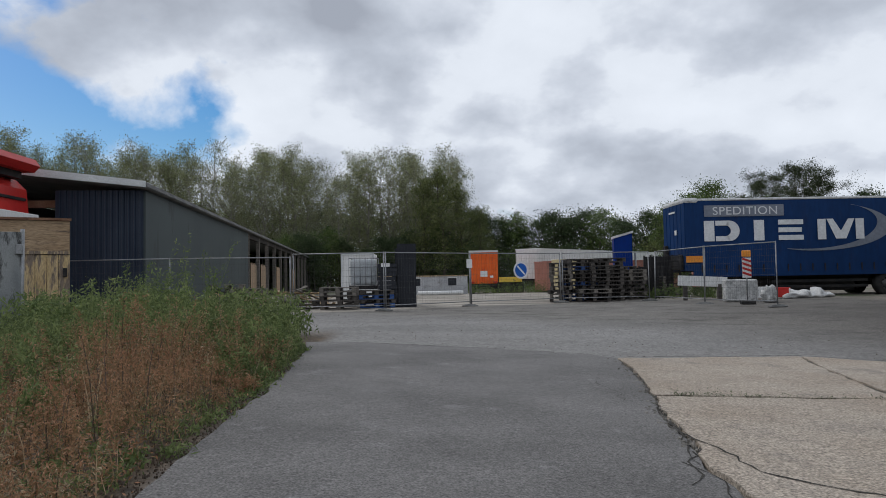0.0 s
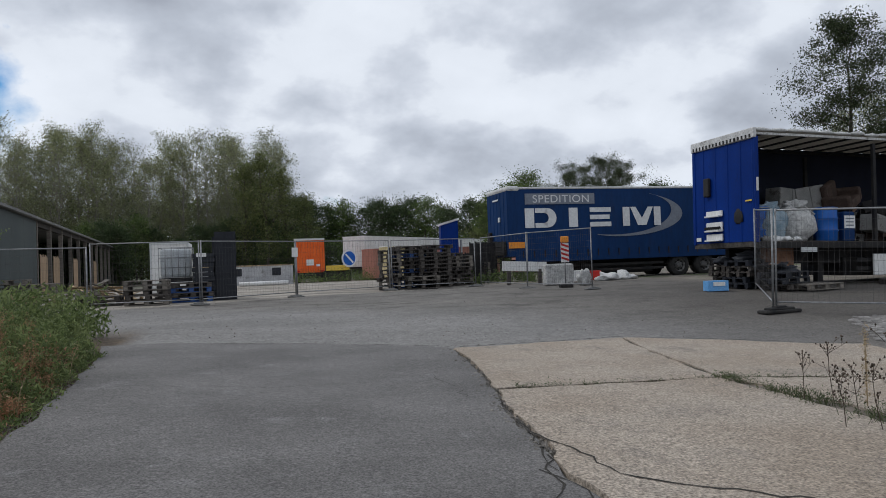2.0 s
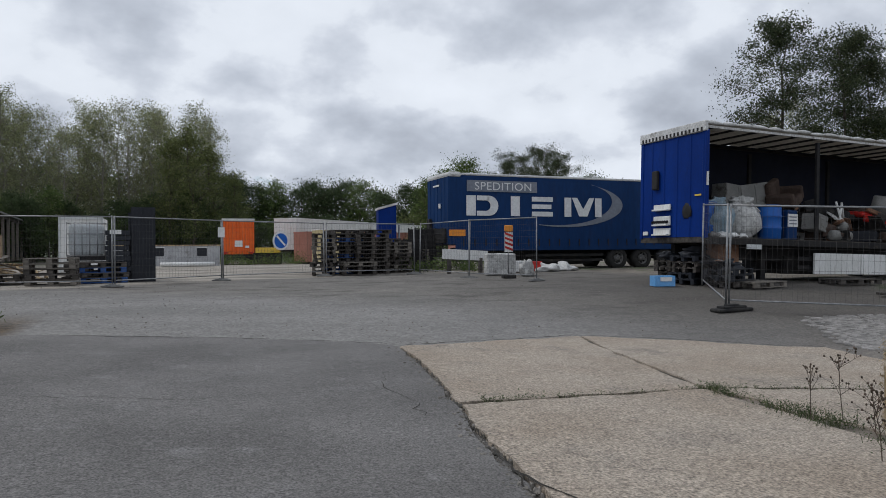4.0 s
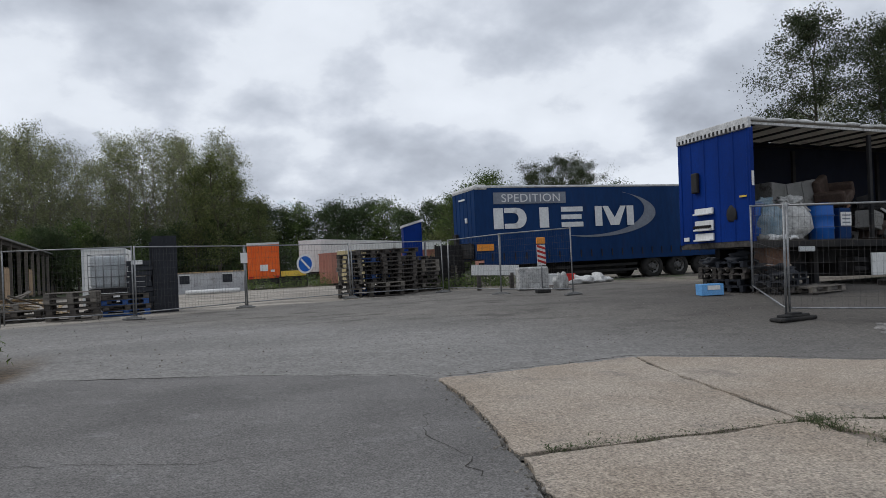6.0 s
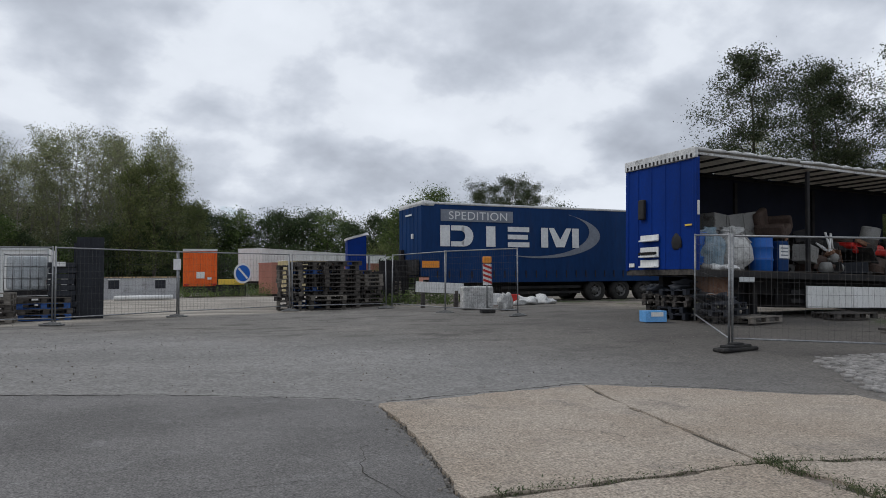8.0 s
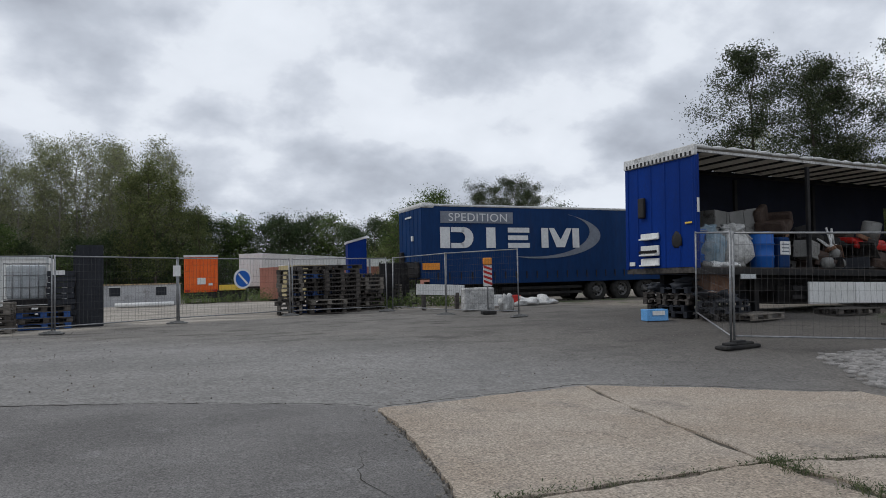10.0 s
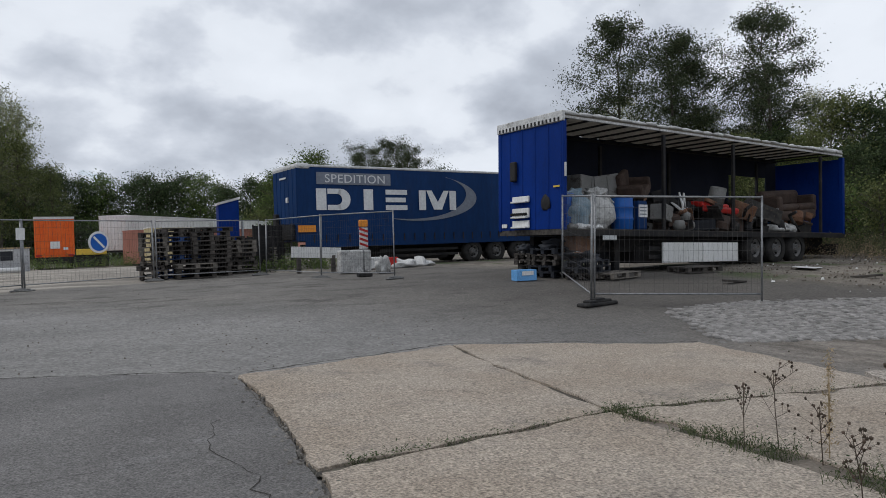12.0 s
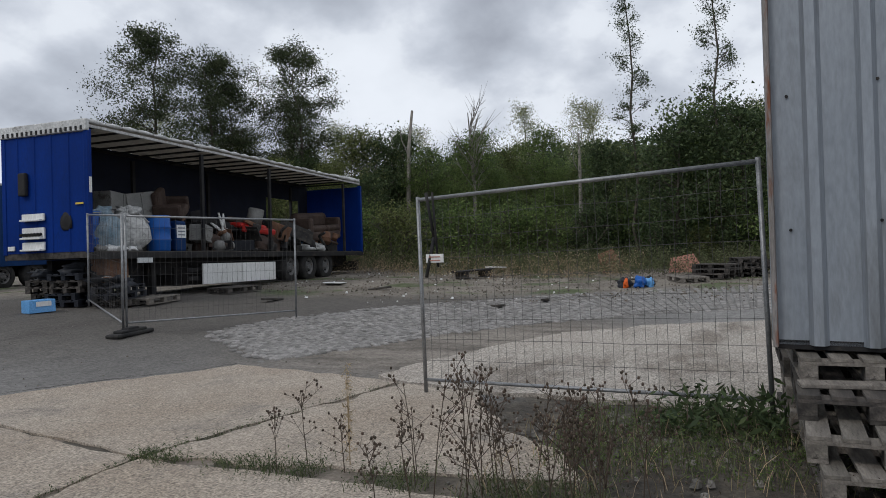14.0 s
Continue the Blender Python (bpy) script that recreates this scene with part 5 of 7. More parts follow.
def stack(kinds, x, y, n, turn, base=None, jitter=0.03):
    z = ground_z(x, y) if base is None else base
    for i in range(n):
        copy_thing(rng.choice(kinds), pose(x + rng.gauss(0, jitter), y + rng.gauss(0, jitter), z + i * 0.146, 0, 0, turn + rng.gauss(0, 2.5)))


# stacks behind the fence, west part
stack([pal_dark, pal_dark, pal_grey], -4.4, 22.6, 5, 4)
stack([pal_dark, pal_blue], -3.35, 23.6, 4, 12)
stack([pal_dark, pal_grey], -5.9, 23.2, 2, 2)
stack([pal_grey, pal_dark], -6.9, 24.6, 3, 20)
stack([pal_pale, pal_grey], -8.0, 24.2, 5, 8)
stack([pal_grey, pal_pale, pal_dark], -9.4, 26.0, 6, 5)
# stacks behind the fence, east part
stack([pal_dark, pal_grey], 3.35, 26.3, 10, 82)
stack([pal_blue, pal_dark, pal_dark], 4.2, 27.0, 11, 5)
stack([pal_dark], 5.1, 26.6, 11, 3)
stack([pal_dark, pal_dark, pal_grey], 6.2, 27.4, 8, -4)
stack([pal_dark], 5.6, 28.6, 9, 14)
stack([pal_dark, pal_grey], 7.4, 29.2, 6, 10)
stack([pal_dark], 4.0, 28.4, 11, 88)
stack([pal_dark], 5.0, 28.0, 11, 92)
stack([pal_dark], 6.3, 28.9, 9, 86)
copy_thing(pal_grey, pose(4.5, 25.9, ground_z(4.5, 25.9) + 0.30, 0, 0, 4))
stack([pal_dark], 4.5, 25.9, 2, 2)

# ---- black boards and trays ----


def make_trays(x, y, n, turn):
    z = ground_z(x, y)
    bm = bmesh.new()
    box(bm, (0, 0, 0.07), (0.62, 0.82, 0.02))
    for s in (-1, 1):
        box(bm, (s * 0.31, 0, 0.08), (0.02, 0.82, 0.13)); box(bm, (0, s * 0.41, 0.08), (0.62, 0.02, 0.13))
        for k in (-0.2, 0.2):
            box(bm, (k, s * 0.3, 0.03), (0.1, 0.1, 0.07))
    first = solo("plastic_tray", bm, BLACKPL, pose(x, y, z, 0, 0, turn), "black plastic tray in a tall stack", "tray", "stacked trays")
    for i in range(1, n):
        copy_thing(first, pose(x + rng.gauss(0, 0.015), y + rng.gauss(0, 0.015), z + 0.15 * i, 0, 0, turn + rng.gauss(0, 1.5)))


make_trays(-3.0, 24.0, 10, 8)
make_trays(-2.55, 24.75, 9, 12)


def make_boards(x, y, w, h, turn, lean):
    t = thing("stacked_board", pose(x, y, ground_z(x, y) - 0.01, lean, 0, turn), "tall black ribbed plastic board standing upright", "board", "black boards")
    part("sheet", box(bmesh.new(), (w / 2, 0.02, h / 2), (w, 0.05, h)), BLACKPL, t)
    rib = bmesh.new(); box(rib, (0, 0, 0), (0.035, 0.03, h - 0.06))
    r = part("rib", rib, BLACKPL, t); r.matrix_local = pose(0.05, -0.02, h / 2)
    for i in range(1, 6):
        same_part("rib", r.data, t, pose(0.05 + i * (w - 0.1) / 5, -0.02, h / 2))


make_boards(-2.62, 23.75, 0.66, 2.2, 6, -2)
make_boards(-2.70, 23.9, 0.70, 2.05, 10, -4)
solo("paper_label", box(bmesh.new(), (0, 0, 0), (0.3, 0.006, 0.12)), WHITE, pose(-3.0, 23.55, 1.56, 0, 0, 8), "white paper label on black trays", "label")

# ---- white box and liquid container ----
def make_white_box():
    t = thing("white_cabin", pose(-5.75, 29.6, ground_z(-5.7, 29.6), 0, 0, 4), "white box body standing on the yard", "cabin")
    part("shell", box(bmesh.new(), (0.72, 0.9, 1.1), (1.44, 1.8, 2.0), bevel=0.03), WHITE, t)
    part("corner_trim", box(bmesh.new(), (0.03, -0.01, 1.1), (0.07, 0.05, 2.02)), FASCIA, t)
    part("corner_trim", box(bmesh.new(), (1.41, -0.01, 1.1), (0.07, 0.05, 2.02)), FASCIA, t)
    part("roof_trim", box(bmesh.new(), (0.72, -0.01, 2.08), (1.46, 0.05, 0.08)), FASCIA, t)
    part("base", box(bmesh.new(), (0.72, 0.9, 0.07), (1.3, 1.6, 0.14)), CHASSIS, t)


make_white_box()


def make_ibc(x, y, z, turn):
    t = thing("liquid_container", pose(x, y, z, 0, 0, turn), "white plastic liquid container in a steel cage", "container")
    part("tank", box(bmesh.new(), (0, 0, 0.62), (0.92, 0.92, 0.92), bevel=0.09), GLASSY, t, "cloudy white plastic tank")
    for i in range(6):
        for sx, sy in ((0, -0.5), (0, 0.5)):
            part("cage_bar", tube(bmesh.new(), (-0.5 + i * 0.2, sy, 0.14), (-0.5 + i * 0.2, sy, 1.14), 0.011, seg=6), STEEL, t)
    for z2 in (0.16, 0.48, 0.80, 1.12):
        bm = bmesh.new()
        for a, b in (((-0.5, -0.5), (0.5, -0.5)), ((0.5, -0.5), (0.5, 0.5)), ((0.5, 0.5), (-0.5, 0.5)), ((-0.5, 0.5), (-0.5, -0.5))):
            tube(bm, (*a, z2), (*b, z2), 0.012, seg=6)
        part("cage_ring", bm, STEEL, t)
    part("skid", box(bmesh.new(), (0, 0, 0.07), (1.0, 1.0, 0.13)), CHASSIS, t)


make_ibc(-3.95, 24.8, 0.72, 5)
stack([pal_dark], -3.95, 24.8, 4, 5)

# planks heap by the shed
for i in range(26):
    a = rng.uniform(0, 360)
    bm = box(bmesh.new(), (0, 0, 0), (rng.uniform(0.8, 1.9), rng.uniform(0.07, 0.14), 0.025), bevel=0.003)
    px, py = -6.6 + rng.gauss(0, 0.6), 25.5 + rng.gauss(0, 0.4)
    solo("loose_plank", bm, rng.choice([WOOD_NEW, WOOD, WOOD_OLD]), pose(px, py, ground_z(px, py) + 0.1 + 0.75 * max(0, 1 - (abs(px + 6.6) + abs(py - 25.5)) / 1.3) * rng.random(), rng.uniform(-30, 30), rng.uniform(-28, 28), a), "rough sawn plank in a heap", "plank", "plank heap")

# ---- beyond the fence ----


DIRTY_WHITE = material("dirty_white_render", (0.36, 0.365, 0.38), (0.48, 0.485, 0.495), 1.2, 0.8, bump=0.2, grain=20, c3=(0.22, 0.21, 0.20), c3_scale=2.0, c3_from=0.55, c3_to=0.7)


def make_low_wall():
    t = thing("low_white_cabin", pose(-6.4, 45.0, ground_z(-3, 45) - 0.05), "low white rendered wall with small dark windows", "cabin")
    part("wall", box(bmesh.new(), (3.0, 0.6, 0.62), (6.0, 1.2, 1.24)), DIRTY_WHITE, t)
    part("coping", box(bmesh.new(), (3.0, 0.6, 1.27), (6.1, 1.3, 0.07)), WOOD_OLD, t, "ochre coping")
    for x in (2.6, 5.0):
        w = part("window", box(bmesh.new(), (x, -0.012, 0.88), (0.55, 0.03, 0.5)), BLACKPL, t)
        part("window_frame", box(bmesh.new(), (x, -0.022, 1.14), (0.62, 0.04, 0.05)), WHITE, w)


make_low_wall()
solo("plastic_pipe", tube(bmesh.new(), (0, 0, 0.12), (2.6, 0.5, 0.12), 0.12, seg=12), WHITE, pose(-3.2, 39.0, ground_z(-2, 39)), "white plastic pipe lying on the ground", "pipe")


def make_orange():
    t = thing("orange_trailer", pose(-0.35, 58, ground_z(0, 58)), "orange box trailer seen from its end", "trailer")
    bm = ribbed(bmesh.new(), 2.45, 2.75, 0.2, 0.04)
    bmesh.ops.transform(bm, matrix=pose(0, 0, 0.85), verts=bm.verts)
    part("end_wall", bm, ORANGE, t)
    part("body", box(bmesh.new(), (1.225, 3.2, 2.22), (2.43, 6.3, 2.7)), ORANGE, t)
    part("roof_edge", box(bmesh.new(), (1.225, -0.03, 3.62), (2.5, 0.15, 0.16)), EDGE, t, "grey roof edge")
    part("chassis", box(bmesh.new(), (1.225, 3.0, 0.62), (2.3, 6.0, 0.5)), CHASSIS, t)
    part("underrun_bar", box(bmesh.new(), (1.225, -0.02, 0.62), (2.4, 0.1, 0.16), bevel=0.02), CHASSIS, t)
    for x in (0.25, 2.2):
        part("tail_lamp", box(bmesh.new(), (x, -0.07, 0.98), (0.34, 0.06, 0.14), bevel=0.015), RED, t, "red tail lamp")
    part("notice_plate", box(bmesh.new(), (1.25, -0.06, 1.7), (0.6, 0.02, 0.5)), WHITE, t)
    part("number_plate", box(bmesh.new(), (1.9, -0.06, 1.45), (0.3, 0.02, 0.18)), WHITE, t)
    for x in (0.3, 2.15):
        for y in (1.0, 2.3, 5.0):
            wheel(t, x, y, 0.5).rotation_euler = (radians(90), 0, radians(90))
    return t


make_orange()
solo("loading_beam", box(bmesh.new(), (0.9, 0, 0.2), (1.9, 0.3, 0.42), bevel=0.03), YELLOW, pose(2.2, 57, ground_z(3, 57) + 0.95), "yellow painted steel beam of a loader", "beam")
solo("loader_chassis", box(bmesh.new(), (0.9, 0, 0.5), (2.2, 0.8, 0.9), bevel=0.05), CHASSIS, pose(2.2, 57.5, ground_z(3, 57)), "dark loader chassis under a yellow beam", "chassis")


def make_far_box(name, label, x, y, turn, length, h, base, mat, roof):
    t = thing(name, pose(x, y, ground_z(x, y), 0, 0, turn), label, "trailer" if "trailer" in name else "container")
    bm = ribbed(bmesh.new(), length, h, 0.28, 0.03)
    bmesh.ops.transform(bm, matrix=pose(0, 0, base), verts=bm.verts)
    part("side_wall", bm, mat, t)
    bm = ribbed(bmesh.new(), 2.45, h, 0.28, 0.03)
    bmesh.ops.transform(bm, matrix=pose(0, 2.45, base, 0, 0, -90), verts=bm.verts)
    part("end_wall", bm, mat, t)
    part("roof", box(bmesh.new(), (length / 2, 1.22, base + h), (length + 0.05, 2.5, 0.08)), roof, t)
    part("back_wall", box(bmesh.new(), (length / 2, 2.43, base + h / 2), (length, 0.04, h)), mat, t)
    part("floor_frame", box(bmesh.new(), (length / 2, 1.22, base - 0.08), (length, 2.3, 0.16)), CHASSIS, t)
    if base > 0.4:
        for wx in (length - 1.5, length - 2.8, length - 4.1):
            wheel(t, wx, 0.3, 0.5)
        part("landing_leg", box(bmesh.new(), (2.2, 0.5, base / 2), (0.15, 0.15, base)), CHASSIS, t)


make_far_box("white_trailer", "long white box trailer parked behind the yard", 6.0, 64, 50, 13.5, 2.85, 1.2, WHITE, WHITE)
make_far_box("white_trailer", "long white box trailer parked behind the yard", 15.2, 75, 48, 13.5, 2.85, 1.2, WHITE, WHITE)
make_far_box("shipping_container", "faded red shipping container in the yard", 6.3, 58.5, 20, 6.0, 2.5, 0.16, PINK, PINK)
make_far_box("shipping_container", "faded red shipping container in the yard", 12.6, 60.5, 12, 6.0, 2.5, 0.16, PINK, PINK)
make_far_box("shipping_container", "faded red shipping container in the yard", 16.0, 47.0, 8, 6.0, 2.4, 0.16, PINK, PINK)
make_far_box("beige_container", "beige steel container in the yard", 6.6, 52.0, 8, 3.0, 2.4, 0.16, material("beige_sheet", (0.48, 0.40, 0.22), (0.54, 0.46, 0.28), 1, 0.7), WHITE)


def make_blue_locker():
    t = thing("blue_cabin", pose(6.8, 33, ground_z(7, 33), 0, 0, -6), "tall narrow blue steel cabin with a sloping white roof", "cabin")
    bm = bmesh.new(); plate(bm, [(0, 0.05), (0.84, 0.05), (0.84, 2.95), (0, 2.72)], 0.9)
    part("shell", bm, BLUE, t)
    bm = bmesh.new(); plate(bm, [(-0.05, 2.70), (0.90, 2.96), (0.90, 3.06), (-0.05, 2.80)], 1.0, pose(0, -0.05, 0))
    part("roof", bm, EDGE, t)
    part("exhaust_pipe", tube(bmesh.new(), (1.0, 0.2, 0.1), (1.0, 0.2, 2.0), 0.05), STEEL, t)


make_blue_locker()


def make_no_stopping_sign():
    t = thing("road_sign", pose(1.70, 24.28, 1.30, 0, 0, 28.8), "round blue and white no-parking sign on the fence", "sign")
    part("disc", spin(bmesh.new(), [(0.30, 0), (0.30, 0.012)], 40, pose(0, 0, 0, 90)), WHITE, t, "white sign disc")
    part("blue_field", spin(bmesh.new(), [(0.24, 0.013), (0.24, 0.019)], 40, pose(0, 0, 0, 90)), SIGNBLUE, t, "blue field")
    part("bar", box(bmesh.new(), (0, -0.021, 0), (0.43, 0.006, 0.06), pose(0, 0, 0, 0, 45)), WHITE, t, "white diagonal bar")
    part("clamp", box(bmesh.new(), (0, 0.02, 0), (0.05, 0.04, 0.4)), STEEL, t)


make_no_stopping_sign()
solo("notice_board", box(bmesh.new(), (0, 0, 0), (0.22, 0.01, 0.3), bevel=0.003), WHITE, pose(-0.1, 23.44, 1.55, 0, 0, 30), "small pale notice on the fence", "notice")

# ---- round the curtain trailer ----
T1i = T1


def near_t1(x, y, z, rx=0, ry=0, rz=0):
    return T1i @ pose(x, y, z, rx, ry, rz)


solo("orange_plate", box(bmesh.new(), (0, 0, 0), (0.72, 0.012, 0.26), bevel=0.004), SIGNORANGE, near_t1(0.05, -0.06, 1.62), "orange warning plate on the trailer side", "plate")
solo("white_side_panel", box(bmesh.new(), (0, 0, 0), (1.75, 0.06, 0.36), bevel=0.012), WHITE, pose(8.2, 24.9, 0.78, 0, 3, 2), "long white side guard panel propped up", "panel")
for px in (7.6, 8.8):
    solo("timber_prop", box(bmesh.new(), (0, 0, 0.28), (0.12, 0.14, 0.56)), WOOD_DARK, pose(px, 24.95, ground_z(px, 24.95)), "short dark timber prop", "timber", "props")
bm = bmesh.new(); box(bm, (0, 0, 0.38), (1.1, 0.32, 0.74), bevel=0.05)
bmesh.ops.subdivide_edges(bm, edges=bm.edges[:], cuts=3, use_grid_fill=True)
for v in bm.verts:
    v.co += Vector((0.03, 0.05, 0.02)) * noise.noise(v.co * 5)
solo("wrapped_parcel", bm, BAG, pose(9.0, 23.6, ground_z(9, 23.6) - 0.02, 0, 0, 4), "grey-white plastic-wrapped parcel on the ground", "parcel")
bm = bmesh.new(); blob(bm, (0, 0, 0.24), (0.22, 0.2, 0.3), 9, 0.4, 3)
solo("plastic_bag", bm, BAG, pose(9.4, 22.3, ground_z(9.4, 22.3) - 0.02), "crumpled white plastic bag", "bag")
for i, (x, y, w) in enumerate(((11.8, 25.6, 0.8), (12.7, 25.9, 0.9))):
    bm = bmesh.new(); blob(bm, (0, 0, 0.13), (w / 2, 0.4, 0.2), 20 + i, 0.45, 3)
    solo("crumpled_sheet", bm, EDGE, pose(x, y, ground_z(x, y) - 0.03, 0, 0, 30 * i), "crumpled white plastic sheet on the ground", "sheet", "litter sheets")
solo("white_box", box(bmesh.new(), (0, 0, 0.22), (0.95, 0.5, 0.4), bevel=0.02), WHITE, pose(10.3, 25.5, ground_z(10.3, 25.5), 0, 0, 5), "white cardboard box under the trailer", "box")
solo("red_crate", box(bmesh.new(), (0, 0, 0.2), (0.7, 0.45, 0.36), bevel=0.02), RED, pose(11.3, 25.9, ground_z(11.3, 25.9), 0, 0, -12), "red plastic crate under the trailer", "crate")


def make_warning_board():
    t = thing("warning_board", pose(8.25, 21.1, ground_z(8.2, 21.1), 0, 0, -8), "red and white striped warning board with an orange lamp", "warning board")
    part("board", box(bmesh.new(), (0, 0, 1.10), (0.25, 0.03, 0.60)), WHITE, t)
    for i in range(4):
        bm = bmesh.new(); plate(bm, [(-0.125, 0.92 + i * 0.14), (0.125, 0.83 + i * 0.14), (0.125, 0.90 + i * 0.14), (-0.125, 0.99 + i * 0.14)], 0.006, pose(0, -0.024, 0))
        part("red_stripe", bm, RED, t)
    part("lamp", box(bmesh.new(), (0, 0, 1.52), (0.26, 0.09, 0.2), bevel=0.03), SIGNORANGE, t, "orange lamp")
    part("pole", tube(bmesh.new(), (0, 0.03, 0), (0, 0.03, 1.44), 0.02), STEEL, t)
    part("base", box(bmesh.new(), (0, 0, 0.05), (0.4, 0.3, 0.1), bevel=0.02), RUBBER, t)


make_warning_board()


def make_stillage(x, y, w, h, turn):
    t = thing("steel_cage", pose(x, y, ground_z(x, y), 0, 0, turn), "black steel cage standing by the trailer", "cage", "cages")
    for sx in (0, w):
        for sy in (0, 0.8):
            part("post", box(bmesh.new(), (sx, sy, h / 2), (0.05, 0.05, h)), CHASSIS, t)
    for i in range(8):
        part("bar", box(bmesh.new(), (w / 2, 0, 0.1 + i * (h - 0.15) / 7), (w, 0.025, 0.03)), CHASSIS, t)
    part("panel", box(bmesh.new(), (w / 2, 0.8, h / 2), (w, 0.02, h - 0.1)), CHASSIS, t)


make_stillage(7.3, 28.4, 1.2, 1.75, 4)
make_stillage(6.7, 27.9, 0.9, 1.3, -5)

# ---- the open trailer's load ----


def make_bag(x, y, w, h, seed, name, label, mat):
    t = thing(name, on_deck(x, y), label, "bag", "load")
    bm = bmesh.new(); blob(bm, (0, 0, h * 0.44), (w * 0.5, w * 0.5, h * 0.55), seed, 0.14, 3)
    part("body", bm, mat, t)
    bm = bmesh.new()
    blob(bm, (0, 0, h * 0.97), (0.24, 0.22, 0.12), seed + 1, 0.6, 3)
    part("gathered_top", bm, mat, t)
    for s in (-1, 1):
        part("strap", tube(bmesh.new(), (s * w * 0.36, -w * 0.34, h * 0.7), (s * w * 0.1, -w * 0.1, h * 1.06), 0.018, seg=6), mat, t)


make_bag(1.72, 0.62, 1.0, 1.02, 4, "bulk_bag", "white woven bulk bag, tied at the top", BAG)
make_bag(0.85, 0.55, 0.85, 0.95, 8, "netted_bag", "pale blue netted sack beside the bulk bag", material("netted_sack", (0.16, 0.24, 0.30), (0.28, 0.34, 0.38), 6, 0.7, bump=0.3))


def make_barrel(x, y, mat, label, tilt=0.0):
    t = thing("plastic_barrel", on_deck(x, y, 0, 0, tilt, 20), label, "barrel", "load")
    part("body", spin(bmesh.new(), [(0.25, 0.0), (0.285, 0.03), (0.29, 0.26), (0.305, 0.28), (0.305, 0.31), (0.29, 0.33), (0.29, 0.58), (0.305, 0.60), (0.305, 0.63), (0.29, 0.65), (0.285, 0.86), (0.26, 0.89)], 28), mat, t)
    part("lid", spin(bmesh.new(), [(0.285, 0.85), (0.30, 0.86), (0.30, 0.905), (0.27, 0.915)], 28), mat, t)
    part("clamp_ring", spin(bmesh.new(), [(0.302, 0.865), (0.308, 0.88), (0.302, 0.895)], 28, caps=False), STEEL, t, "steel clamp ring")
    return t


make_barrel(2.55, 0.42, BARREL, "blue plastic barrel with a clamped lid")
make_barrel(0.55, 0.62, BARREL, "scuffed blue plastic barrel behind netting")


def make_canister():
    t = thing("canister", on_deck(3.12, 0.36, 0, 0, 0, -4), "dark blue plastic canister with a white label", "canister", "load")
    part("body", box(bmesh.new(), (0, 0, 0.40), (0.36, 0.36, 0.80), bevel=0.05), CURTAIN, t)
    part("label", box(bmesh.new(), (0, -0.186, 0.52), (0.33, 0.008, 0.34)), WHITE, t, "white label with grey lines")
    for i in range(3):
        part("print_bar", box(bmesh.new(), (0, -0.193, 0.43 + i * 0.09), (0.24, 0.005, 0.03)), GREYPRINT, t)


make_canister()


def make_cabinet(m, w, d, h, label):
    t = thing("metal_cabinet", m, label, "cabinet", "load")
    part("body", box(bmesh.new(), (0, 0, h / 2), (w, d, h), bevel=0.012), GREYCAB, t)
    for s in (-1, 1):
        dr = part("door", box(bmesh.new(), (s * w * 0.25, -d / 2 - 0.008, h / 2), (w * 0.48, 0.018, h - 0.06), bevel=0.004), GREYCAB, t)
        part("handle", box(bmesh.new(), (s * 0.05, -d / 2 - 0.03, h * 0.52), (0.02, 0.03, 0.14)), CHASSIS, dr)


make_cabinet(on_deck(2.35, 1.7, 0.0, 0, 4, 6), 0.95, 0.5, 1.55, "tall grey steel cabinet standing behind the bag")
make_cabinet(on_deck(3.25, 1.55, 0.0, 0, -9, -12), 0.85, 0.5, 1.62, "dented grey steel cabinet leaning over")


def make_seat(m, label):
    t = thing("armchair", m, label, "armchair", "load")
    part("seat", box(bmesh.new(), (0, 0, 0.3), (0.75, 0.75, 0.28), bevel=0.07), BROWN, t)
    part("backrest", box(bmesh.new(), (0, 0.3, 0.62), (0.72, 0.22, 0.6), bevel=0.08), BROWN, t)
    for s in (-1, 1):
        part("armrest", box(bmesh.new(), (s * 0.4, 0, 0.42), (0.18, 0.75, 0.4), bevel=0.06), BROWN, t)
    for sx in (-0.3, 0.3):
        for sy in (-0.3, 0.3):
            part("leg", tube(bmesh.new(), (sx, sy, 0.0), (sx, sy, 0.18), 0.025, seg=8), CHASSIS, t)


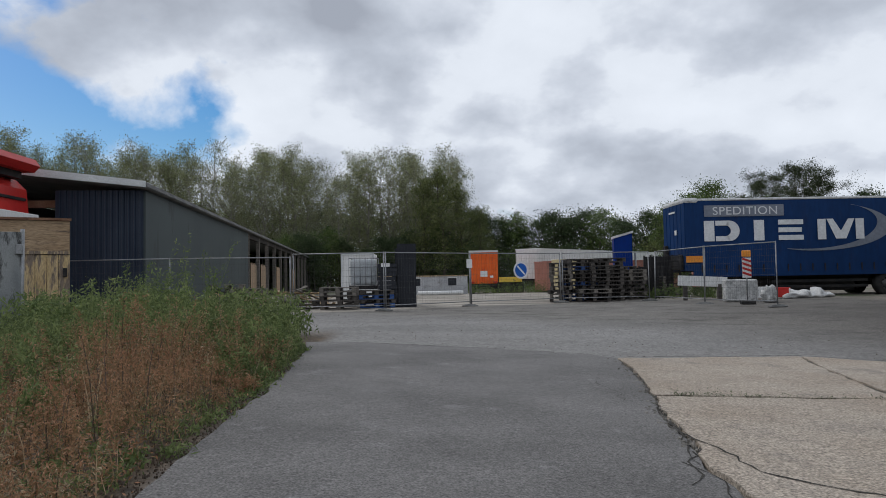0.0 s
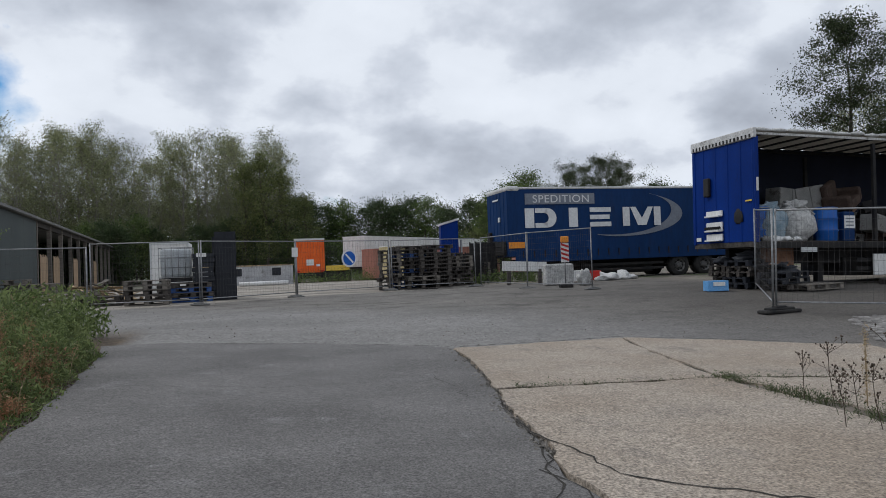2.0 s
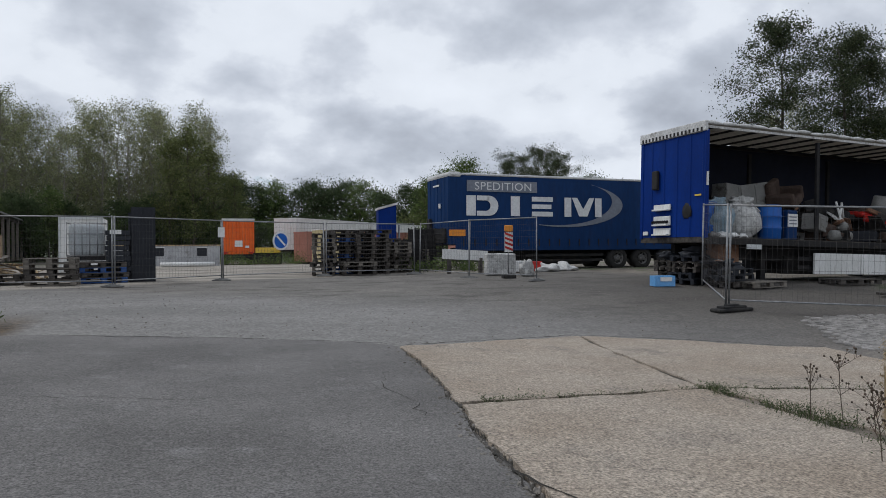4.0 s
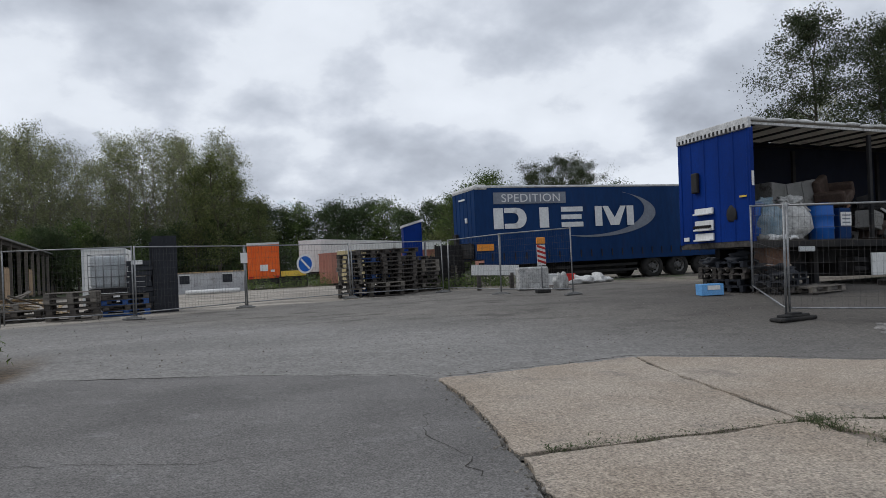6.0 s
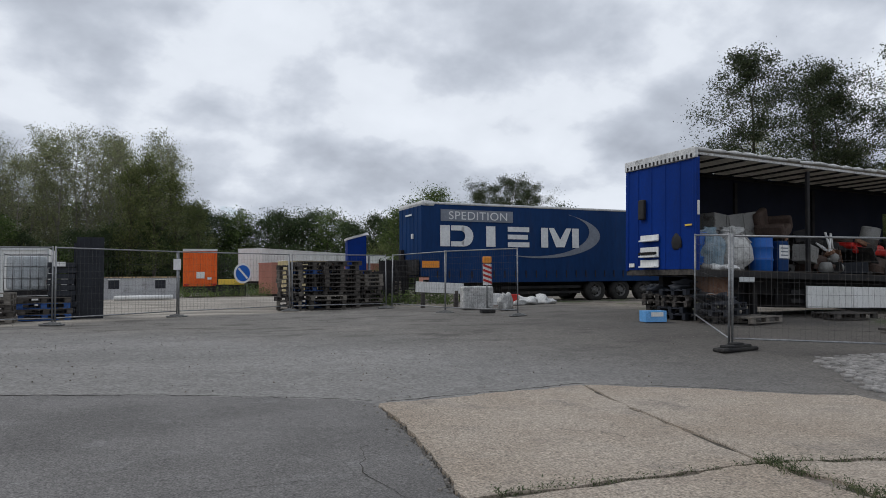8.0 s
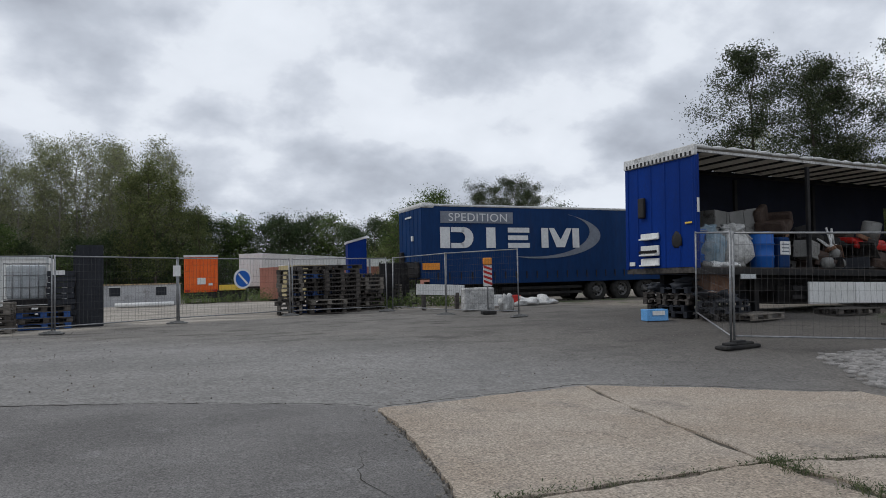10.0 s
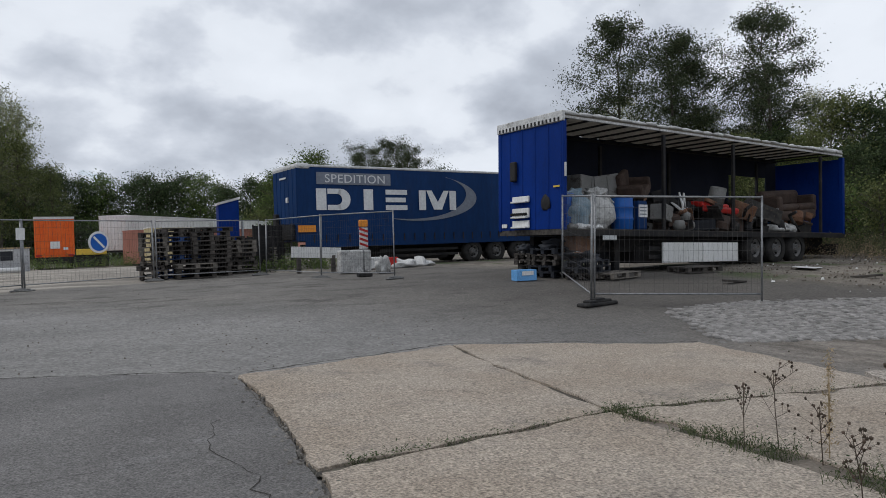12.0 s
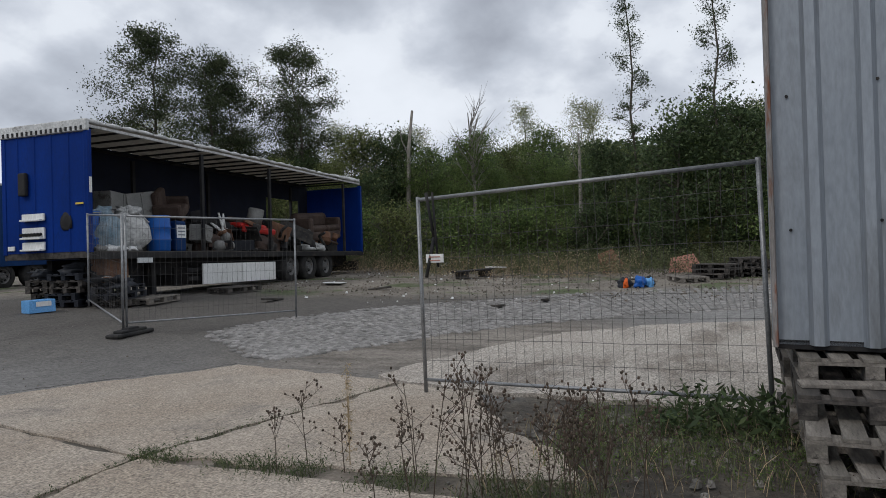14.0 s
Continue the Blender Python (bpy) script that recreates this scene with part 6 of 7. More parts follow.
def heap(n, x0, x1, y0, y1, z1, seed):
    """Scrap lying about the deck: each piece a thing of its own."""
    rd = random.Random(seed)
    for i in range(n):
        x, y = rd.uniform(x0, x1), rd.uniform(y0, y1)
        s = rd.uniform(0.2, 0.52)
        z = 0.0 if i < n * 0.5 else rd.uniform(0.15, z1)
        kind = rd.choice(["crate", "motor", "pipe", "tyre", "sheet", "drum"])
        m = on_deck(x, y, z, 0 if kind == "crate" and z == 0 else rd.uniform(-25, 25), rd.uniform(-25, 25) if z else 0, rd.uniform(0, 360))
        mat = rd.choice([DARKSTUFF, DARKSTUFF, CHASSIS, RUST, GREYCAB, BROWN, BLACKPL])
        bm = bmesh.new()
        if kind == "crate":
            box(bm, (0, 0, s / 2), (s * 1.4, s, s), bevel=0.02)
            for k in (-1, 1):
                box(bm, (0, k * s * 0.5, s * 0.8), (s * 1.3, 0.02, s * 0.2))
            solo("scrap_crate", bm, mat, m, "grimy crate among scrap on the deck", "crate", "load")
        elif kind == "motor":
            spin(bm, [(s * 0.3, 0), (s * 0.5, 0.02), (s * 0.5, s * 0.8), (s * 0.3, s * 0.9), (s * 0.1, s * 1.1)], 14)
            box(bm, (0, 0, s * 0.4), (s * 1.3, s * 0.3, s * 0.3), bevel=0.02)
            solo("scrap_motor", bm, mat, m, "greasy dark motor among scrap", "motor", "load")
        elif kind == "pipe":
            tube(bm, (-s * 1.6, 0, 0.06), (s * 1.6, 0, 0.06), 0.05, seg=10)
            tube(bm, (s * 1.6, 0, 0.06), (s * 1.8, 0.2, 0.2), 0.05, seg=10)
            solo("scrap_pipe", bm, mat, m, "bent metal pipe among scrap", "pipe", "load")
        elif kind == "tyre":
            spin(bm, [(0.19, 0), (0.31, 0), (0.34, 0.05), (0.34, 0.15), (0.31, 0.2), (0.19, 0.2)], 22)
            solo("old_tyre", bm, RUBBER, m, "old black tyre among scrap", "tyre", "load")
        elif kind == "sheet":
            plate(bm, [(-s * 1.5, 0), (s * 1.5, 0.05), (s * 1.4, s), (-s * 1.2, s * 0.9)], 0.02)
            solo("scrap_sheet", bm, mat, m, "bent metal sheet among scrap", "sheet", "load")
        else:
            spin(bm, [(s * 0.5, 0), (s * 0.5, s * 0.4), (s * 0.53, s * 0.42), (s * 0.5, s * 0.44), (s * 0.5, s), (s * 0.42, s * 1.04)], 18)
            solo("small_drum", bm, mat, m, "small dirty drum among scrap", "drum", "load")


heap(26, 3.1, 5.2, 0.25, 1.6, 0.75, 1)
heap(46, 4.2, 8.6, 0.25, 2.1, 0.9, 2)
heap(34, 8.0, 13.0, 0.25, 2.0, 0.5, 3)
heap(34, 5.0, 9.6, 0.5, 2.1, 1.05, 11)
heap(16, 3.4, 5.4, 0.7, 2.1, 1.0, 12)
make_seat(on_deck(3.95, 1.15, 0.85, 0, -22, 25), "dark brown armchair tipped on top of scrap")
solo("gas_cylinder", spin(bmesh.new(), [(0.05, -0.42), (0.14, -0.38), (0.15, -0.3), (0.15, 0.3), (0.14, 0.38), (0.05, 0.42)], 18, pose(0, 0, 0.16, 0, 90)), GREYCAB, on_deck(4.95, 0.25, 0, 0, 0, 6), "grey gas cylinder lying at the deck edge", "cylinder", "load")
bm = bmesh.new()
for a, b in (((0, 0, 0), (0.25, 0.1, 0.75)), ((0.3, 0, 0), (-0.1, 0.1, 0.7)), ((0.05, 0, 0.2), (0.35, 0, 0.3)), ((0.25, 0.1, 0.75), (0.45, 0.1, 0.35))):
    tube(bm, a, b, 0.03, seg=8)
box(bm, (0.12, 0.2, 0.3), (0.4, 0.35, 0.05), pose(0, 0, 0, 40), bevel=0.01)
solo("garden_chair", bm, WHITE, on_deck(5.35, 0.6, 0.45, 0, 10, 15), "white plastic chair tipped over on scrap", "chair", "load")


def make_red_body():
    t = thing("red_bonnet", on_deck(6.9, 0.9, 0.72, 4, 3, -6), "red car bonnet and bumper lying on scrap", "car part", "load")
    part("bonnet", box(bmesh.new(), (0, 0, 0.1), (1.25, 0.8, 0.18), bevel=0.08), RED, t)
    part("bumper", box(bmesh.new(), (0.1, -0.5, -0.02), (1.5, 0.16, 0.2), bevel=0.06), RED, t)
    part("edge", box(bmesh.new(), (-0.3, -0.44, 0.2), (0.5, 0.1, 0.12), pose(0, 0, 0, 0, 14), bevel=0.02), RUST, t)


make_red_body()


def make_sofa():
    t = thing("sofa", on_deck(11.6, 0.95, 0.42, 0, -4, 4) @ Matrix.Diagonal((1.22, 1.1, 1.15, 1)), "brown upholstered sofa lying on the load", "sofa", "load")
    part("base", box(bmesh.new(), (0, 0, 0.18), (2.15, 0.85, 0.32), bevel=0.09), BROWN, t)
    for s in (-0.52, 0.52):
        part("seat_cushion", box(bmesh.new(), (s, -0.05, 0.42), (1.02, 0.78, 0.2), bevel=0.08), BROWN, t)
    part("backrest", box(bmesh.new(), (0, 0.25, 0.70), (2.1, 0.32, 0.5), bevel=0.12), BROWN, t)
    for s in (-1, 1):
        part("armrest", box(bmesh.new(), (s * 1.02, 0, 0.5), (0.24, 0.85, 0.55), bevel=0.09), BROWN, t)


make_sofa()
solo("timber_stack", box(bmesh.new(), (0, 0, 0.21), (1.9, 0.7, 0.4), bevel=0.01), DARKSTUFF, on_deck(11.75, 1.0, 0.0), "dark crate under the sofa", "crate", "load")
for i, (x, y, w, mat, what) in enumerate(((9.9, 0.35, 0.9, BAG, "white"), (10.6, 0.4, 0.8, BAG, "white"), (9.6, 0.8, 0.7, GREYCAB, "grey"), (10.2, 0.9, 0.5, PALEBLUE, "blue"))):
    bm = bmesh.new(); blob(bm, (0, 0, 0.13), (w / 2, 0.3, 0.17), 30 + i, 0.3, 3)
    solo("plastic_sack", bm, mat, on_deck(x, y, 0.0 if i < 2 else 0.22), what + " plastic sack lying on the deck", "sack", "load")
for i in range(8):
    bm = bmesh.new(); blob(bm, (0, 0, 0.06), (0.14, 0.1, 0.08), 60 + i, 0.4, 2)
    solo("litter", bm, rng.choice([BAG, GREYCAB, WHITE]), on_deck(0.4 + 0.16 * i, 0.12 + rng.uniform(0, 0.1)), "pale crumpled litter at the deck edge", "litter", "load")

# under the trailer's nose
solo("drinks_carton", box(bmesh.new(), (0, 0, 0.13), (0.52, 0.34, 0.26), bevel=0.008), PALEBLUE, pose(10.42, 16.5, ground_z(10.4, 16.5) - 0.01, 0, 0, -12), "light blue and white cardboard carton on the ground", "carton")
solo("carton_panel", box(bmesh.new(), (0, 0, 0), (0.30, 0.006, 0.10)), WHITE, pose(10.40, 16.315, ground_z(10.4, 16.5) + 0.17, 0, 0, -12), "white print on a light blue carton", "print")
for i, (x, y, n) in enumerate(((11.95, 17.0, 5), (12.0, 16.1, 3), (11.9, 17.9, 4))):
    stack([pal_black, pal_black, pal_dark], x, y, n, 10 + 15 * i, None, 0.06)
    bm = bmesh.new(); blob(bm, (0, 0, 0.10), (0.5, 0.36, 0.14), 70 + i, 0.6, 3)
    solo("black_foil", bm, BLACKPL, pose(x, y, ground_z(x, y) + n * 0.146 - 0.02, 0, 0, 30 * i), "black plastic foil heaped on pallets", "foil", "black foil")
for i in range(6):
    bm = bmesh.new(); blob(bm, (0, 0, 0.05), (0.16, 0.1, 0.07), 80 + i, 0.5, 2)
    solo("litter", bm, rng.choice([BAG, WHITE, RUST]), pose(12.0 + rng.uniform(-0.3, 0.4), 16.1 + rng.uniform(-0.2, 0.2), ground_z(12.0, 16.1) + 0.52), "pale crumpled litter on pallets", "litter", "litter under trailer")
solo("rusty_locker", box(bmesh.new(), (0, 0, 0.27), (0.7, 0.5, 0.5), bevel=0.02), RUST, T2 @ pose(1.0, 0.5, 0.62), "rusty locker under the load deck", "locker")
copy_thing(pal_grey, pose(12.6, 15.7, ground_z(12.6, 15.7), 0, 0, 12))
copy_thing(pal_dark, pose(15.6, 15.7, ground_z(15.6, 15.7), 0, 0, -8))

# ---- far left: truck and crates ----


def make_truck():
    t = thing("red_truck", pose(-12.45, 17.0, ground_z(-12, 17), 0, 0, 5), "red lorry cab with a roof deflector", "truck")
    bm = bmesh.new(); plate(bm, [(-2.2, 1.0), (-0.3, 1.0), (-0.05, 2.2), (-0.2, 3.75), (-0.5, 4.05), (-2.2, 4.05)], 2.3)
    part("cab", bm, RED, t)
    bm = bmesh.new(); plate(bm, [(-1.9, 4.25), (0.05, 4.25), (0.22, 4.42), (0.08, 4.62), (-0.9, 4.90), (-1.9, 4.98)], 2.2, pose(0, 0.05, 0))
    part("roof_deflector", bm, RED, t, "red roof deflector")
    part("deflector_bracket", box(bmesh.new(), (-1.0, 1.1, 4.15), (1.6, 1.9, 0.2)), CHASSIS, t)
    part("side_trim", box(bmesh.new(), (-1.0, -0.06, 2.9), (2.0, 0.12, 0.24), bevel=0.03), WHITE, t, "white side trim")
    part("side_trim", box(bmesh.new(), (0.0, 1.15, 2.9), (0.3, 2.36, 0.26), bevel=0.03), WHITE, t, "white side trim")
    part("grille_line", box(bmesh.new(), (-0.16, 1.15, 3.45), (0.1, 2.0, 0.08), bevel=0.01), CHASSIS, t)
    part("window", box(bmesh.new(), (-1.1, -0.01, 2.5), (0.9, 0.03, 0.6)), BLACKPL, t)
    part("chassis", box(bmesh.new(), (-2.6, 1.15, 0.8), (5, 1.8, 0.5)), CHASSIS, t)
    for x in (-1.0, -4.2):
        for y in (0.2, 2.1):
            wheel(t, x, y, 0.52)


make_truck()


PLY = material("weathered_plywood", (0.30, 0.205, 0.125), (0.40, 0.29, 0.185), 1.4, 0.85, bump=0.2, grain=14, grain_amount=0.3, stretch=(0.7, 3, 4), c3=(0.14, 0.10, 0.075), c3_scale=3, c3_from=0.55, c3_to=0.65)


def make_board_container():
    t = thing("boarded_container", pose(-11.4, 12.0, ground_z(-10, 13), 0, 0, 33), "old boarded container with peeling ochre paint", "container")
    for i in range(18):
        h = 1.62 + rng.uniform(-0.01, 0.01)
        part("board", box(bmesh.new(), (0.12 + i * 0.205, 0, h / 2), (0.198, 0.05, h), bevel=0.006), WOOD_OLD, t)
    part("top_board", box(bmesh.new(), (1.85, 0.0, 2.0), (3.7, 0.06, 0.62), bevel=0.01), PLY, t, "bare tan plywood top board, weathered")
    part("rail", box(bmesh.new(), (1.85, -0.01, 1.66), (3.7, 0.09, 0.07)), WOOD_OLD, t)
    part("cap", box(bmesh.new(), (1.85, 0.0, 2.34), (3.76, 0.14, 0.05)), RUST, t)
    part("side_wall", box(bmesh.new(), (3.68, 1.0, 1.15), (0.06, 2.0, 2.3)), WOOD, t)
    part("latch", box(bmesh.new(), (3.62, -0.06, 1.25), (0.08, 0.06, 0.18), bevel=0.01), CHASSIS, t)


make_board_container()


def make_grey_gate():
    t = thing("steel_gate", pose(-9.5, 9.22, ground_z(-8.5, 10) - 0.15, 0, 0, 33), "grey steel gate leaf with dark stains", "gate")
    part("sheet", box(bmesh.new(), (1.45, 0, 1.0), (2.9, 0.05, 1.95), bevel=0.006), material("stained_grey_sheet", (0.16, 0.17, 0.18), (0.30, 0.31, 0.31), 1.2, 0.6, 0.2, bump=0.1, c3=(0.05, 0.05, 0.05), c3_scale=2.4, c3_from=0.52, c3_to=0.6, stretch=(2, 2, 0.6)), t)
    part("edge_tube", tube(bmesh.new(), (2.9, 0, 0), (2.9, 0, 2.02), 0.03), STEEL, t)
    part("lock", box(bmesh.new(), (2.86, -0.05, 1.7), (0.1, 0.08, 0.16), bevel=0.01), STEEL, t)


make_grey_gate()

# ---- the grey container on pallets ----


RUST_ANGLE = material("rust_stained_angle", (0.20, 0.185, 0.175), (0.27, 0.25, 0.24), 2, 0.7, 0.2, bump=0.15, grain=25, c3=(0.20, 0.085, 0.05), c3_scale=3.5, c3_from=0.50, c3_to=0.60, stretch=(3, 3, 0.6))


def make_zinc_container():
    t = thing("sheet_container", pose(5.62, 3.15, 0.44, 0, 0, -90 - 8), "grey ribbed zinc-sheet container raised on pallets", "container")
    # local x runs away along the face, local y into the container
    bm = ribbed(bmesh.new(), 5.8, 2.6, 0.30, 0.045, 0.004, 0.62)
    part("face_sheet", bm, ZINC, t)
    bm = ribbed(bmesh.new(), 2.3, 2.6, 0.30, 0.045, 0.004, 0.62)
    bmesh.ops.transform(bm, matrix=pose(0.0, 2.3, 0, 0, 0, -90), verts=bm.verts)
    part("end_sheet", bm, ZINC, t)
    part("corner_angle", box(bmesh.new(), (-0.006, -0.03, 1.3), (0.03, 0.11, 2.62), bevel=0.004), RUST_ANGLE, t, "rust-stained steel corner angle")
    part("roof", box(bmesh.new(), (2.9, 1.15, 2.63), (5.9, 2.4, 0.06)), ZINC, t)
    part("floor", box(bmesh.new(), (2.9, 1.15, -0.0), (5.8, 2.3, 0.06)), CHASSIS, t)
    part("back", box(bmesh.new(), (2.9, 2.3, 1.3), (5.8, 0.03, 2.6)), ZINC, t)
    for i in range(10):
        for z in (0.75, 1.62, 2.3):
            part("screw", tube(bmesh.new(), (0.1 + i * 0.3 + (0.2 if i % 3 == 1 else 0), -0.004, z + 0.04 * (i % 2)), (0.1 + i * 0.3 + (0.2 if i % 3 == 1 else 0), -0.014, z + 0.04 * (i % 2)), 0.011, seg=6), CHASSIS, t)


make_zinc_container()
gz = -0.34
for lev, front in enumerate((4.62, 4.52, 4.66, 4.98, 5.38)):
    for col in range(4):
        for row in range(2):
            copy_thing(pal_grey if (lev + col) % 3 else pal_dark, pose(front + 0.6 + row * 1.24 + (rng.gauss(0, 0.05) if col else 0), 2.66 - col * 0.83 + rng.gauss(0, 0.015), gz + lev * 0.1465, 0, 0, rng.gauss(-2.0, 1.3)))
solo("loose_board", box(bmesh.new(), (0, 0, 0), (0.12, 1.25, 0.025), bevel=0.004), WOOD, pose(5.28, 2.45, gz + 0.60, 0, -2, 4), "loose grey board on the pallets", "board", "loose boards")
# notice and strap on the leaning fence
bm = box(bmesh.new(), (0, 0, 0), (0.20, 0.008, 0.085), bevel=0.002)
solo("notice_plate", bm, WHITE, pose(6.86, 6.10, 1.04, 0, 0, -98), "small white notice plate wired to the fence", "notice")
for k in range(2):
    solo("notice_print", box(bmesh.new(), (0, 0, 0), (0.13, 0.004, 0.010)), PINK, pose(6.85, 6.10, 1.055 - 0.035 * k, 0, 0, -98), "faded red print bars on a notice", "print", "notice print")
bm = bmesh.new()
tube(bm, (0, 0, 0), (0.05, -0.05, -0.45), 0.016, seg=6); tube(bm, (0.05, -0.05, -0.45), (-0.02, 0.02, -0.85), 0.018, seg=6); tube(bm, (0.02, -0.06, 0), (0.06, -0.08, -0.75), 0.012, seg=6)
solo("rubber_strap", bm, RUBBER, pose(6.86, 6.17, 1.70), "black rubber strap hanging from the fence", "strap")

# ---- litter and rubble on the right ----
solo("white_sheet", box(bmesh.new(), (0, 0, 0.015), (0.95, 0.6, 0.02), bevel=0.004), WHITE, pose(19.0, 14.6, ground_z(19, 14.6) + 0.02, 3, 2, 20), "dirty white board lying on the dirt", "board")


def make_bench_board():
    t = thing("long_board", pose(23.8, 11.6, ground_z(23.8, 11.6), 0, 0, -20), "long dark board with a white end lying on rubble", "board")
    part("plank", box(bmesh.new(), (0, 0, 0.28), (2.0, 0.5, 0.05), bevel=0.01), CHASSIS, t)
    part("white_end", box(bmesh.new(), (1.3, 0, 0.32), (0.7, 0.5, 0.05), pose(0, 0, 0, 0, 4), bevel=0.01), WHITE, t)
    for x in (-0.7, 0.6):
        part("support", box(bmesh.new(), (x, 0, 0.13), (0.3, 0.4, 0.26), bevel=0.03), DARKSTUFF, t)


make_bench_board()
for i, (x, y, mat, w, what) in enumerate(((19.7, 5.4, BARREL, 0.4, "blue"), (19.9, 5.15, PALEBLUE, 0.25, "blue"), (19.6, 5.75, ORANGE, 0.16, "orange"), (19.9, 5.8, BLACKPL, 0.4, "black"), (20.2, 5.2, BLACKPL, 0.45, "black"), (29.0, 14.8, BAG, 1.3, "white"))):
    bm = bmesh.new(); blob(bm, (0, 0, 0.1), (w / 2, w * 0.4, 0.16), 40 + i, 0.4, 3)
    solo("plastic_rubbish", bm, mat, pose(x, y, ground_z(x, y) - 0.02), what + " plastic rubbish on the ground", "rubbish", "rubbish")
for x, y, n, turn, k in ((21.8, 4.0, 1, 25, pal_grey), (23.0, 3.3, 3, 60, pal_dark), (23.9, 2.4, 4, 15, pal_dark), (24.6, 3.4, 2, 40, pal_dark), (25.3, 2.2, 3, 10, pal_dark)):
    stack([k], x, y, n, turn, None, 0.15)
for x, y, w, h, turn in ((26.5, 7.3, 1.6, 1.1, 30), (26.5, 5.0, 1.3, 0.8, -15)):
    bm = bmesh.new(); plate(bm, [(0, 0), (w, 0), (w * 0.75, h), (w * 0.1, h * 0.8)], 0.05)
    solo("rusty_sheet", bm, RUST if h > 1 else PINK, pose(x, y, ground_z(x, y) - 0.05, -30, 0, turn - 60), "rusty red metal sheet leaning on the bank", "sheet", "rusty sheets")
for x, y, l, turn in ((16.2, 7.2, 0.9, 10), (22.3, 6.0, 0.8, 70), (15.0, 8.0, 0.5, 40), (18.2, 12.6, 0.7, 120), (14.4, 13.6, 0.8, 5)):
    solo("broken_plank", box(bmesh.new(), (0, 0, 0.03), (l, 0.16, 0.05), pose(0, 0, 0, 0, 5), bevel=0.01), WOOD_DARK, pose(x, y, ground_z(x, y), 0, 0, turn), "broken dark plank on the ground", "plank", "broken planks")


def rubble(name, label, n, spot, s0, s1, seed, mat):
    """Loose stones and scraps lying on the ground."""
    rd = random.Random(seed)
    verts, faces = [], []
    for _ in range(n):
        x, y = spot(rd)
        s = s0 + (s1 - s0) * rd.random() ** 3
        z = ground_z(x, y)
        k = len(verts)
        a = rd.uniform(0, 6.28)
        for i in range(5):
            b = a + i * 1.257
            verts.append((x + math.cos(b) * s * rd.uniform(0.6, 1), y + math.sin(b) * s * rd.uniform(0.5, 1), z - 0.005))
        for i in range(5):
            b = a + i * 1.257 + 0.3
            verts.append((x + math.cos(b) * s * 0.5, y + math.sin(b) * s * 0.5, z + s * rd.uniform(0.35, 0.9)))
        faces += [(k + i, k + (i + 1) % 5, k + 5 + (i + 1) % 5, k + 5 + i) for i in range(5)] + [(k + 9, k + 8, k + 7, k + 6, k + 5)]
    me = bpy.data.meshes.new(name); me.from_pydata(verts, [], faces); me.materials.append(mat)
    return tagged(new(name, me), label, "stones", kind="stuff")


STONE = material("loose_stone", (0.15, 0.14, 0.125), (0.22, 0.205, 0.18), 3, 0.9, bump=0.2, island=0.35, world_space=True)
rubble("gravel", "loose gravel on the yard", 2600, lambda r: (r.uniform(-6, 16), r.uniform(14.0, 23.0)), 0.004, 0.015, 1, STONE)
rubble("pebbles", "scattered small pebbles on the asphalt", 700, lambda r: (r.uniform(-2.0, 9.0), r.uniform(3.5, 14.0)), 0.005, 0.016, 2, DIRT)
rubble("verge_debris", "dead leaves and stones along the verge", 7000, lambda r: (lambda y: (verge_x(y) + r.gauss(0.05, 0.17), y))(r.uniform(1.5, 10)), 0.004, 0.013, 3, STALK)
rubble("rubble", "rubble and litter on the dirt", 4200, lambda r: (r.uniform(16, 30), r.uniform(2, 17)), 0.01, 0.05, 4, DIRT)
rubble("litter_scraps", "pale litter scraps on the dirt", 110, lambda r: (r.uniform(15, 27), r.uniform(6, 16)), 0.01, 0.06, 5, WHITE)
rubble("edge_rubble", "crumbled stone along the broken concrete edge", 900, lambda r: (lambda p: (p.x + r.gauss(-0.02, 0.06), p.y))(along(conc_edge[:9], r.random())), 0.006, 0.03, 7, STONE)
rubble("container_rubble", "stones and rubble by the fence foot", 500, lambda r: (r.gauss(5.9, 0.5), r.gauss(4.0, 0.6)), 0.012, 0.05, 6, STONE)
weeds("bank_weeds", "rough weeds at the foot of the bank", [(rng.uniform(24.5, 33), rng.uniform(1, 19), rng.uniform(0.3, 1.1)) for _ in range(1500)], LEAF_BANK, STALK, 0.045, 34, 31, 0.25, 0.16)
weeds("bank_straw", "dry weeds at the foot of the bank", [(rng.uniform(22.5, 31), rng.uniform(6, 19), rng.uniform(0.2, 0.9)) for _ in range(1300)], LEAF_STRAW, STALK, 0.03, 16, 32, 0.3, 0.12)
weeds("yard_weeds", "sparse weeds under the parked trailers", [(rng.uniform(6.5, 10), rng.uniform(26.5, 31), rng.uniform(0.2, 0.6)) for _ in range(160)] + [(rng.uniform(-2, 6), rng.uniform(52, 60), rng.uniform(0.3, 1.1)) for _ in range(260)], LEAF_BUSH, STALK, 0.06, 22, 33, 0.3, 0.12)
for k in (pal_grey, pal_dark, pal_blue, pal_black, pal_pale):
    drop(k)

# ---- cracks in the asphalt and concrete ----


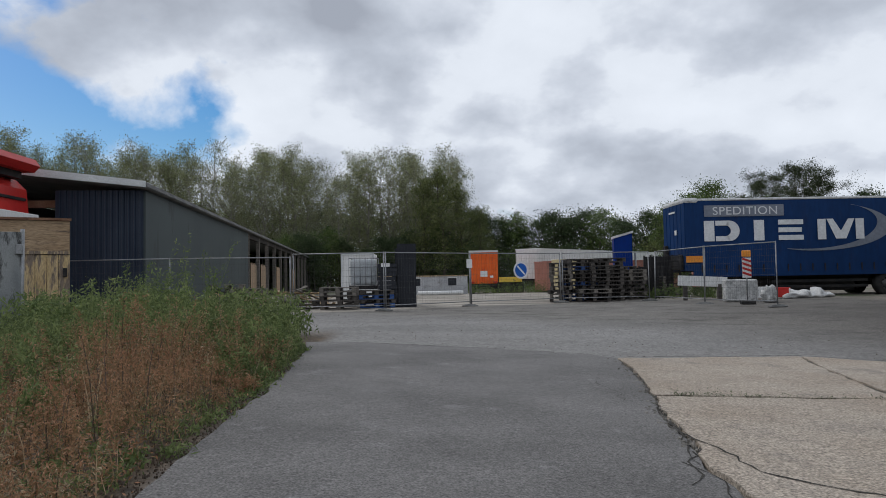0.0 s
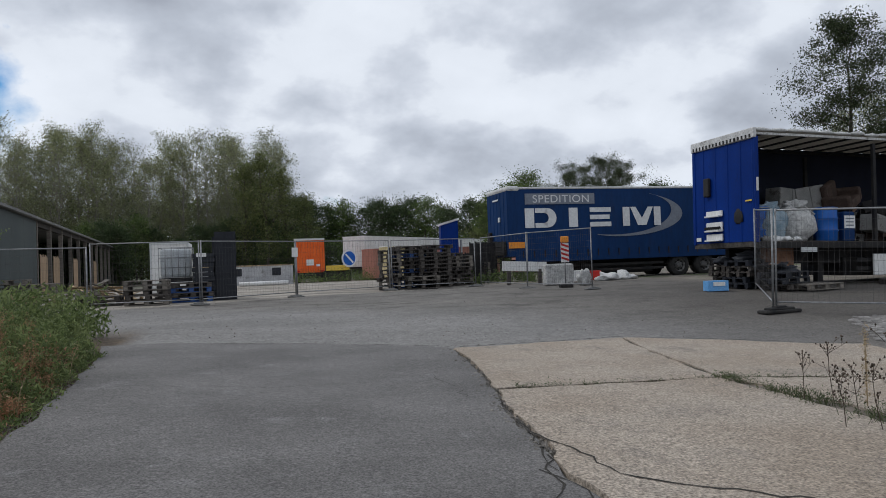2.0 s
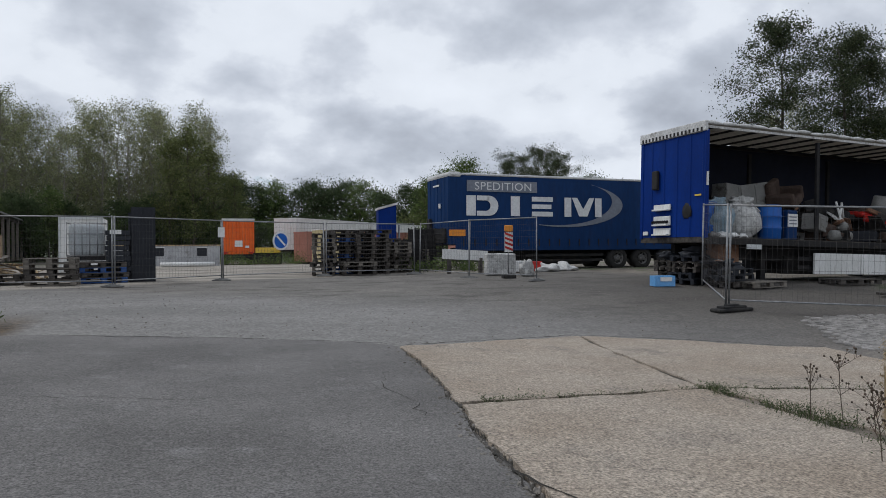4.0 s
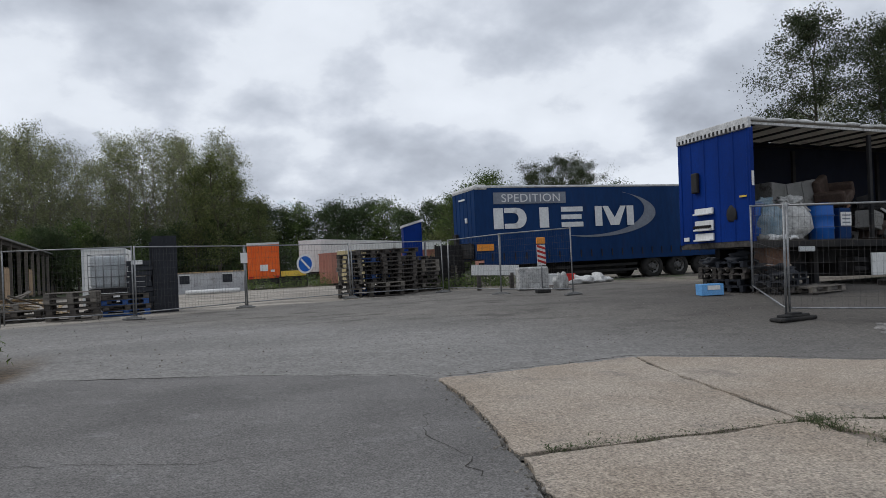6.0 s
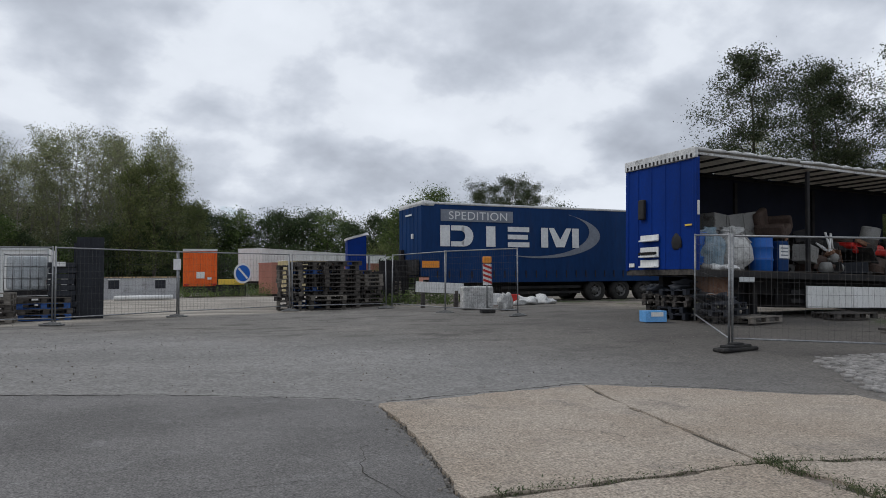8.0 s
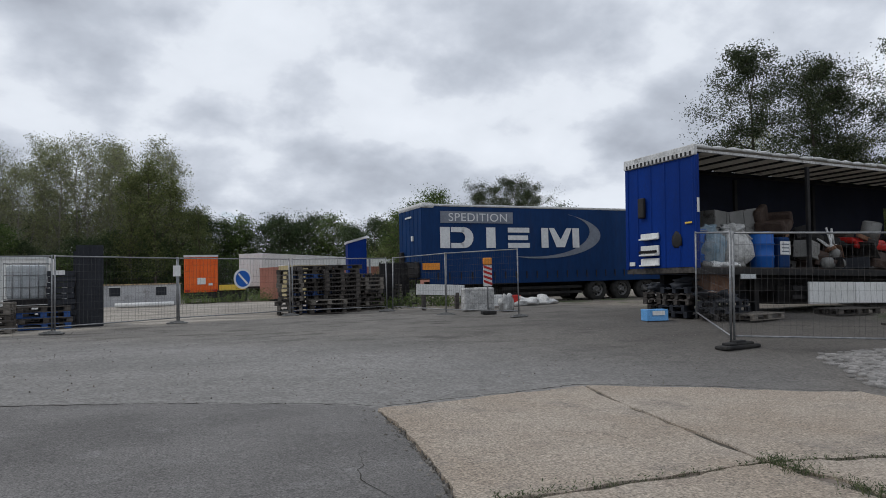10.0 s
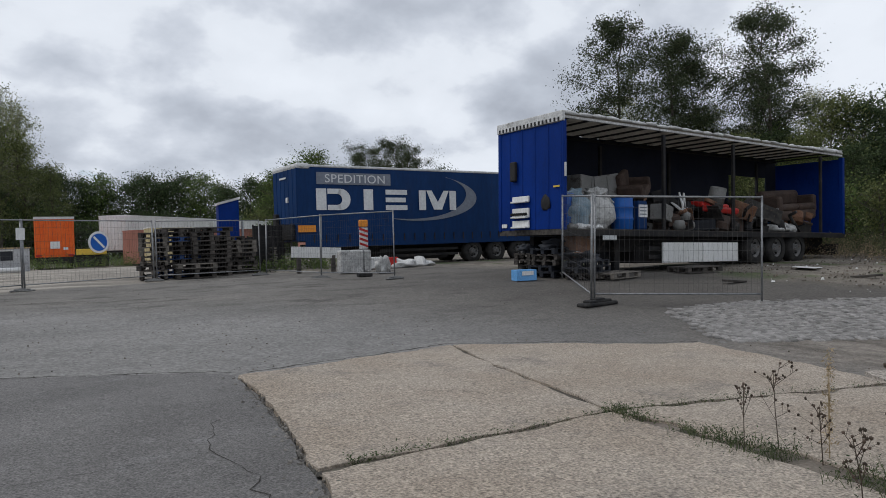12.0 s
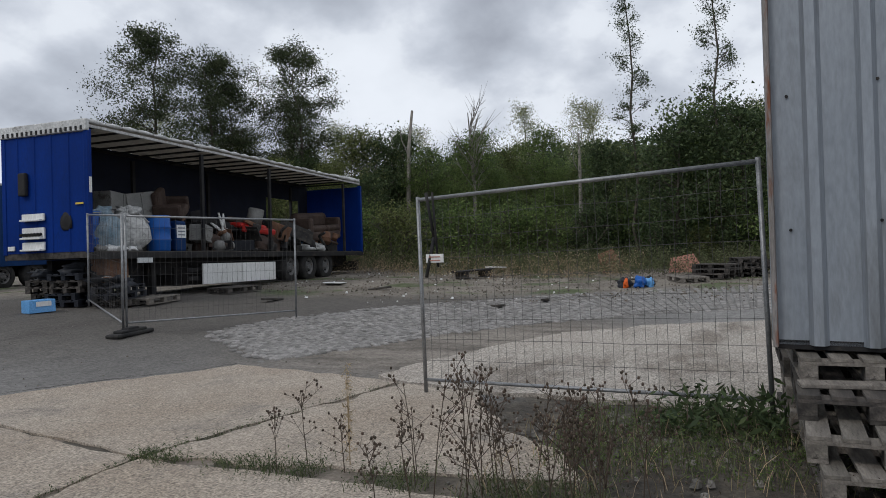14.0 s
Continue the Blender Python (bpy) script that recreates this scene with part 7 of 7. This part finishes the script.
def crack(points, seed, w=0.012, lift=0.0255):
    bm = bmesh.new()
    rd = random.Random(seed)
    pts = []
    for a, b in zip(points, points[1:]):
        a, b = Vector(a), Vector(b)
        k = max(int((b - a).length / 0.09), 1)
        nn = Vector((-(b - a).y, (b - a).x)).normalized()
        pts += [a.lerp(b, i / k) + nn * rd.gauss(0, 0.02) for i in range(k)]
    pts.append(Vector(points[-1]))
    prev = None
    for i, p in enumerate(pts):
        d = (pts[min(i + 1, len(pts) - 1)] - pts[max(i - 1, 0)]).normalized()
        nn = Vector((-d.y, d.x)) * w * rd.uniform(0.3, 1.2)
        cur = [bm.verts.new((q.x, q.y, ground_z(q.x, q.y) + lift)) for q in (p + nn, p - nn)]
        if prev:
            bm.faces.new((prev[0], prev[1], cur[1], cur[0]))
        prev = cur
    return tagged(finish("crack", bm, CRACK), "dark crack in the paving", "crack", kind="structure")


crack([(-1.9, 10.93), (-1.2, 10.83), (0.2, 10.6), (1.66, 10.22), (1.98, 10.05)], 1, 0.014, 0.0155)
crack([(1.45, 8.3), (1.3, 7.6), (1.42, 7.0), (1.35, 6.6)], 2, 0.004, 0.0155)
crack([(1.60, 6.5), (1.5, 5.7), (1.44, 5.1), (1.36, 4.6)], 3, 0.006, 0.0155)
crack([(1.46, 5.4), (1.58, 4.97), (1.66, 4.49), (1.86, 4.28), (2.1, 4.12), (2.6, 3.9)], 4, 0.009)
crack([(1.40, 4.9), (1.28, 4.65), (1.30, 4.4), (1.18, 4.2)], 8, 0.008, 0.0155)
crack([(1.28, 4.65), (1.36, 4.3), (1.30, 3.9)], 9, 0.006, 0.0155)
crack([(-1.5, 7.6), (-0.2, 7.3), (0.9, 7.5)], 5, 0.003, 0.0155)
crack([(3.2, 8.5), (3.5, 8.35), (3.6, 8.1)], 6, 0.004)
crack([(2.1, 9.95), (3.0, 10.22), (3.9, 10.47), (4.8, 10.72), (6.28, 10.33), (8.06, 9.56)], 7, 0.018)

# ---- granite setts ----
LOWER = [(8.3, 9.45), (9.0, 9.0), (9.7, 8.55), (11.24, 7.66), (12.47, 6.5), (13.5, 5.15), (14.8, 2.7), (15.4, 0.5)]
UPPER = [(10.0, 11.9), (11.2, 11.9), (12.5, 11.68), (14.3, 10.9), (15.6, 9.95), (17.9, 7.1), (19.8, 2.4), (20.4, 0.5)]


def sett_mesh(name, boxes):
    verts, faces = [], []
    for x, y, z, w, d, a, tilt in boxes:
        k = len(verts)
        c, s = math.cos(a), math.sin(a)
        for e, h in ((1.0, -0.05), (1.0, 0.0), (0.82, 0.014)):
            for sx, sy in ((-1, -1), (1, -1), (1, 1), (-1, 1)):
                px, py = sx * w * e, sy * d * e
                verts.append((x + px * c - py * s, y + px * s + py * c, z + h + tilt * sx * 0.5))
        for r in (0, 4):
            faces += [(k + r + i, k + r + (i + 1) % 4, k + r + 4 + (i + 1) % 4, k + r + 4 + i) for i in range(4)]
        faces.append((k + 8, k + 9, k + 10, k + 11))
    me = bpy.data.meshes.new(name); me.from_pydata(verts, [], faces)
    return me


setts = []
rows = 150
for i in range(rows):
    f = (i + 0.5) / rows
    a, b = along(LOWER, f), along(UPPER, f)
    wd = (b - a).length
    n = int(wd / 0.135)
    ang = math.atan2((b - a).y, (b - a).x)
    for j in range(n):
        p = a.lerp(b, (j + 0.5 + (i % 2) * 0.5 + rng.gauss(0, 0.04)) / n)
        edge = min(j, n - 1 - j)
        if edge == 0 and rng.random() < 0.4:
            continue
        if i < 16 and rng.random() > (i + 4) / 16:
            continue
        setts.append((p.x, p.y, ground_z(p.x, p.y) - 0.012 + rng.gauss(0, 0.005), 0.058, 0.045 if i < 90 else 0.055, ang + rng.gauss(0, 0.05), rng.gauss(0, 0.006)))
paving = tagged(new("sett_paving"), "worn granite sett paving sunk in dirt", "pavement", kind="structure")
shared = sett_mesh("sett", [(0, 0, 0, 0.058, 0.045, 0, 0.004)])
shared.materials.append(SETT)
near_setts = sorted(setts, key=lambda s: s[0] + s[1] * 0.3)[:300]
for x, y, z, w, d, a, tilt in near_setts:
    same_part("sett", shared, paving, pose(x, y, z, 0, math.degrees(tilt), math.degrees(a)))
chosen = set(near_setts)
rest = sett_mesh("setts", [s for s in setts if s not in chosen])
rest.materials.append(SETT_REST)
rs = new("setts", rest); rs.parent = paving
tagged(rs, kind="stuff")
